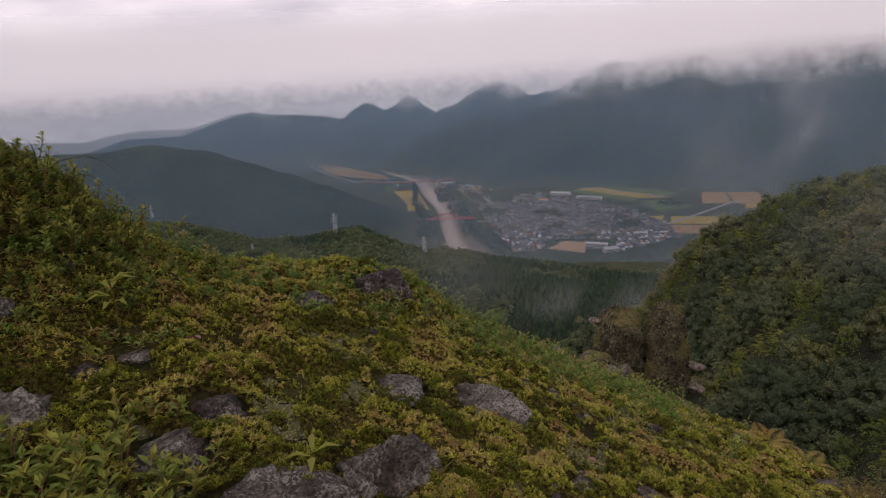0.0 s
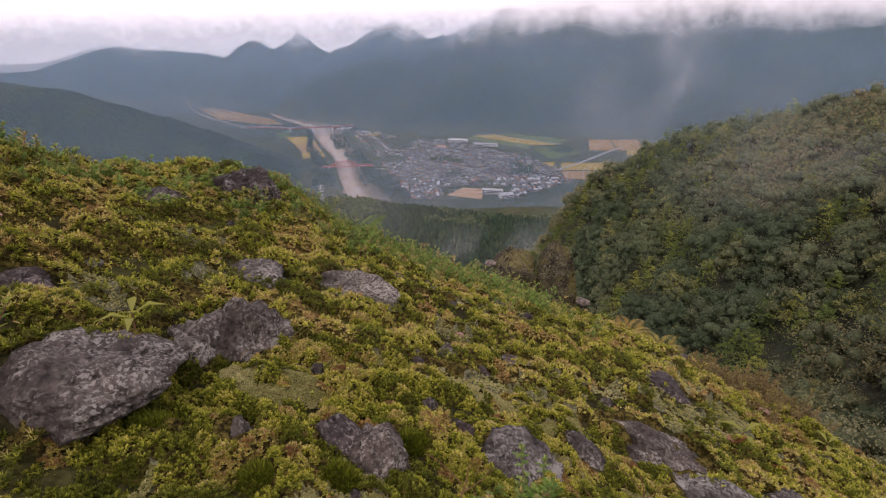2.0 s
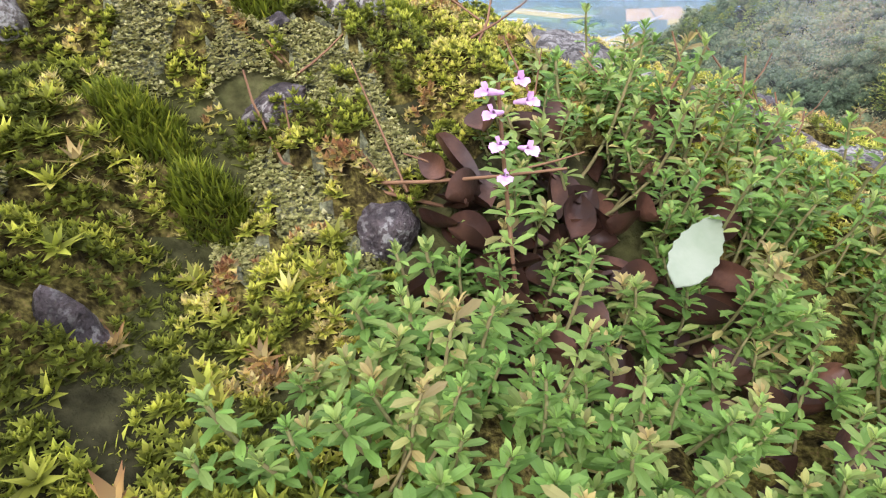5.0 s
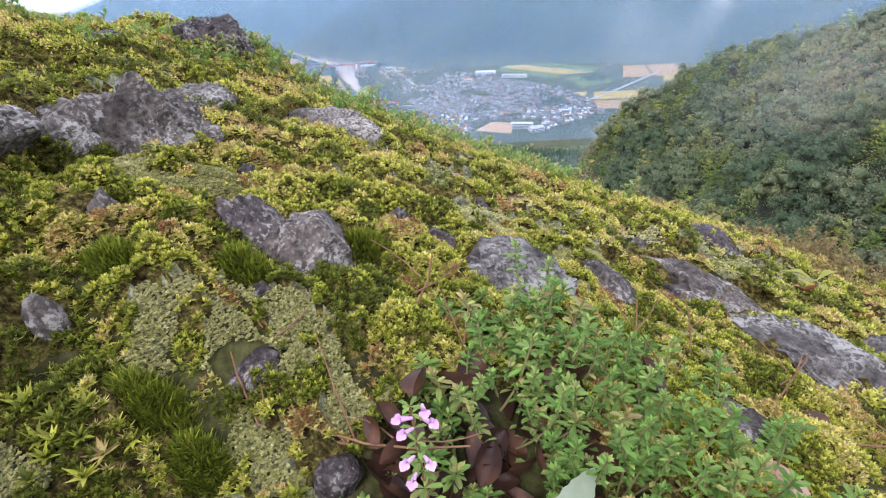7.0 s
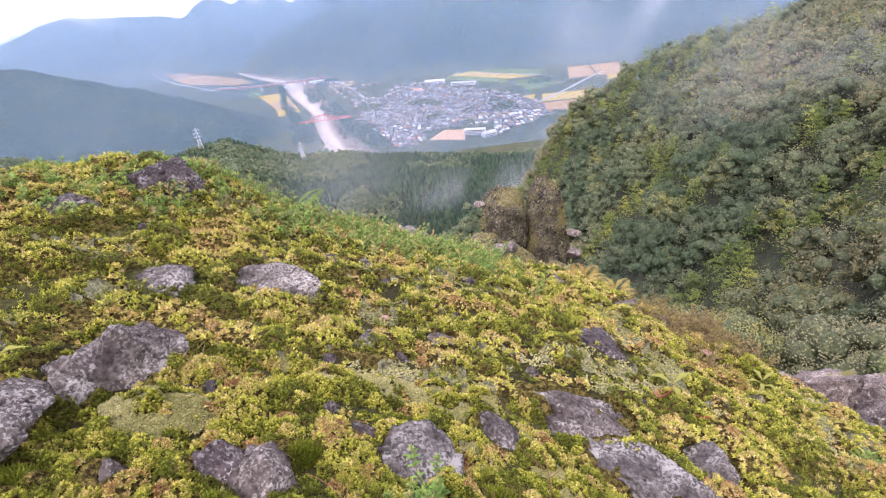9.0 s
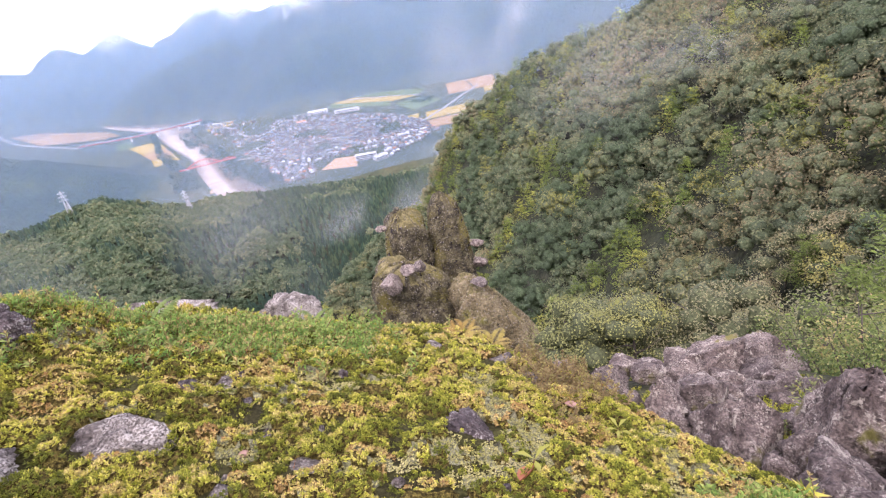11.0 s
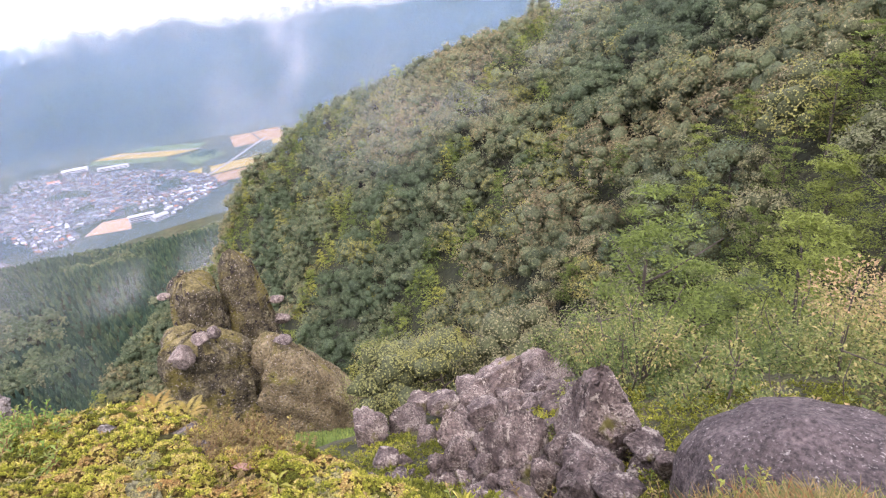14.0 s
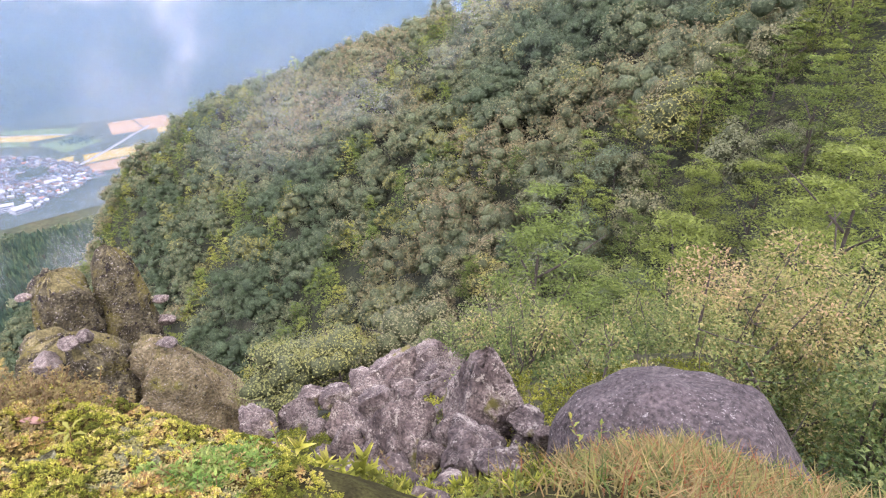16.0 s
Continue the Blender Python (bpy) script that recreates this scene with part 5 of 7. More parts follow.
pile_stone(3.393, 1.938, -2.950, 0.74, 0.58, 0.589, -51, -1, 0.8)
pile_stone(4.843, 5.022, -5.468, 1.269, 1.016, 0.757, -39, -1)
pile_stone(5.664, 5.125, -5.663, 1.254, 1.003, 0.525, -43, -1)
pile_stone(5.157, 4.429, -5.284, 0.709, 0.567, 0.613, -44, -1)
pile_stone(3.620, 5.459, -5.213, 0.467, 0.374, 0.250, -28, -1)
pile_stone(3.823, 5.129, -5.126, 0.483, 0.386, 0.234, -31, -1)
pile_stone(4.423, 3.395, -4.438, 0.339, 0.271, 0.150, -46, -1)
pile_stone(2.850, 2.376, -3.310, 0.613, 0.490, 0.627, -40, -1)
pile_stone(2.910, 3.463, -3.948, 0.421, 0.337, 0.445, -32, -1)
pile_stone(3.457, 3.565, -4.111, 0.586, 0.469, 0.370, -37, -1)
pile_stone(2.481, 2.457, -3.327, 0.235, 0.188, 0.381, -35, -1)
pile_stone(2.490, 2.768, -3.489, 0.305, 0.244, 0.352, -32, -1)
pile_stone(2.416, 3.014, -3.738, 0.257, 0.206, 0.320, -29, -1)
pile_stone(3.066, 2.027, -3.132, 0.338, 0.270, 0.198, -47, -1)
pile_stone(2.692, 1.509, -2.763, 0.527, 0.421, 0.391, -49, -1)
pile_stone(2.623, 1.191, -2.587, 0.306, 0.244, 0.107, -53, -1)
pile_stone(3.320, 1.439, -2.869, 0.317, 0.254, 0.111, -57, -1)
pile_stone(3.138, 1.180, -2.737, 0.189, 0.151, 0.196, -59, -1)
pile_stone(2.082, 1.465, -2.634, 0.357, 0.286, 0.125, -40, -1)
pile_stone(2.254, 1.221, -2.551, 0.255, 0.204, 0.089, -48, -1)
pile_stone(2.279, 0.975, -2.406, 0.241, 0.193, 0.084, -53, -1)
pile_stone(2.088, 2.040, -3.027, 0.257, 0.206, 0.108, -33, -1)
pile_stone(2.637, 5.243, -4.994, 0.518, 0.415, 0.378, -21, -1)
pile_stone(2.273, 3.963, -4.216, 0.299, 0.239, 0.105, -22, -1)
pile_stone(2.312, 2.079, -3.154, 0.211, 0.169, 0.357, -36, -1)
pile_stone(3.143, 5.153, -5.165, 0.514, 0.411, 0.485, -26, -1)
pile_stone(2.955, 4.229, -4.676, 0.376, 0.301, 0.361, -28, -1)
pile_stone(2.378, 1.993, -3.046, 0.188, 0.150, 0.258, -38, -1)
pile_stone(2.577, 1.789, -2.933, 0.230, 0.184, 0.229, -44, -1)
pile_stone(4.380, 5.215, -5.302, 0.552, 0.441, 0.277, -35, -1)


def outcrop_fill():
    """The rubble between the larger rocks of the outcrop, one by one."""
    g = random.Random(5)
    for _ in range(130):
        t = g.uniform(0, 1)
        x = 1.9 + 3.2 * t + g.uniform(-0.6, 0.6)
        y = 1.2 + 4.3 * t**1.1 + g.uniform(-0.7, 0.9) - 0.1 * x
        z = float(near_ground(np.array([x]), np.array([y]))[0])
        s = g.uniform(0.1, 0.27) * (0.8 + 0.9 * t)
        pile_stone(x, y, z + s * 0.1, s, s * g.uniform(0.7, 1.1), s * g.uniform(0.6, 1.0), g.uniform(0, 360), g.uniform(-20, 20))


outcrop_fill()
fg = random.Random(8)
for n_fill in range(56):
    x, y = (fg.uniform(1.6, 2.8), fg.uniform(0.85, 3.0)) if n_fill < 28 else (fg.uniform(1.0, 2.5), fg.uniform(1.5, 3.8))
    s = fg.uniform(0.07, 0.2)
    pile_stone(x, y, float(near_ground(np.array([x]), np.array([y]))[0]) + s * 0.15, s, s * fg.uniform(0.7, 1.1), s * fg.uniform(0.6, 1.0), fg.uniform(0, 360), fg.uniform(-20, 20))


for _ in range(26):
    x, y = fg.uniform(1.05, 1.75), fg.uniform(0.25, 1.25)
    s = fg.uniform(0.05, 0.16)
    pile_stone(x, y, float(near_ground(np.array([x]), np.array([y]))[0]) + s * 0.12, s, s * fg.uniform(0.7, 1.1), s * fg.uniform(0.6, 1.0), fg.uniform(0, 360), fg.uniform(-20, 20))


def boulder():
    """The big smooth boulder: a dome with a long right flank and a seam across it."""
    v, f = ICO[5]
    v = v.copy()
    u = v.copy()
    v[:, 0] = np.sign(v[:, 0]) * np.abs(v[:, 0]) ** 0.85
    v[:, 2] = np.sign(v[:, 2]) * np.abs(v[:, 2]) ** 0.72
    v[:, 2] += 0.16 * np.clip(u[:, 0] + 1, 0, 1.15) * (v[:, 2] > 0) * v[:, 2] - 0.1
    v[:, 2] -= np.clip(u[:, 0] - 0.1, 0, 1) ** 1.1 * 0.85 * np.clip(v[:, 2] + 0.5, 0, 2)
    v *= (1 + 0.07 * grain(u[:, 0] * 2 + u[:, 2], u[:, 1] * 2, 0.9, 77, 3) + 0.012 * grain(u[:, 0] * 9, u[:, 1] * 9 + u[:, 2] * 7, 0.8, 78, 3))[:, None]
    seam = np.abs(u[:, 0] + 0.12 - 0.25 * u[:, 2] + 0.05 * np.sin(u[:, 2] * 9))
    v *= (1 - 0.05 * np.exp(-((seam / 0.035) ** 2)))[:, None]
    ob = new("boulder", mesh_of("boulder", v * (0.86, 0.62, 0.66), f, M_BOULDER))
    ob.matrix_world = pose(3.13, 0.13, -2.4, 0, 4, -74)
    STONES.append((3.08, 0.26, 0.8, 0.6, radians(-76)))
    tagged(ob, "big smooth purple-grey boulder with a seam and pale lichen spots", "boulder")


boulder()


def pinnacle(x, y, z, w, d, h, turn, taper, seed, label, skew=0.0, square=0.7, fall=0.0, cobbles=1100, material=None):
    """A weathered stack of conglomerate with ledges, clefts and a rounded top, its cobbles standing proud."""
    na, nz = 96, 80
    a, t = np.meshgrid(np.linspace(0, math.tau, na, endpoint=False), np.linspace(0, 1, nz), indexing="ij")
    r = (1 - taper * t) * (1 - np.clip((t - 0.88) / 0.12, 0, 1) ** 2.4) ** 0.5
    cx, cy = np.cos(a), np.sin(a)
    px_, py_ = np.sign(cx) * np.abs(cx) ** square, np.sign(cy) * np.abs(cy) ** square
    k = 1 + 0.22 * grain(px_ * 1.3 + 3 * seed, t * h / w * 1.6 + py_ * 1.3, 0.7, seed, 4) + 0.12 * grain(px_ * 6 + seed, t * h / w * 7 + py_ * 6, 0.8, seed + 3, 3) + 0.035 * np.sin(t * h * 1.9 + 2.5 * np.sin(a + seed))
    k = k - 0.1 * np.exp(-((np.sin(a * 2.5 + seed) / 0.16) ** 2))
    zz = h * t + 0.03 * h * grain(px_ * 2, py_ * 2 + seed, 0.8, seed + 5, 3) * t
    zz = zz - fall * t * np.clip((px_ * r + 0.55) / 1.5, 0, 1) ** 1.1
    v = np.stack([px_ * r * k * w / 2 + skew * w * t, py_ * r * k * d / 2, zz], -1).reshape(-1, 3)
    i, j = np.meshgrid(np.arange(na), np.arange(nz - 1), indexing="ij")
    i2 = (i + 1) % na
    f = np.stack([i * nz + j, i2 * nz + j, i2 * nz + j + 1, i * nz + j + 1], -1).reshape(-1, 4)
    ob = new("rock_pinnacle")
    ob.matrix_world = pose(x, y, z, 0, 0, turn)
    e1, e2 = v[f[:, 1]] - v[f[:, 0]], v[f[:, 2]] - v[f[:, 0]]
    nrm = np.cross(e1, e2)
    flat = np.abs(nrm[:, 2]) / (np.linalg.norm(nrm, axis=1) + 1e-9) + 0.25 * grain(v[f[:, 0], 0], v[f[:, 0], 1] + v[f[:, 0], 2], 1.2, seed + 31, 2)
    part("rock_body", mesh_of("rock_body", v, f, [material or M_CONGLOMERATE, M_MOSS_CAP], (flat > 0.7).astype(int)), ob)
    g = np.random.default_rng(seed)
    bare = np.zeros(len(v), bool)
    bare[f[flat <= 0.7].ravel()] = True
    seen = np.where((v[:, 1] < 0.25 * d) & (v[:, 2] > h * 0.45) & bare)[0]
    base, face = CORE[1]
    bits = []
    for p in v[g.choice(seen, cobbles)]:
        s = g.uniform(0.025, 0.065) * (1 + 2.2 * (g.random() < 0.04))
        bits.append((base * g.uniform(0.6, 1.3, (len(base), 1)) * (s, s, s * 0.75) + p + g.normal(0, 0.06, 3), face))
    part("cobbles", mesh_of("cobbles", *joined(bits), M_COBBLE, smooth=False), ob, "pale weathered cobbles standing out of the rock")["kind"] = "stuff"
    return tagged(ob, label, "rock pinnacle", "rock pinnacles")


M_COBBLE = surface("weathered_cobble", [(0.3, (0.06, 0.051, 0.026)), (0.5, (0.13, 0.118, 0.065)), (0.7, (0.3, 0.28, 0.185))], 2.5, fine=(12, 0.4), bump=0.5, bump_scale=20, dist=0.03, vary=0.5)
pinnacle(5.4, 43.8, -41, 4.4, 4.6, 23.0, -7, 0.16, 11, "brown mossy pinnacle of pebbly rock with a rounded top")
pinnacle(9.3, 43.6, -43, 6.0, 5.0, 25.6, -11, 0.5, 23, "taller brown pinnacle of pebbly rock tapering upwards", -0.01)
pinnacle(4.55, 40.2, -44, 6.6, 4.4, 23.4, -9, 0.05, 37, "broad lower buttress of pebbly rock below the pinnacles", 0.0, 0.7, 1.6)
pinnacle(11.3, 37.4, -45, 9.2, 4.4, 22.6, -18, 0.1, 41, "sloping shoulder of pebbly rock covered with dry moss", 0.0, 0.8, 9.0, 1500, M_TURFY)
for x, y, z, w, h in ((3.35, 43.0, -18.9, 1.0, 0.55), (11.6, 43.0, -22.7, 1.7, 0.7), (11.5, 42.8, -24.7, 1.7, 0.9), (2.75, 37.7, -21.5, 2.0, 1.9), (5.3, 37.7, -20.6, 1.2, 1.0), (9.5, 36.2, -22.7, 1.5, 0.8), (4.2, 38.0, -20.8, 1.6, 0.9)):
    v, f = rough_rock(int(700 + x * 10), 4)
    ob = new("rock", mesh_of("rock", v * (w / 2, w / 2, h / 2), f, M_OUTCROP))
    ob.matrix_world = pose(x, y, z, 0, 8, 20)
    tagged(ob, "purple-grey stone jutting from the pinnacle", "rock")


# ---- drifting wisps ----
# thin sheets facing the viewpoint, set by bearing and elevation to fit the camera's view
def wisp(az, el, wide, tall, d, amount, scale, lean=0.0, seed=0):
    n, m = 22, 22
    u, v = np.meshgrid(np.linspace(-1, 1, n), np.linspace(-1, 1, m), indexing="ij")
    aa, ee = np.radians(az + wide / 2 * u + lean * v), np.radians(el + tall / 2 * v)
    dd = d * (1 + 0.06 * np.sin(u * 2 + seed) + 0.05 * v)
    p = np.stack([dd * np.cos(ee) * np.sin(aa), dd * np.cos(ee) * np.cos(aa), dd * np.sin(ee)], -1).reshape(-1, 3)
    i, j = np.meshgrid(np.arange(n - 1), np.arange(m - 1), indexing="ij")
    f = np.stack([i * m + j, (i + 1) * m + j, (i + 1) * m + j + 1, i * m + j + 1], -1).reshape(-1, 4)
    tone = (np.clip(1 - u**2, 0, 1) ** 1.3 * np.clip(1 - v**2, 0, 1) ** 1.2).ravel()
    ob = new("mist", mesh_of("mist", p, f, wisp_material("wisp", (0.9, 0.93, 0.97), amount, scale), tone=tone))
    tagged(ob, "torn thin sheet of white mist before the slopes", "mist", kind="stuff")


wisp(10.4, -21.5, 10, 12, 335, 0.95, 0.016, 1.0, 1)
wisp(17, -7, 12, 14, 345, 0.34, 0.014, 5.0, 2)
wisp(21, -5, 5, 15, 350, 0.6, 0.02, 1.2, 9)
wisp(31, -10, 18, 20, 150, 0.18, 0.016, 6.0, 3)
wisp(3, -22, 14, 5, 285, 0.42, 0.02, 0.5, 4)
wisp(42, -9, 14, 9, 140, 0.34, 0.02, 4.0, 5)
# wide faint sheets standing in for aerial haze over the spur and hill
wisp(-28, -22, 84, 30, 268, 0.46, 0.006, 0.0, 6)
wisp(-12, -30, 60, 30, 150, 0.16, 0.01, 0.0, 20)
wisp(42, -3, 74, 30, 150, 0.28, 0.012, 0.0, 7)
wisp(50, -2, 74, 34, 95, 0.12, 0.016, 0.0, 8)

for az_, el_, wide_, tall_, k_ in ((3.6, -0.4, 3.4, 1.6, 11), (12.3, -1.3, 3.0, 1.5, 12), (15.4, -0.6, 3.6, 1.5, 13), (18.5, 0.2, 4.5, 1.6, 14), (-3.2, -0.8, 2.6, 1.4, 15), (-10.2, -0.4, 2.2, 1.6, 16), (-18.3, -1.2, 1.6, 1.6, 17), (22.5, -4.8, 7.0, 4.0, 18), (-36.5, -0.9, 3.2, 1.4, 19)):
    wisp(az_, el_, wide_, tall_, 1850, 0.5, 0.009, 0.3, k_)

# ---- moss, lichen and herbs ----
M_MOSS = foliage("star_moss", [(0.0, (0.1, 0.115, 0.018)), (0.2, (0.25, 0.28, 0.036)), (0.42, (0.475, 0.475, 0.075)), (0.58, (0.59, 0.54, 0.135)), (0.74, (0.61, 0.52, 0.24)), (0.9, (0.42, 0.27, 0.11)), (1.0, (0.24, 0.11, 0.055))], 0.55, glow=0.5)
M_LICHEN = foliage("pale_lichen", [(0.0, (0.2, 0.2, 0.065)), (0.5, (0.36, 0.34, 0.135)), (1.0, (0.48, 0.44, 0.24))], 0.3, rough=0.9, spec=0.1, glow=0.2)
mg = np.random.default_rng(21)


def clear_of_stones(x, y, room=0.66):
    ok = np.ones(len(x), bool)
    reach = float(np.max(x)) + 0.3
    for sx_, sy_, a, b, turn in STONES:
        if sx_ > reach:
            continue
        c, s = math.cos(turn), math.sin(turn)
        u, v = (x - sx_) * c + (y - sy_) * s, -(x - sx_) * s + (y - sy_) * c
        ok &= (u / a) ** 2 + (v / b) ** 2 > room
    return ok


def tufts(x, y, z, size, blades, low, high, width, tone, root=0.3):
    """Rosettes of narrow blades, one triangle a blade, darker at the root than at the tip."""
    n = len(x)
    a = math.tau * (np.arange(blades)[None] / blades + mg.uniform(0, 1, (n, 1))) + mg.normal(0, 0.25, (n, blades))
    e = np.radians(mg.uniform(low, high, (n, blades)))
    ln = np.asarray(size)[:, None] * mg.uniform(0.7, 1.15, (n, blades))
    base = np.stack([x, y, z], -1)[:, None, :]
    out = np.stack([np.cos(a) * np.cos(e), np.sin(a) * np.cos(e), np.sin(e)], -1)
    side = np.stack([-np.sin(a), np.cos(a), 0 * a], -1) * (ln * width)[..., None]
    foot = base + out * (ln * 0.12)[..., None]
    tip = base + out * ln[..., None]
    v = np.stack([foot - side, foot + side, tip], 2).reshape(-1, 3)
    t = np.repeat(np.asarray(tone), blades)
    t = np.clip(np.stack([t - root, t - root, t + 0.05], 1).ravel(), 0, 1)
    return v, np.arange(len(v)).reshape(-1, 3), t


def cushions(x, y, size, seed):
    """Distance to the middle of the nearest cushion, in cushion widths, and two random numbers of it."""
    u, v = x / size, y / size
    iu, iv = np.floor(u), np.floor(v)
    best, r1, r2 = np.full(np.shape(x), 9.0), np.zeros(np.shape(x)), np.zeros(np.shape(x))
    for du in (-1, 0, 1):
        for dv in (-1, 0, 1):
            ku, kv = iu + du, iv + dv
            d = np.hypot(ku + lattice(ku, kv, seed) - u, kv + lattice(ku, kv, seed + 1) - v)
            near = d < best
            best = np.where(near, d, best)
            r1, r2 = np.where(near, lattice(ku, kv, seed + 2), r1), np.where(near, lattice(ku, kv, seed + 3), r2)
    return best, r1, r2


def cover(x0, x1, y0, y1, spacing):
    n = int((x1 - x0) * (y1 - y0) / spacing**2)
    return mg.uniform(x0, x1, n), mg.uniform(y0, y1, n)


# crusts of lichen: place, half sizes, turn
CRUSTS = [(-0.112, 0.06, 0.034, 0.02, -10), (-0.058, 0.052, 0.028, 0.022, 0), (-0.072, 0.014, 0.026, 0.03, 20), (-0.157, 0.186, 0.026, 0.03, 10), (-0.165, -0.018, 0.02, 0.016, 0), (-0.073, 0.09, 0.03, 0.013, -12), (-0.19, 0.2, 0.03, 0.03, 0), (0.152, -0.023, 0.02, 0.02, 0), (-0.08, 0.118, 0.02, 0.016, 0), (0.1, 0.2, 0.03, 0.02, 10)]
# cushions of hair moss
HAIRY = [(-0.122, 0.027, 0.018, 0.012), (-0.1, 0.104, 0.014, 0.01), (-0.157, 0.088, 0.016, 0.012), (-0.1, 0.016, 0.014, 0.01), (0.125, 0.155, 0.022, 0.014), (-0.05, 0.17, 0.02, 0.012), (-0.24, 0.11, 0.022, 0.016)]


def crusted(x, y):
    k = np.full(np.shape(x), 9.0)
    for cx, cy, a, b, turn in CRUSTS:
        c, s = math.cos(radians(turn)), math.sin(radians(turn))
        k = np.minimum(k, np.hypot(((x - cx) * c + (y - cy) * s) / a, (-(x - cx) * s + (y - cy) * c) / b))
    far = (grain(x, y, 0.1, 71, 3) > 0.3) & (np.hypot(x, y - 0.05) > 0.22)
    return ((k + 0.6 * grain(x, y, 0.018, 76, 2) < 1.0) | far) & (grain(x, y, 0.014, 80, 2) < 0.08)


def hairy(x, y):
    k = np.full(np.shape(x), 9.0)
    for cx, cy, a, b in HAIRY:
        k = np.minimum(k, np.hypot((x - cx) / a, (y - cy) / b) + 0.2 * grain(x, y, 0.012, 78, 2))
    return k


def in_bed(x, y):
    return np.array([inside(p, q, HOLLOW) for p, q in zip(x, y)]) if len(x) else np.zeros(0, bool)


def moss_lift(x, y, k):
    d1, _, _ = cushions(x, y, 0.046 * k, 61)
    d2, _, _ = cushions(x, y, 0.015 * k, 65)
    lift = k * (0.013 * np.clip(1 - (d1 / 0.62) ** 2, -0.3, 1) + 0.0055 * np.clip(1 - (d2 / 0.62) ** 2, -0.4, 1))
    lift = np.where(crusted(x, y), 0.0025 + 0.25 * lift, lift)
    h = hairy(x, y)
    return np.where(h < 1, np.maximum(lift, 0.012 * (1 - h * h)), lift)


HOLLOW = [(-0.034, 0.03), (-0.01, 0.055), (0.02, 0.075), (0.075, 0.07), (0.086, 0.03), (0.06, -0.01), (0.0, -0.03), (-0.024, -0.02), (-0.026, 0.008)]
FINE = (-0.29, 0.27, -0.13, 0.31)
zones = [(*FINE, 0.0025, 0.0031, None, 1.0), (-0.9, 0.8, -0.35, 0.74, 0.0043, 0.0047, FINE, 1.4), (-0.95, 0.75, 0.74, 1.25, 0.0064, 0.0066, None, 1.4), (-1.0, 0.6, 1.25, 2.4, 0.018, 0.018, None, 2.0), (-2.4, 1.7, -2.4, 3.0, 0.042, 0.032, (-0.93, 0.88, -0.38, 2.35), 4.0)]
moss_bits, lichen_bits = [], []
for x0, x1, y0, y1, gap, size, hole, k in zones:
    x, y = cover(x0, x1, y0, y1, gap)
    ok = clear_of_stones(x, y)
    if hole:
        ok &= ~((x > hole[0]) & (x < hole[1]) & (y > hole[2]) & (y < hole[3]))
    ok &= (x < 0.95 - 0.4 * y) & (x > -0.8 - 0.5 * np.maximum(0, 0.6 - y))
    if k == 4.0:
        ok = clear_of_stones(x, y) & ~((x > hole[0]) & (x < hole[1] - 0.35 * np.maximum(y, 0)) & (y > hole[2]) & (y < hole[3])) & (np.hypot((x + 0.25) / 1.5, (y - 0.1) / 2.0) + 0.35 * grain(x, y, 0.6, 87, 3) < 1) & ~((x > 0.2) & (y > -0.5)) & ~((x > -0.6) & (y > 1.0))
    x, y = x[ok], y[ok]
    z = near_ground(x, y)
    d1, r1, r2 = cushions(x, y, 0.046 * k, 61)
    d2, q1, q2 = cushions(x, y, 0.015 * k, 65)
    lich, lift, tint = crusted(x, y), moss_lift(x, y, k), grain(x, y, 0.2, 72, 3)
    gone = (d1 + 0.22 * grain(x, y, 0.03 * k, 73, 2) > 1.02) | (grain(x, y, 0.05 * k, 79, 2) > (0.6 if k == 1.0 else 0.54)) | ((d2 > (0.8 if k == 1.0 else 0.72)) & (grain(x, y, 0.09 * k, 85, 2) > -0.1))
    # shade of the overhung hollow, put into the moss tone by place
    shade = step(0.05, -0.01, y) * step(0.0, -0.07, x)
    gone &= (shade < 0.3) | (d2 > 0.86)
    keep = ~lich & ~gone & (hairy(x, y) > 1)
    if k == 1.0:
        keep &= ~in_bed(x, y) & ~(np.hypot((x - 0.075) / 0.12, (y + 0.02) / 0.07) < 1)
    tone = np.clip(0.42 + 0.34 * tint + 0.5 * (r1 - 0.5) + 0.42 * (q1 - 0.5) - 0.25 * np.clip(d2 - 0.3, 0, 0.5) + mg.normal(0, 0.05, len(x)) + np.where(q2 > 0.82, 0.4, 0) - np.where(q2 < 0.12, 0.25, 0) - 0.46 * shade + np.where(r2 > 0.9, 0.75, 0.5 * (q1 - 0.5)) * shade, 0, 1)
    if k > 1:
        # tone also drops in the hollows between cushions, imitating shade there
        dry, low = grain(x, y, 0.075, 91, 3), np.clip(d1 - 0.45, 0, 0.5)
        tone = np.clip(tone + 0.02 + mg.normal(0, 0.1, len(x)) + 0.25 * (r1 - 0.5) + 0.15 * step(0.12, 0.3, dry) - 0.14 * step(-0.1, -0.3, dry) - 0.25 * low - 0.13 * step(0.5, 0.95, y), 0, 1)
    star = (r2 < 0.22) & keep & (mg.uniform(0, 1, len(x)) < 0.4)
    soft = keep
    n = soft.sum()
    s = size * mg.uniform(0.7, 1.25, n)
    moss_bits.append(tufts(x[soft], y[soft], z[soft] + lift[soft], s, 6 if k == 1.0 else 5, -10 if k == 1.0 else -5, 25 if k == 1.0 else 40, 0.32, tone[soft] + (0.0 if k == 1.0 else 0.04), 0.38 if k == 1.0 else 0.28))
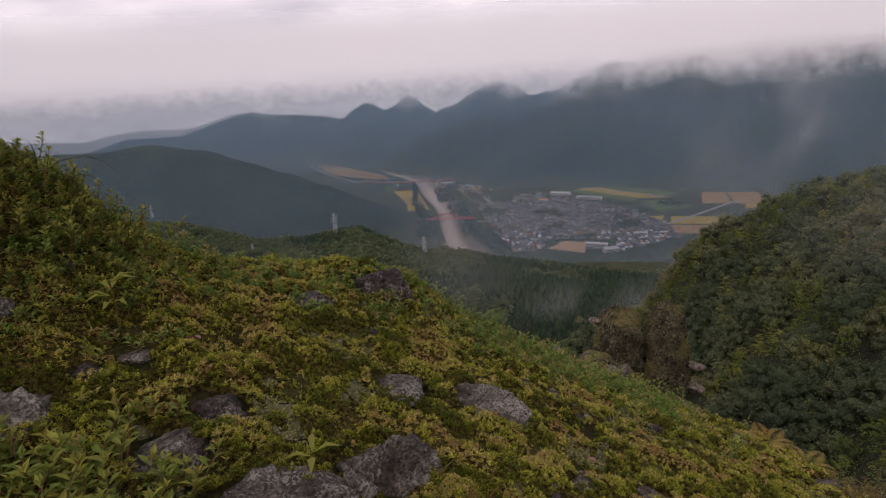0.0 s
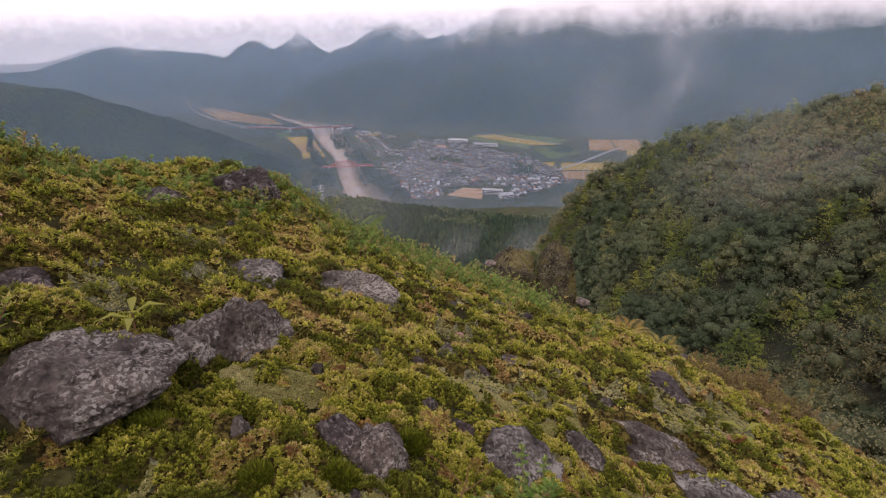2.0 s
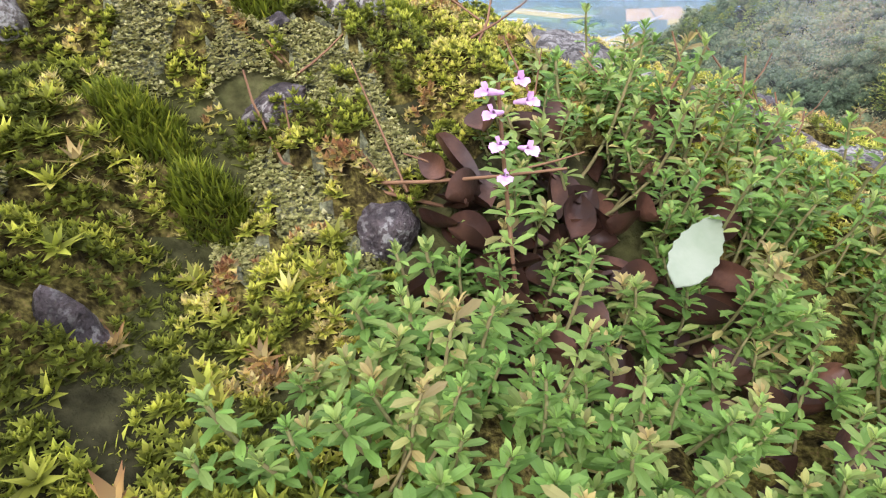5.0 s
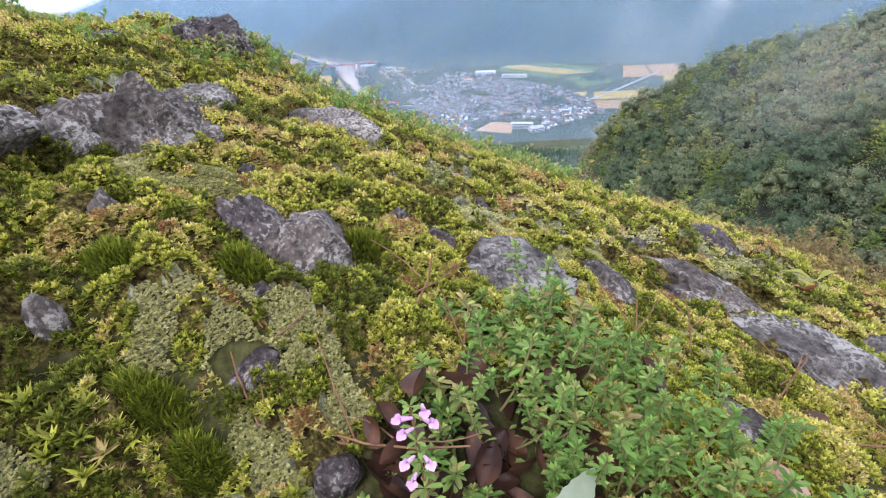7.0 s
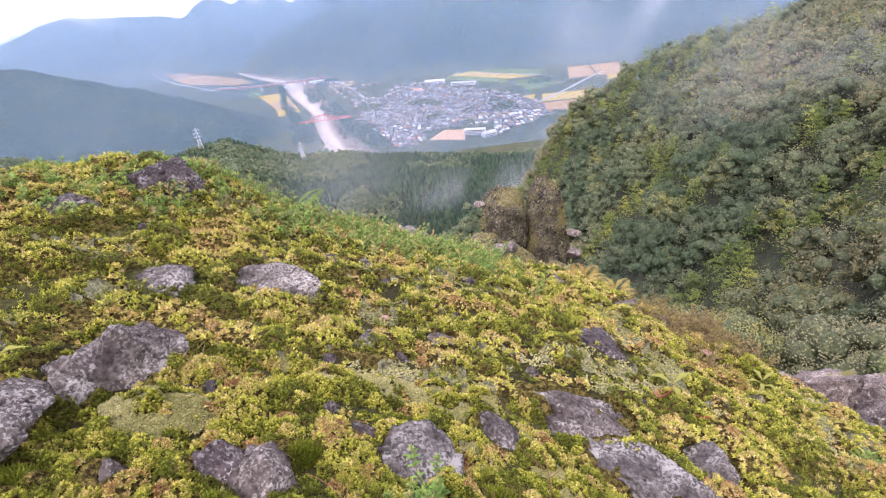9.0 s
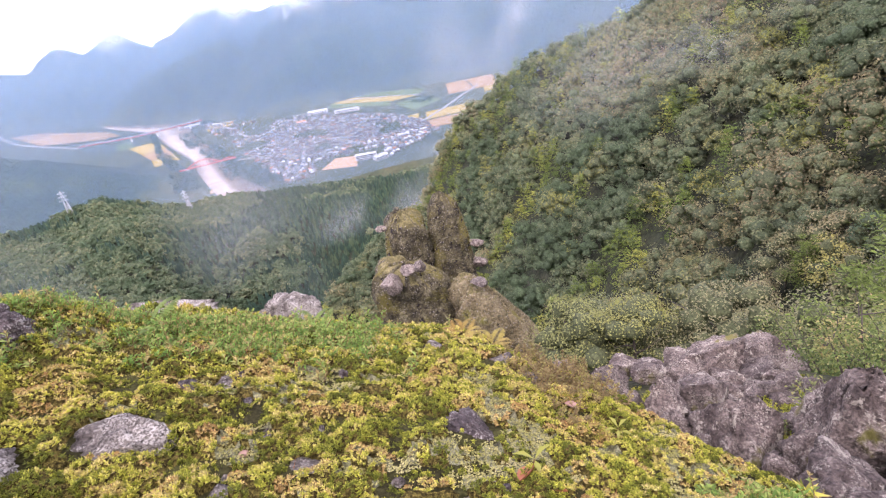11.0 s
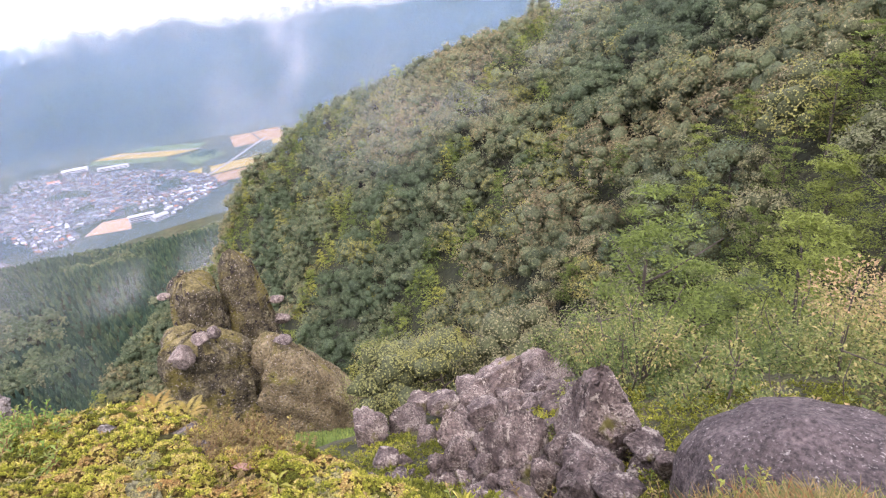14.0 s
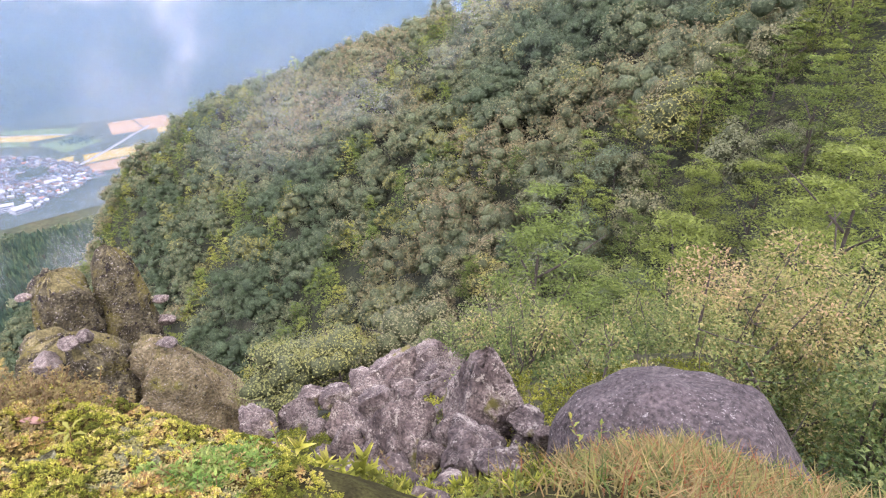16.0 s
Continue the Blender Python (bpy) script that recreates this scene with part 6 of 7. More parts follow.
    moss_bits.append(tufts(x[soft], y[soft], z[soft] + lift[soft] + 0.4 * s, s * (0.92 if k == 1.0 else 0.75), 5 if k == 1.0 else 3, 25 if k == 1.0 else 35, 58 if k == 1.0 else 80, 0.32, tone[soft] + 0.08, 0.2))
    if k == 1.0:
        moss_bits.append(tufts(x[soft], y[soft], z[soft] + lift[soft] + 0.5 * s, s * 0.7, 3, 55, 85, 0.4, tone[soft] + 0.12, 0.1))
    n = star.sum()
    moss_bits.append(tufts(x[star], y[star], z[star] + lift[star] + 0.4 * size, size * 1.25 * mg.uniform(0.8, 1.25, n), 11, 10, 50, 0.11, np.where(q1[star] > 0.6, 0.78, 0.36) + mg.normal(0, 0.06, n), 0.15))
    if k == 1.0:
        rose = keep & (shade > 0.4) & (mg.uniform(0, 1, len(x)) < 0.035)
        n = rose.sum()
        for tilt0, tilt1, up_ in ((0, 28, 0.6), (32, 62, 0.8)):
            moss_bits.append(tufts(x[rose], y[rose], z[rose] + lift[rose] + up_ * size, size * 2.0 * mg.uniform(0.8, 1.3, n), 8, tilt0, tilt1, 0.2, np.clip(np.where(q2[rose] > 0.75, 0.95, 0.36) + mg.normal(0, 0.1, n), 0, 1), 0.12))
    # crumbs of lichen
    x, y = cover(x0, x1, y0, y1, gap * (0.31 if k == 1.0 else 0.6))
    ok = crusted(x, y) & clear_of_stones(x, y, 0.8) & (x < 0.95 - 0.4 * y)
    if hole:
        ok &= ~((x > hole[0]) & (x < hole[1]) & (y > hole[2]) & (y < hole[3]))
    x, y = x[ok], y[ok]
    ok = cushions(x, y, 0.011 * k, 63)[0] + 0.3 * grain(x, y, 0.03, 77, 2) < 1.0
    x, y = x[ok], y[ok]
    n = len(x)
    lichen_bits.append(tufts(x, y, near_ground(x, y) + moss_lift(x, y, k) + mg.uniform(0, 0.0022, n) * k, gap * (0.5 if k == 1.0 else 0.45) * mg.uniform(0.6, 1.35, n), 4 if k == 1.0 else 3, -10, 55, 0.6, np.clip(0.5 + 0.4 * grain(x, y, 0.04, 72, 2) + mg.normal(0, 0.22, n), 0, 1), 0.1))


def gathered(bits):
    at = np.cumsum([0] + [len(v) for v, _, _ in bits])
    return np.concatenate([v for v, _, _ in bits]), np.concatenate([f + k for (_, f, _), k in zip(bits, at)]), np.concatenate([t for _, _, t in bits])


v, f, t = gathered(moss_bits)
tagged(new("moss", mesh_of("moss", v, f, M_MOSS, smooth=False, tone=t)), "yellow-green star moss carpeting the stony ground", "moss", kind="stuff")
v, f, t = gathered(lichen_bits)
tagged(new("lichen", mesh_of("lichen", v, f, M_LICHEN, smooth=False, tone=t)), "pale grey-green lichen in crumbly patches among the moss", "lichen", kind="stuff")


def moss_bed(x0, x1, y0, y1, gap, k, hole=None):
    """The solid body of the cushions under the shoots."""
    gx_, gy_ = np.meshgrid(np.arange(x0, x1, gap), np.arange(y0, y1, gap), indexing="ij")
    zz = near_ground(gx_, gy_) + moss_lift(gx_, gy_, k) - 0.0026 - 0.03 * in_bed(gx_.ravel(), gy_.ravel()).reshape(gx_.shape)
    if hole:
        within = (gx_ > hole[0]) & (gx_ < hole[1]) & (gy_ > hole[2]) & (gy_ < hole[3])
        stony = ~clear_of_stones(gx_.ravel(), gy_.ravel(), 0.9).reshape(gx_.shape)
        zz = np.where(within | stony | (gx_ > 0.92 - 0.4 * gy_), near_ground(gx_, gy_) - 0.02, zz)
    n, m = gx_.shape
    a, b = np.meshgrid(np.arange(n - 1), np.arange(m - 1), indexing="ij")
    f = np.stack([a * m + b, (a + 1) * m + b, (a + 1) * m + b + 1, a * m + b + 1], -1).reshape(-1, 4)
    crust = crusted(gx_[:-1, :-1] + gap / 2, gy_[:-1, :-1] + gap / 2).astype(int).ravel()
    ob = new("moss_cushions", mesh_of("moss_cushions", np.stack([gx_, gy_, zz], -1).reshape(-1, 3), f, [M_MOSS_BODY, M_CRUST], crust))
    tagged(ob, "dark olive body of the moss cushions", "moss", kind="stuff")


M_CRUST = surface("lichen_crust", [(0.3, (0.045, 0.0413, 0.0225)), (0.45, (0.12, 0.12, 0.06)), (0.6, (0.27, 0.27, 0.15)), (0.72, (0.15, 0.15, 0.0525))], 90, fine=(500, 0.6), bump=1.0, bump_scale=400, dist=0.004)
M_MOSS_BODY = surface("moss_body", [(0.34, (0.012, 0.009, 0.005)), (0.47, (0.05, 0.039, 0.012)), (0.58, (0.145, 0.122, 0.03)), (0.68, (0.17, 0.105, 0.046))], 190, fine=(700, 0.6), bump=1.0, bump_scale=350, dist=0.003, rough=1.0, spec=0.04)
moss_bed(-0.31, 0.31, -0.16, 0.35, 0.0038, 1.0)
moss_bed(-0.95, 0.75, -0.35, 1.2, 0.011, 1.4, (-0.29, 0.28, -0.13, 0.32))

# soft dark-green cushions of hair moss
x, y = cover(-0.3, 0.2, -0.1, 0.2, 0.001)
h = hairy(x, y)
pick = (h < 1) & clear_of_stones(x, y)
x, y, h = x[pick], y[pick], h[pick]
v, f, t = tufts(x, y, near_ground(x, y) + 0.012 * (1 - h * h) - 0.002, 0.0072 * mg.uniform(0.6, 1.3, len(x)), 4, 25, 80, 0.1, np.clip(0.55 + mg.normal(0, 0.2, len(x)), 0, 1), 0.4)
M_HAIR = foliage("hair_moss", [(0.0, (0.06, 0.08, 0.01)), (0.6, (0.21, 0.25, 0.02)), (1.0, (0.4, 0.38, 0.04))], 0.4)
tagged(new("hair_moss", mesh_of("hair_moss", v, f, M_HAIR, smooth=False, tone=t)), "soft dark green hair moss in cushions", "moss", kind="stuff")

# ---- leafy plants ----
M_THYME = foliage("thyme_leaf", [(0.0, (0.1, 0.2, 0.04)), (0.5, (0.2, 0.325, 0.075)), (0.85, (0.33, 0.385, 0.12)), (1.0, (0.42, 0.33, 0.14))], 0.35, rough=0.45, spec=0.15, glow=0.4)
M_HERB = foliage("herb_leaf", [(0.0, (0.13, 0.2, 0.05)), (0.5, (0.25, 0.31, 0.065)), (1.0, (0.42, 0.38, 0.085))], 0.35, rough=0.5, glow=0.4)
M_STEM = surface("reddish_stem", [(0.3, (0.14, 0.07, 0.035)), (0.7, (0.26, 0.14, 0.07))], 60, bump=0.2)
M_SHOOT = surface("green_shoot", [(0.3, (0.14, 0.154, 0.049)), (0.7, (0.252, 0.196, 0.084))], 60, bump=0.2)
M_PETAL = surface("pink_petal", [(0.3, (0.544, 0.264, 0.496)), (0.7, (0.68, 0.44, 0.64))], 90, rough=0.6, bump=0.1)
M_DEAD = surface("dead_brown_leaf", [(0.3, (0.018, 0.009, 0.006)), (0.5, (0.05, 0.022, 0.013)), (0.7, (0.14, 0.065, 0.04))], 35, rough=0.5, bump=0.5, bump_scale=120, dist=0.002, vary=0.3, per="object")
M_PALE_LEAF = surface("pale_fallen_leaf", [(0.3, (0.174, 0.211, 0.124)), (0.7, (0.26, 0.285, 0.198))], 40, rough=0.5, bump=0.4, bump_scale=150, dist=0.001)
M_RUST = surface("rust_red_leaf", [(0.3, (0.272, 0.08, 0.036)), (0.7, (0.416, 0.176, 0.08))], 40, rough=0.5, bump=0.4, bump_scale=120, dist=0.001)
M_PINK_LEAF = surface("pinkish_dry_leaf", [(0.3, (0.32, 0.176, 0.136)), (0.7, (0.464, 0.304, 0.24))], 40, rough=0.6, bump=0.4, bump_scale=120, dist=0.001)
pg = np.random.default_rng(33)


def blades(base, way, up, length, width, droop=0.12, fold=0.25):
    """Pointed leaves with a folded midrib: five corners and two faces each."""
    n = len(base)
    way = way / np.linalg.norm(way, axis=1, keepdims=True)
    side = np.cross(way, up)
    side /= np.linalg.norm(side, axis=1, keepdims=True) + 1e-9
    nrm = np.cross(side, way)
    ln, wd = np.asarray(length).reshape(-1, 1), np.asarray(width).reshape(-1, 1)
    mid = base + way * ln * 0.55
    tip = base + way * ln - nrm * ln * droop
    rib = mid - nrm * wd * fold * 0.0
    v = np.stack([base, mid - side * wd / 2 + nrm * wd * fold, rib, mid + side * wd / 2 + nrm * wd * fold, tip], 1).reshape(-1, 3)
    k = np.arange(n)[:, None] * 5
    f = np.stack([k + [0, 1, 4, 2], k + [0, 2, 4, 3]], 1).reshape(-1, 4)
    return v, f


def ovals(base, way, up, length, width):
    """Small rounded leaves: eight corners, a shallow groove along the middle."""
    n = len(base)
    way = way / np.linalg.norm(way, axis=1, keepdims=True)
    side = np.cross(way, up)
    side /= np.linalg.norm(side, axis=1, keepdims=True) + 1e-9
    nrm = np.cross(side, way)
    ln, wd = np.asarray(length).reshape(-1, 1), np.asarray(width).reshape(-1, 1)
    c1, c2, tip = base + way * ln * 0.4, base + way * ln * 0.78 - nrm * ln * 0.05, base + way * ln - nrm * ln * 0.14
    e1, e2, lift = side * wd * 0.42, side * wd * 0.46, nrm * wd * 0.16
    v = np.stack([base, c1 - e1 + lift, c1, c1 + e1 + lift, c2 - e2 + lift, c2, c2 + e2 + lift, tip], 1).reshape(-1, 3)
    k = np.arange(n)[:, None] * 8
    f = np.stack([k + q for q in ([0, 1, 2], [0, 2, 3], [1, 4, 5], [1, 5, 2], [2, 5, 6], [2, 6, 3], [4, 7, 5], [5, 7, 6])], 1).reshape(-1, 3)
    return v, f


def herb_parts(stems, height, spread, leaf, width, pairs, oval=False):
    """Leaning stems with crossed pairs of leaves, from the origin: stem mesh and leaf arrays."""
    sticks, bs, ws, us, ls, tn = [], [], [], [], [], []
    for _ in range(stems):
        a = pg.uniform(0, math.tau)
        foot = np.array([pg.normal(0, spread * 0.4), pg.normal(0, spread * 0.4), -0.004])
        lean = pg.uniform(0.2, 1.0)
        h = height * pg.uniform(0.6, 1.15)
        top = foot + np.array([math.cos(a) * lean * h, math.sin(a) * lean * h, h])
        sticks.append(limb(foot, top, leaf * 0.07, leaf * 0.04, 4, 0.05))
        tone = np.clip(pg.normal(0.45, 0.22), 0, 1)
        for p in range(pairs):
            t = 0.25 + 0.75 * (p + 0.5) / pairs
            c = foot + (top - foot) * t
            ang = a + (p % 2) * math.pi / 2 + pg.normal(0, 0.25)
            for s in (0, math.pi):
                d = np.array([math.cos(ang + s), math.sin(ang + s), 0.35 + 0.5 * t + pg.normal(0, 0.15)])
                bs.append(c)
                ws.append(d)
                us.append((pg.normal(0, 0.15), pg.normal(0, 0.15), 1.0))
                ls.append(leaf * (1.1 - 0.45 * abs(t - 0.55)) * pg.uniform(0.8, 1.15))
                tn.append(np.clip(tone + (0.25 if p == pairs - 1 else 0) + pg.normal(0, 0.08) + (0.5 if p == 0 and pg.random() < 0.3 else 0), 0, 1))
        for q in range(3):
            ang = a + q * 2.1
            bs.append(top)
            ws.append(np.array([math.cos(ang) * 0.6, math.sin(ang) * 0.6, 1.0]))
            us.append((0.3 * math.sin(ang), -0.3 * math.cos(ang), 1.0))
            ls.append(leaf * 0.6)
            tn.append(np.clip(tone + 0.3, 0, 1))
    ls = np.array(ls)
    v, f = (ovals if oval else blades)(np.array(bs), np.array(ws), np.array(us), ls, ls * width)
    return joined(sticks), (v, f), np.repeat(tn, 8 if oval else 5)


def thyme_sprig(height, leaf):
    """A creeping shoot that turns up at its tip: stem mesh and leaf mesh, leaves thickest at the tip."""
    a = pg.uniform(0, math.tau)
    run = height * pg.uniform(0.5, 1.4)
    foot = np.array([pg.normal(0, 0.006), pg.normal(0, 0.006), -0.012])
    knee = foot + np.array([math.cos(a) * run, math.sin(a) * run, height * 0.5 + 0.01])
    top = knee + np.array([math.cos(a) * 0.25 * height, math.sin(a) * 0.25 * height, height * pg.uniform(0.5, 1.0)])
    v, f = joined([limb(foot, knee, 0.0008, 0.0006, 5, 0.06), limb(knee, top, 0.0006, 0.0005, 5, 0.04)])
    bs, ws, us, ls, tn = [], [], [], [], []
    tone = np.clip(pg.normal(0.45, 0.2), 0, 1)
    levels = [0.35, 0.5, 0.62, 0.72, 0.8, 0.86, 0.92, 0.97, 1.0]
    for p, t in enumerate(levels):
        c = foot + (knee - foot) * t / 0.5 if t < 0.5 else knee + (top - knee) * (t - 0.5) / 0.5
        ang = a + (p % 2) * math.pi / 2 + pg.normal(0, 0.25)
        rise = 0.15 + 0.25 * t + (1.2 if p > 6 else 0)
        for s in (0, math.pi):
            for q in ((0,) if p < 4 else (-0.35, 0.4)):
                bs.append(c)
                ws.append((math.cos(ang + s + q), math.sin(ang + s + q), rise + pg.normal(0, 0.2)))
                us.append((pg.normal(0, 0.2), pg.normal(0, 0.2), 1.0))
                ls.append(leaf * (0.62 if p > 6 else (1.0 if q <= 0 else 0.66)) * pg.uniform(0.75, 1.15))
                tn.append(np.clip(tone + (0.22 if p > 6 else 0) + pg.normal(0, 0.1) + (0.5 if p < 2 and pg.random() < 0.35 else 0), 0, 1))
    ls = np.array(ls)
    lv_, lf_ = ovals(np.array(bs), np.array(ws), np.array(us), ls, ls * 0.34)
    return mesh_of("stem", v, f, M_SHOOT), mesh_of("leaves", lv_, lf_, M_THYME, smooth=False, tone=np.repeat(tn, 8))


SPRIGS = [thyme_sprig(0.013 + 0.004 * (k % 5), 0.0078) for k in range(24)]


def thyme(x, y, size, turn, first, lift=0.0):
    ob = new("thyme_plant")
    ob.matrix_world = pose(x, y, float(near_ground(np.array([x]), np.array([y]))[0]) + lift, 0, 0, turn) @ Matrix.Diagonal((size, size, size, 1))
    for k in range(6):
        st, lv_ = SPRIGS[(first + k * 5) % 24]
        stem = part("stem", st, ob)
        part("leaves", lv_, stem)
    return tagged(ob, "creeping thyme with small bright green paired leaves", "plant", "thyme among the moss")


BARE = [(-0.034, 0.03), (0.0, 0.036), (0.032, 0.05), (0.058, 0.052), (0.058, 0.0), (0.0, -0.03), (-0.024, -0.02), (-0.026, 0.008)]
THYME_BED = [(-0.055, -0.03), (-0.045, -0.005), (-0.01, 0.03), (0.018, 0.075), (0.03, 0.122), (0.072, 0.13), (0.075, 0.088), (0.135, 0.1), (0.165, 0.06), (0.19, 0.02), (0.17, -0.06), (0.1, -0.1), (-0.05, -0.085)]
tg = random.Random(4)
count = 0
while count < 98:
    x, y = tg.uniform(-0.09, 0.22), tg.uniform(-0.1, 0.17)
    if not inside(x, y, THYME_BED) or (inside(x, y, BARE) and tg.random() > 0.12):
        continue
    count += 1
    thyme(x, y, tg.uniform(0.8, 1.2), tg.uniform(0, 360), tg.randrange(24), 0.003)


def flowering_thyme():
    """The sprig with two whorls of pink two-lipped flowers."""
    ob = new("flowering_thyme")
    ob.matrix_world = pose(0.0, 0.0, 0.0)
    foot, top = np.array((0.004, 0.0, -0.07)), np.array((-0.002, 0.012, 0.014))
    part("stem", mesh_of("stem", *limb(foot, top, 0.0009, 0.0006, 5, 0.04), M_STEM), ob)
    bs, ws, ls = [], [], []
    for lvl in (0.4, 0.52, 0.62, 0.68, 0.74, 0.8, 0.88, 0.96, 1.0):
        c = foot + (top - foot) * lvl
        for q in range(4):
            a = q * math.pi / 2 + lvl * 9
            bs.append(c)
            ws.append((math.cos(a), math.sin(a), 0.3))
            ls.append(0.0085 if lvl < 0.7 else 0.0055)
    ls = np.array(ls)
    v, f = ovals(np.array(bs), np.array(ws), np.tile((0.05, 0.0, 1.0), (len(bs), 1)), ls, ls * 0.36)
    part("leaves", mesh_of("leaves", v, f, M_THYME, smooth=False, tone=np.full(len(v), 0.6)), ob)
    for dx, dy, dz, turn in ((-0.0052, 0.006, 0.0135, 200), (0.004, 0.008, 0.0155, 285), (0.0062, 0.008, 0.0095, 320), (-0.004, 0.004, 0.008, 230), (-0.0026, -0.005, 0.0025, 240), (0.0056, -0.003, 0.0, 300), (-0.001, -0.006, -0.0065, 262)):
        c = np.array((dx, dy, dz))
        d = np.array((math.cos(radians(turn)), math.sin(radians(turn)), 0.25))
        lobes = [(d * 1.0 + (0, 0, -0.35), 0.0038), (d + (-d[1] * 0.9, d[0] * 0.9, -0.25), 0.003), (d + (d[1] * 0.9, -d[0] * 0.9, -0.25), 0.003), (d * 0.5 + (0, 0, 0.9), 0.0032)]
        v, f = ovals(np.array([c for _ in lobes]), np.array([w for w, _ in lobes]), np.tile((0.1, -0.5, 1.0), (4, 1)), np.array([l_ for _, l_ in lobes]), np.array([l_ for _, l_ in lobes]) * 0.8)
        back = limb(c - d * 0.0048, c, 0.0006, 0.0012, 6)
        part("flower", mesh_of("flower", *joined([(v, f), (back[0], np.concatenate([back[1][:, :3], back[1][:, (0, 2, 3)]]))]), M_PETAL), ob)
    tagged(ob, "thyme sprig with two whorls of pink flowers", "flower")


flowering_thyme()


def fallen_leaf(x, y, z, length, width, turn, tip, roll, material, label, curl=0.3, toothed=False):
    """A fallen leaf: a curled blade with a raised midrib and an uneven edge."""
    n, m = 15, 5
    v = []
    for i in range(n):
        t = i / (n - 1)
        w = width * 0.5 * (math.sin(math.pi * t**0.8) ** 0.75 if 0 < t < 1 else 0.02)
        if toothed and i % 2:
            w *= 0.9
        for j in range(m):
            s = (j / (m - 1) - 0.5) * 2
            v.append((w * s, length * (t - 0.5), curl * w * s * s - 0.12 * length * curl * math.sin(t * 3) - 0.0006 * (j == 2)))
    f = [(i * m + j, i * m + j + 1, (i + 1) * m + j + 1, (i + 1) * m + j) for i in range(n - 1) for j in range(m - 1)]
    v, f = np.array(v), np.array(f)
    v2 = v - (0, 0, 0.0005)
    ob = new("fallen_leaf", mesh_of("fallen_leaf", np.concatenate([v, v2]), np.concatenate([f, f[:, ::-1] + len(v)]), material))
    ob.matrix_world = pose(x, y, z, tip, roll, turn)
    return tagged(ob, label, "leaf", "fallen leaves")


fallen_leaf(0.0635, 0.012, -0.045, 0.043, 0.0155, -34, 6, 14, M_PALE_LEAF, "large pale green fallen leaf with a toothed edge", 0.15, True)
lg = random.Random(9)
count = 0
while count < 110:
    x, y = lg.uniform(-0.045, 0.12), lg.uniform(-0.04, 0.085)
    if not inside(x, y, HOLLOW) and (lg.random() > 0.15 or x < 0.03):
        continue
    count += 1
    z = float(near_ground(np.array([x]), np.array([y]))[0])
    fallen_leaf(x, y, z + lg.uniform(0.002, 0.026), lg.uniform(0.016, 0.03), lg.uniform(0.009, 0.018), lg.uniform(0, 360), lg.uniform(-45, 45), lg.uniform(-50, 50), M_DEAD, "dark brown curled dead leaf under the thyme", lg.uniform(0.3, 1.2))
for x, y, dz, ln, wd, turn, tip, roll, m, label in (
    (0.173, 0.045, 0.012, 0.034, 0.026, 20, 40, 10, M_PINK_LEAF, "pinkish brown dry leaf standing on edge in the thyme"),
    (0.37, 0.362, 0.022, 0.05, 0.024, 150, 30, 20, M_RUST, "rust-red leaf hanging under the seedling"),
    (0.4, 0.332, 0.01, 0.045, 0.016, 205, 25, -20, M_RUST, "rust-red leaf lying on the moss"),
    (-0.335, 0.452, 0.006, 0.026, 0.018, 60, 10, 30, M_PINK_LEAF, "curled pinkish dry leaf on the moss"),
    (-0.54, 0.36, 0.008, 0.03, 0.018, 100, 5, 20, M_PINK_LEAF, "curled pale brown leaf on the moss"),
    (0.537, 0.555, 0.012, 0.03, 0.022, 70, 30, 10, M_PINK_LEAF, "pink-brown curled leaf on the moss"),
    (0.555, 0.548, 0.01, 0.022, 0.018, 130, 40, -10, M_PINK_LEAF, "small pink-brown curled leaf on the moss"),
    (-0.02, 0.826, 0.006, 0.03, 0.02, 80, 5, 5, M_PINK_LEAF, "tan dry leaf lying on the moss"),
    (0.235, 0.118, 0.006, 0.016, 0.014, 40, 10, 10, M_DEAD, "small round dark brown leaf on the stone"),
    (-0.021, -0.02, 0.02, 0.034, 0.009, 8, -40, 0, M_ROCK_DARK, "narrow grey leaf in the hollow under the thyme")):
    fallen_leaf(x, y, float(near_ground(np.array([x]), np.array([y]))[0]) + dz, ln, wd, turn, tip, roll, m, label, 0.6)


def pebble(x, y, r, material, label):
    v, f = rough_rock(int(900 + x * 1000), 3, 3, 0.08, 0.03)
    ob = new("pebble", mesh_of("pebble", v * (r, r * 0.9, r * 0.75), f, material))
    ob.matrix_world = pose(x, y, float(near_ground(np.array([x]), np.array([y]))[0]) + r * 0.5, 0, 0, 30)
    tagged(ob, label, "pebble")


pebble(-0.002, 0.47, 0.0075, M_PINK_LEAF, "small round tan pebble on the moss")


def seedling(x, y, h, leaves, size, label):
    z = float(near_ground(np.array([x]), np.array([y]))[0])
    ob = new("seedling")
    ob.matrix_world = pose(x, y, z)
    part("stem", mesh_of("stem", *limb((0, 0, -0.005), (0.004, 0, h), 0.0012, 0.0008, 5, 0.06), M_STEM), ob)
    for k in range(leaves):
        a = k * math.tau / leaves + 0.4
        v, f = blades(np.array([(0.004, 0, h * (1 - 0.15 * (k // 2)))]), np.array([(math.cos(a), math.sin(a), 0.35)]), np.array([(0.0, 0.1, 1.0)]), [size], [size * 0.27], 0.25, 0.3)
        part("leaf", mesh_of("leaf", v, f, M_HERB, tone=np.full(5, 0.75)), ob)
    tagged(ob, label, "seedling")


seedling(0.39, 0.386, 0.02, 3, 0.034, "young seedling with long pale green leaves in the moss")
seedling(0.568, 0.452, 0.03, 5, 0.026, "young sapling with yellow-green leaves at the moss edge")
seedling(-0.3, 0.2, 0.03, 4, 0.03, "small bright green seedling beside a stone")
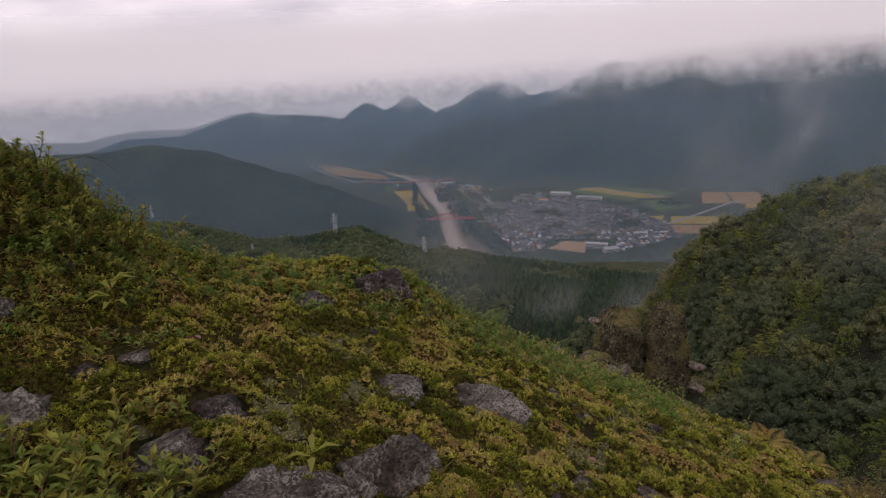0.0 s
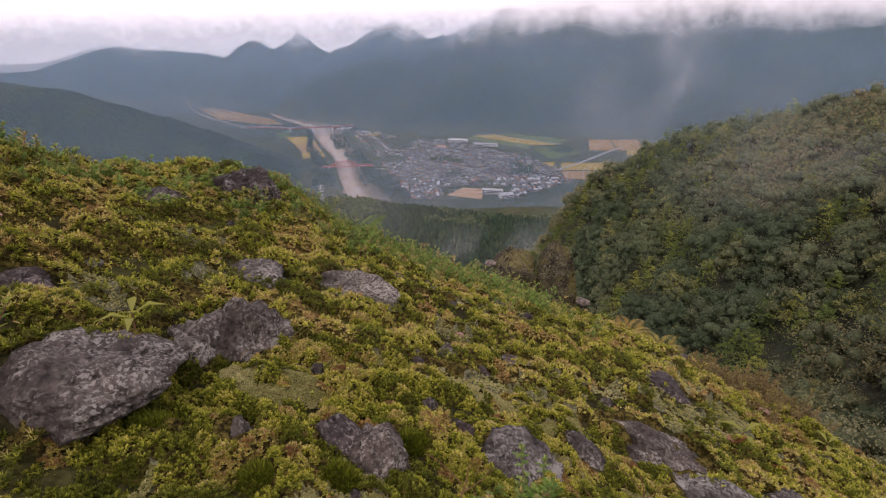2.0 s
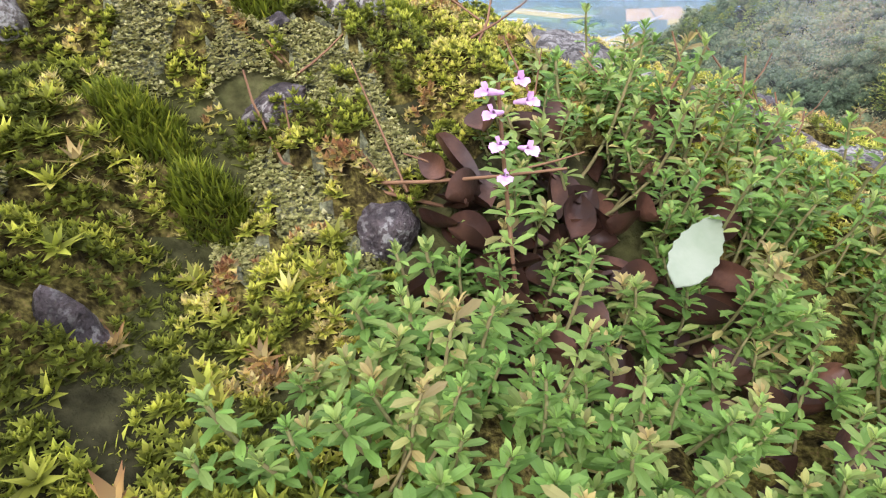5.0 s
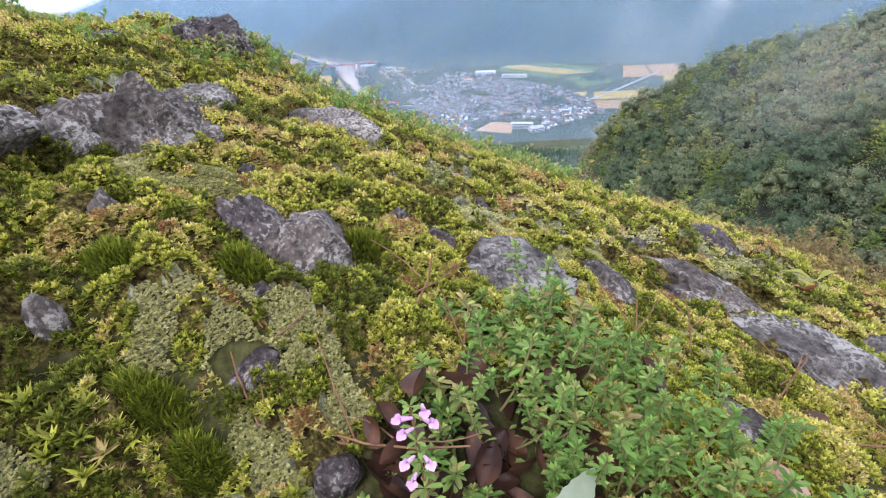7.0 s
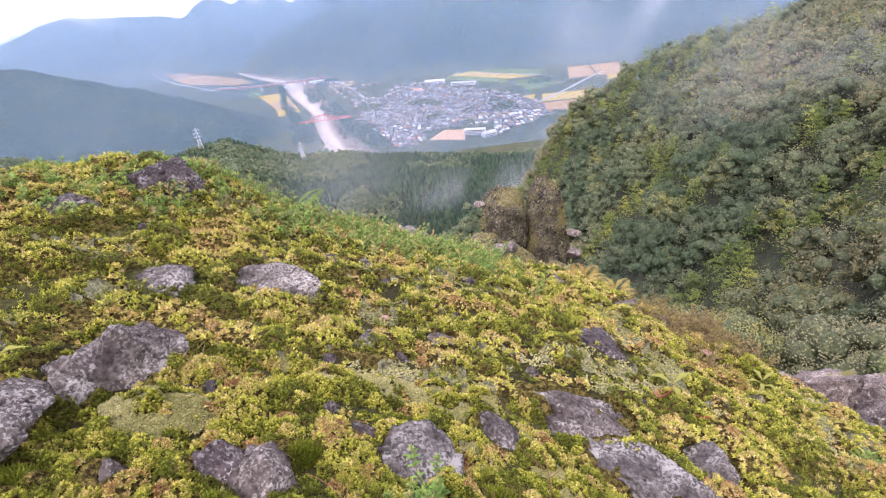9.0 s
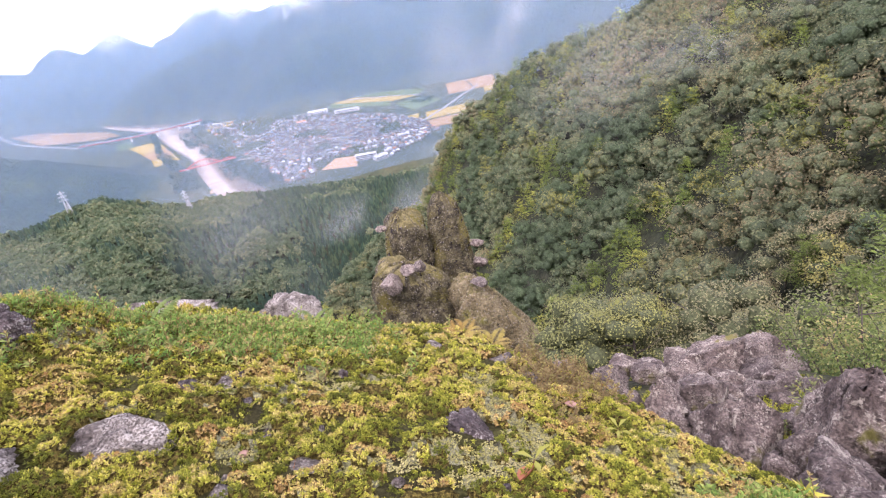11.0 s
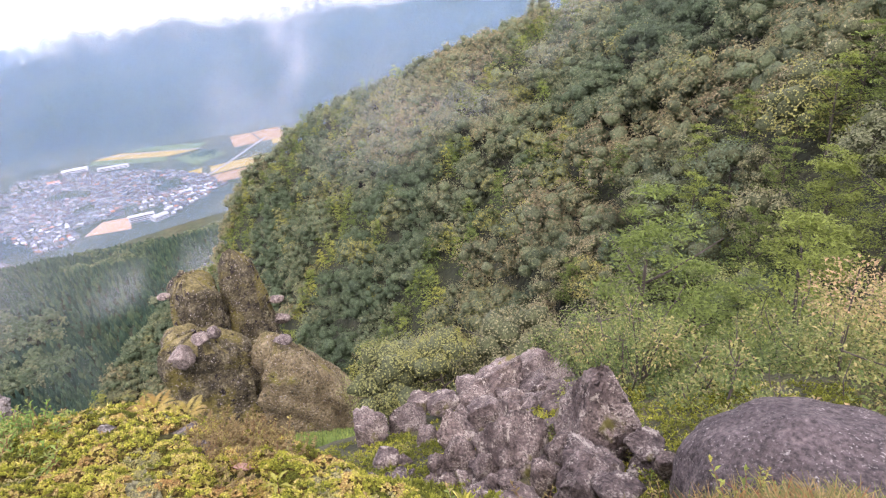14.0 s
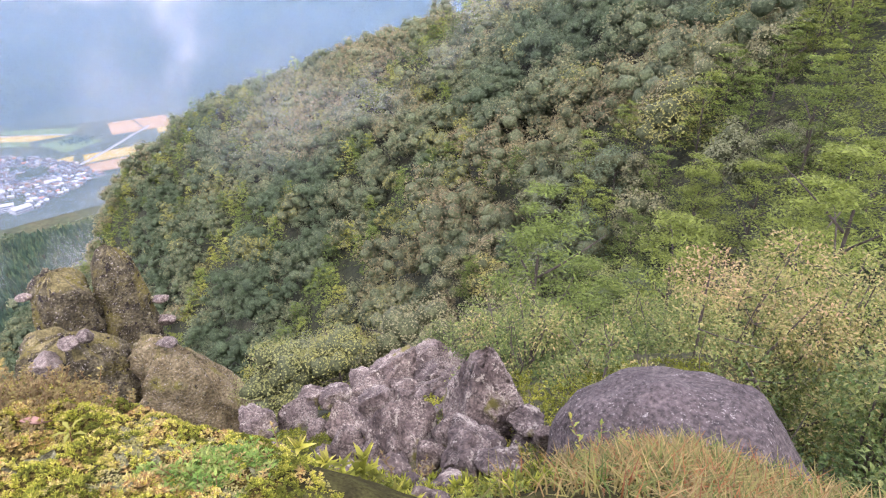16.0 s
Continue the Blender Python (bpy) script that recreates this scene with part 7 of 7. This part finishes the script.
seedling(-0.62, 0.33, 0.06, 8, 0.035, "leafy yellow-green seedling in the moss")


# low shrubby herbs on the crest, the left bank and the right edge
def herb_patch(name, spots, height, leaf, label, material=M_HERB, width=0.36, pairs=5, stems=4):
    svs, sfs, lvs, lfs, tns, a, b = [], [], [], [], [], 0, 0
    for x, y, s in spots:
        st, (v, f), tn = herb_parts(stems, height * s, 0.03 * s, leaf * s**0.5, width, pairs)
        z = float(near_ground(np.array([x]), np.array([y]))[0])
        svs.append(st[0] + (x, y, z))
        sfs.append(st[1] + a)
        a += len(st[0])
        lvs.append(v + (x, y, z))
        lfs.append(f + b)
        tns.append(tn)
        b += len(v)
    ob = new(name, mesh_of(name, np.concatenate(lvs), np.concatenate(lfs), material, smooth=False, tone=np.concatenate(tns)))
    tagged(ob, label, "plants", kind="stuff")
    part("stem", mesh_of("stem", np.concatenate(svs), np.concatenate(sfs), M_STEM), ob)


hg = random.Random(14)
herb_patch("left_bank_herbs", [(-0.78 + hg.gauss(0, 0.06), 0.38 + hg.gauss(0, 0.12), hg.uniform(0.6, 1.3)) for _ in range(300)], 0.032, 0.0105, "leafy green herbs growing over the moss bank", M_HERB, 0.42, 6)
herb_patch("bank_thyme", [(-0.72 + hg.gauss(0, 0.08), 0.42 + hg.gauss(0, 0.12), hg.uniform(0.6, 1.2)) for _ in range(150)], 0.022, 0.0095, "bright green thyme spreading over the moss bank", M_THYME, 0.4, 6)
herb_patch("near_bank_herbs", [(-0.5 + hg.gauss(0, 0.07), 0.06 + hg.gauss(0, 0.05), hg.uniform(0.8, 1.2)) for _ in range(40)], 0.038, 0.016, "green leafy herbs beside the stones")
herb_patch("crest_herbs", [(hg.uniform(-0.85, -0.35), hg.uniform(0.62, 1.15), hg.uniform(0.6, 1.2)) for _ in range(240)], 0.026, 0.0125, "green and yellow low shrubs along the crest", M_THYME, pairs=6)
herb_patch("front_herbs", [(hg.uniform(-0.45, 0.24), hg.uniform(0.8, 1.55), hg.uniform(0.6, 1.2)) for _ in range(460)] + [(-0.08 + hg.gauss(0, 0.15), 1.02 + hg.gauss(0, 0.12), hg.uniform(0.7, 1.5)) for _ in range(420)], 0.03, 0.0115, "bright green low shrubs on the far side of the moss", M_THYME, pairs=5)
herb_patch("edge_herbs", [(0.68 + hg.gauss(0, 0.03), 0.24 + hg.gauss(0, 0.035), hg.uniform(0.7, 1.1)) for _ in range(45)], 0.028, 0.012, "bluish green herbs at the edge of the drop", M_THYME)
M_TAN = foliage("tan_heath", [(0.0, (0.165, 0.128, 0.0525)), (0.6, (0.27, 0.21, 0.0975)), (1.0, (0.3, 0.27, 0.09))], 0.35)
herb_patch("brink_herbs", [(gg_ + hg.gauss(0, 0.05), 0.55 - 0.5 * (gg_ - 1.0) + hg.gauss(0, 0.12), hg.uniform(0.7, 1.2)) for gg_ in [hg.uniform(0.95, 1.6) for _ in range(90)]], 0.045, 0.012, "leafy green weeds below the mossy edge", M_HERB)
herb_patch("edge_heath", [(0.57 + hg.gauss(0, 0.045), 0.68 + hg.gauss(0, 0.08), hg.uniform(0.6, 1.1)) for _ in range(110)], 0.045, 0.008, "tan heath with tiny leaves along the edge", M_TAN, 0.5, 8)

# thin dry twigs over the thyme
for x, y, dx, dy, h in ((-0.05, 0.04, 0.07, -0.02, 0.012), (-0.02, 0.09, 0.02, 0.03, 0.03), (0.1, 0.1, 0.015, 0.02, 0.04), (0.14, 0.09, -0.02, 0.01, 0.035), (0.2, 0.12, 0.03, 0.02, 0.03), (0.24, 0.1, 0.05, -0.02, 0.025), (-0.07, 0.06, -0.02, 0.02, 0.025), (0.17, 0.16, 0.0, 0.03, 0.045)):
    z = float(near_ground(np.array([x]), np.array([y]))[0])
    ob = new("twig")
    ob.matrix_world = pose(x, y, z)
    part("stem", mesh_of("stem", *limb((0, 0, 0), (dx, dy, h), 0.0008, 0.0005, 5, 0.1), M_STEM), ob)
    part("side_shoot", mesh_of("side_shoot", *limb((dx * 0.5, dy * 0.5, h * 0.5), (dx * 0.5 + dy, dy * 0.6 + 0.01, h), 0.0006, 0.0003, 4, 0.1), M_STEM), ob)
    part("side_shoot", mesh_of("side_shoot", *limb((dx * 0.7, dy * 0.7, h * 0.7), (dx * 0.8 - dy, dy + 0.004, h * 1.3), 0.0005, 0.0003, 4, 0.1), M_STEM), ob)
    tagged(ob, "thin bare reddish twig rising from the moss", "twig", "dry twigs")


def chain(points, radius):
    """A bent, tapering stick through the points, in one piece."""
    p = np.array(points)
    v, f = [], []
    for k, c in enumerate(p):
        ax = p[min(k + 1, len(p) - 1)] - p[max(k - 1, 0)]
        ax /= np.linalg.norm(ax)
        s_ = np.cross(ax, (0.3, 0.8, 0.5))
        s_ /= np.linalg.norm(s_)
        u_ = np.cross(ax, s_)
        r = radius * (1 - 0.6 * k / (len(p) - 1))
        v += [c + (s_ * math.cos(q * math.tau / 5) + u_ * math.sin(q * math.tau / 5)) * r for q in range(5)]
        if k:
            f += [((k - 1) * 5 + q, (k - 1) * 5 + (q + 1) % 5, k * 5 + (q + 1) % 5, k * 5 + q) for q in range(5)]
    return np.array(v), np.array(f)


def bare_twig(arms, label):
    """A woody twig with side shoots."""
    ob = new("twig")
    ob.matrix_world = pose(*arms[0][0])
    for k, arm in enumerate(arms):
        part("stem" if k == 0 else "side_shoot", mesh_of("stem", *chain(np.array(arm) - np.array(arms[0][0]), 0.0009 if k == 0 else 0.0006), M_STEM), ob)
    tagged(ob, label, "twig", "dry twigs")


bare_twig([[(-0.01, 0.04, -0.045), (-0.045, 0.034, -0.03), (-0.077, 0.032, -0.016), (-0.088, 0.046, 0.002), (-0.09, 0.05, 0.012)], [(-0.073, 0.033, -0.018), (-0.0735, 0.038, 0.004)], [(-0.035, 0.036, -0.032), (-0.045, 0.05, -0.01), (-0.056, 0.07, 0.008)], [(-0.04, 0.035, -0.031), (-0.052, 0.042, -0.016)]], "bare brown woody twig lying across the lichen")
bare_twig([[(0.03, 0.075, -0.05), (0.016, 0.09, -0.02), (0.004, 0.11, 0.004)], [(0.016, 0.09, -0.02), (0.02, 0.1, 0.0)]], "bare brown woody twig rising behind the flower")
bare_twig([[(0.075, 0.08, -0.06), (0.06, 0.075, -0.03), (0.075, 0.085, -0.008), (0.07, 0.09, 0.006)], [(0.06, 0.075, -0.03), (0.045, 0.09, -0.012), (0.036, 0.1, -0.002)]], "arched woody thyme stem without leaves")


# thin arched grass stalks on the bank
M_STALK = surface("dry_grass_stalk", [(0.3, (0.05, 0.045, 0.025)), (0.7, (0.11, 0.095, 0.05))], 60, bump=0.2)
for stalk in ([(-0.786, 0.424, 0.33), (-0.785, 0.425, 0.386), (-0.785, 0.428, 0.41), (-0.787, 0.427, 0.423), (-0.79, 0.424, 0.429)],
              [(-0.786, 0.424, 0.34), (-0.777, 0.434, 0.385), (-0.767, 0.447, 0.395), (-0.744, 0.47, 0.399), (-0.727, 0.485, 0.387), (-0.717, 0.493, 0.372)],
              [(-0.772, 0.44, 0.32), (-0.762, 0.448, 0.365), (-0.751, 0.46, 0.373), (-0.739, 0.471, 0.368), (-0.731, 0.477, 0.353)],
              [(-0.757, 0.45, 0.3), (-0.749, 0.457, 0.338), (-0.741, 0.465, 0.34), (-0.733, 0.471, 0.333), (-0.729, 0.469, 0.304)]):
    ob = new("grass_stalk", mesh_of("grass_stalk", *chain(np.array(stalk) - stalk[0], 0.0011), M_STALK))
    ob.matrix_world = pose(*stalk[0])
    tagged(ob, "thin dry grass stalk arching over the moss bank", "grass stalk", "grass stalks on the bank")


# ---- ferns ----
M_FERN_TAN = foliage("autumn_fern", [(0.0, (0.255, 0.112, 0.0375)), (0.5, (0.338, 0.21, 0.0675)), (1.0, (0.375, 0.315, 0.0975))], 0.25)
M_FERN_GREEN = foliage("green_fern", [(0.0, (0.1, 0.16, 0.05)), (1.0, (0.22, 0.3, 0.08))], 0.25)


def fern(x, y, size, fronds, material, label, z=None, toward=None, tone=0.5):
    z = float(near_ground(np.array([x]), np.array([y]))[0]) if z is None else z
    ob = new("fern")
    ob.matrix_world = pose(x, y, z)
    for k in range(fronds):
        a = k * math.tau / fronds + 0.6 if toward is None else toward + (k - (fronds - 1) / 2) * 0.4
        bs, ws, ls = [], [], []
        for i in range(15):
            t = 0.12 + 0.88 * i / 14
            c = np.array((math.cos(a) * size * 0.75 * t, math.sin(a) * size * 0.75 * t, size * (0.75 * t - 0.45 * t * t)))
            for s in (-1, 1):
                bs.append(c)
                ws.append((math.cos(a) * 0.35 - s * math.sin(a), math.sin(a) * 0.35 + s * math.cos(a), 0.1))
                ls.append(size * 0.26 * math.sin(math.pi * min(0.98, 0.15 + 0.83 * t)) + 0.004)
        ls = np.array(ls)
        v, f = blades(np.array(bs), np.array(ws), np.tile((0.02, 0.03, 1.0), (len(bs), 1)), ls, ls * 0.28, 0.2, 0.1)
        part("frond", mesh_of("frond", v, f, material, smooth=False, tone=np.clip(np.full(len(v), tone) + pg.normal(0, 0.15), 0, 1)), ob)
    tagged(ob, label, "fern", "ferns")


fern(-0.247, 0.98, 0.12, 3, M_FERN_GREEN, "small upright green fern on the crest", tone=0.8)
for k, (x, y) in enumerate(((0.1, 1.5), (0.17, 1.42), (0.24, 1.36), (0.3, 1.28), (0.05, 1.6))):
    fern(x, y, 0.066, 6, M_FERN_TAN, "rusty autumn fern at the brink of the drop", tone=0.15 + 0.1 * k)
fern(0.44, 1.0, 0.075, 6, M_FERN_TAN, "yellowing fern with spread fronds at the brink", tone=0.8)
fern(0.5, 0.93, 0.07, 5, M_FERN_TAN, "yellowing fern with spread fronds at the brink", tone=0.9)
fern(0.05, 1.2, 0.12, 5, M_FERN_GREEN, "green fern growing from the moss", tone=0.6)

# small dark stones showing through the moss
sg = random.Random(23)
count = 0
while count < 70:
    x, y = sg.uniform(-0.75, 0.6), sg.uniform(0.05, 1.15)
    if x > 0.8 - 0.4 * y or not clear_of_stones(np.array([x]), np.array([y]), 1.3)[0] or inside(x, y, THYME_BED):
        continue
    count += 1
    w = sg.uniform(0.008, 0.024)
    stone(x, y, float(near_ground(np.array([x]), np.array([y]))[0]) + 0.006, w, w * sg.uniform(0.7, 1.0), w * 0.8, sg.uniform(0, 360), sg.uniform(-20, 20), sg.choice((0, 1, 2, 2)))

# ---- dry grass and weeds by the boulder ----
M_GRASS = foliage("dry_grass", [(0.0, (0.09, 0.135, 0.032)), (0.35, (0.2, 0.2, 0.06)), (0.75, (0.33, 0.25, 0.11)), (1.0, (0.26, 0.11, 0.045))], 0.35)


def grass(name, spots, length, label, tone):
    n = len(spots)
    p = np.array(spots)
    z = near_ground(p[:, 0], p[:, 1])
    a = pg.uniform(0, math.tau, n)
    ln = length * pg.uniform(0.5, 1.2, n)
    way = np.stack([np.cos(a) * 0.45, np.sin(a) * 0.45, np.ones(n)], 1)
    side = np.stack([-np.sin(a), np.cos(a), 0 * a], 1) * min(0.0025, 0.028 * length)
    base = np.stack([p[:, 0], p[:, 1], z - 0.01], 1)
    mid = base + way * (ln * 0.5)[:, None]
    tip = base + way * (ln * 0.8)[:, None] + np.stack([np.cos(a), np.sin(a), 0 * a - 0.25], 1) * (ln * 0.35)[:, None]
    v = np.stack([base - side, base + side, mid + side * 0.8, mid - side * 0.8, tip + side * 0.1, tip - side * 0.1], 1).reshape(-1, 3)
    k = np.arange(n)[:, None] * 6
    f = np.stack([k + [0, 1, 2, 3], k + [3, 2, 4, 5]], 1).reshape(-1, 4)
    tn = np.repeat(np.clip(tone + pg.normal(0, 0.34, n), 0, 1), 6)
    tagged(new(name, mesh_of(name, v, f, M_GRASS, smooth=False, tone=tn)), label, "grass", kind="stuff")


gg = random.Random(3)
grass("dry_grass", [(1.9 + gg.gauss(0, 0.24), -0.22 + gg.gauss(0, 0.28)) for _ in range(8000)], 0.11, "dry straw-coloured grass growing below the boulder", 0.52)
grass("slope_grass", [(gg.uniform(1.6, 4.5), gg.uniform(0.6, 4.8)) for _ in range(4500)], 0.07, "thin yellow-green grass between the rocks of the slope", 0.3)
grass("straw_in_moss", [(gg.uniform(-0.75, 0.55), gg.uniform(0.08, 1.2)) for _ in range(900)], 0.022, "short straw-coloured blades scattered through the moss", 0.75)
grass("moss_grass", [(-0.17 + gg.gauss(0, 0.025), 0.25 + gg.gauss(0, 0.025)) for _ in range(160)], 0.035, "short dry grass tuft beside a stone", 0.5)
herb_patch("slope_herbs", [(gg.uniform(1.6, 4.6), gg.uniform(0.2, 4.6), gg.uniform(0.7, 1.6)) for _ in range(80)], 0.09, 0.026, "leafy green weeds between the rocks", M_HERB)
herb_patch("boulder_weeds", [(1.75 + gg.gauss(0, 0.25), 0.62 + gg.gauss(0, 0.16), gg.uniform(0.7, 1.5)) for _ in range(12)], 0.1, 0.022, "yellowish weeds beside the boulder", M_TAN)

x, y = cover(0.85, 5.6, 0.2, 5.6, 0.034)
ok = (grain(x, y, 0.4, 83, 3) > -0.2) & ((y > 0.7) | (x < 1.7)) & clear_of_stones(x, y, 0.35)
x, y = x[ok], y[ok]
v, f, t = tufts(x, y, near_ground(x, y) + 0.06 * mg.uniform(0, 1, len(x)), 0.03 * mg.uniform(0.6, 1.3, len(x)), 8, 5, 70, 0.2, np.clip(0.3 + 0.35 * grain(x, y, 0.4, 84, 2) + mg.normal(0, 0.1, len(x)), 0, 1), 0.3)
tagged(new("slope_moss", mesh_of("slope_moss", v, f, M_MOSS, smooth=False, tone=t)), "yellow-green moss and low weeds between the rocks", "moss", kind="stuff")

g_ = np.random.default_rng(41)
x, y = g_.uniform(1.5, 15, 6500), g_.uniform(6, 42, 6500)
ok = (np.hypot(x, y) > 13) & (np.degrees(np.arctan2(x, y)) > 6) & (np.hypot((x - 8) / 9, (y - 40) / 9) > 1)
x, y = x[ok], y[ok]
v, f, t = tufts(x, y, height(x, y) + 0.12 * mg.uniform(0, 1, len(x)), 0.36 * mg.uniform(0.5, 1.3, len(x)), 9, 5, 75, 0.16, np.clip(0.12 + 0.3 * grain(x, y, 4.0, 86, 3) + mg.normal(0, 0.1, len(x)), 0, 1), 0.2)
tagged(new("slope_shrubs", mesh_of("slope_shrubs", v, f, M_HERB, smooth=False, tone=t)), "low olive shrubs and grass on the steep slope below", "shrubs", kind="stuff")

# ---- oak scrub beyond the boulder ----
M_OAK = foliage("oak_scrub", [(0.0, (0.075, 0.13, 0.04)), (0.4, (0.19, 0.24, 0.075)), (0.7, (0.36, 0.33, 0.13)), (1.0, (0.47, 0.33, 0.19))], 0.35, rough=0.45)


def scrub(x, y, z, w, h, n, leaf, tone, label, lobes=24):
    ob = new("oak_bush")
    ob.matrix_world = pose(x, y, min(z, float(height(x, y)[0]) + 0.3))
    c = np.stack([pg.normal(0, w * 0.24, lobes), pg.normal(0, w * 0.24, lobes), h * pg.uniform(0.3, 0.92, lobes)], 1)
    c[:, 2] -= 0.25 * h * (np.hypot(c[:, 0], c[:, 1]) / (w * 0.5)) ** 2
    sticks = [limb((0, 0, -0.5), (p[0], p[1], p[2] + 0.1 * h), 0.03, 0.006, 5, 0.05) for p in c]
    for _ in range(26):
        p = c[pg.integers(0, lobes)]
        q = p + pg.normal(0, 0.1 * w, 3) + (0, 0, 0.12 * h)
        sticks.append(limb(p, q, 0.009, 0.003, 4, 0.1))
    part("branchwork", mesh_of("branchwork", *joined(sticks), M_BARK), ob)
    pick = pg.integers(0, lobes, n)
    d = pg.normal(size=(n, 3))
    d /= np.linalg.norm(d, axis=1, keepdims=True)
    p = c[pick] + d * (w * 0.145 * pg.uniform(0.3, 1.15, n) ** 0.6)[:, None] * (1, 1, 0.8)
    way = d * (1, 1, 0.5) + pg.normal(size=(n, 3)) * 0.5
    ls = leaf * pg.uniform(0.6, 1.25, n)
    v, f = blades(p, way, d * 0.5 + (0, 0, 0.8) + pg.normal(size=(n, 3)) * 0.3, ls, ls * 0.48, 0.2, 0.25)
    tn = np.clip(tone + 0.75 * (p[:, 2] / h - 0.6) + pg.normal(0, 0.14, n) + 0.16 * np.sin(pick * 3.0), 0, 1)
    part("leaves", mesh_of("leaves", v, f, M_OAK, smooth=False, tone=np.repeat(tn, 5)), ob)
    tagged(ob, label, "bush", "oak scrub")


scrub(6.3, 0.75, -4.7, 2.9, 2.8, 22000, 0.046, 0.6, "oak scrub with yellowing leaves behind the boulder")
scrub(7.3, -0.35, -4.7, 3.2, 3.3, 22000, 0.05, 0.45, "tall green oak scrub with browning tips")
scrub(5.0, -0.9, -4.2, 2.4, 2.0, 10000, 0.055, 0.2, "dark green scrub in the shade beside the boulder")
scrub(5.2, 2.2, -5.0, 1.8, 1.7, 7000, 0.06, 0.28, "green scrub at the foot of the outcrop")
scrub(8.4, 1.9, -6.4, 2.6, 3.0, 9000, 0.06, 0.5, "oak scrub with reddish tips on the slope")
scrub(4.75, 1.35, -4.1, 1.5, 1.25, 7000, 0.042, 0.34, "green scrub close behind the pointed rock")
scrub(5.6, 3.0, -5.0, 1.9, 1.5, 7000, 0.048, 0.4, "olive scrub behind the rocks of the outcrop")
scrub(6.8, 4.1, -6.2, 2.4, 1.9, 8000, 0.055, 0.3, "grey-green scrub on the slope below the outcrop")
scrub(4.3, 0.75, -3.7, 1.2, 1.0, 5000, 0.04, 0.5, "yellow-green scrub between the boulder and the pointed rock")
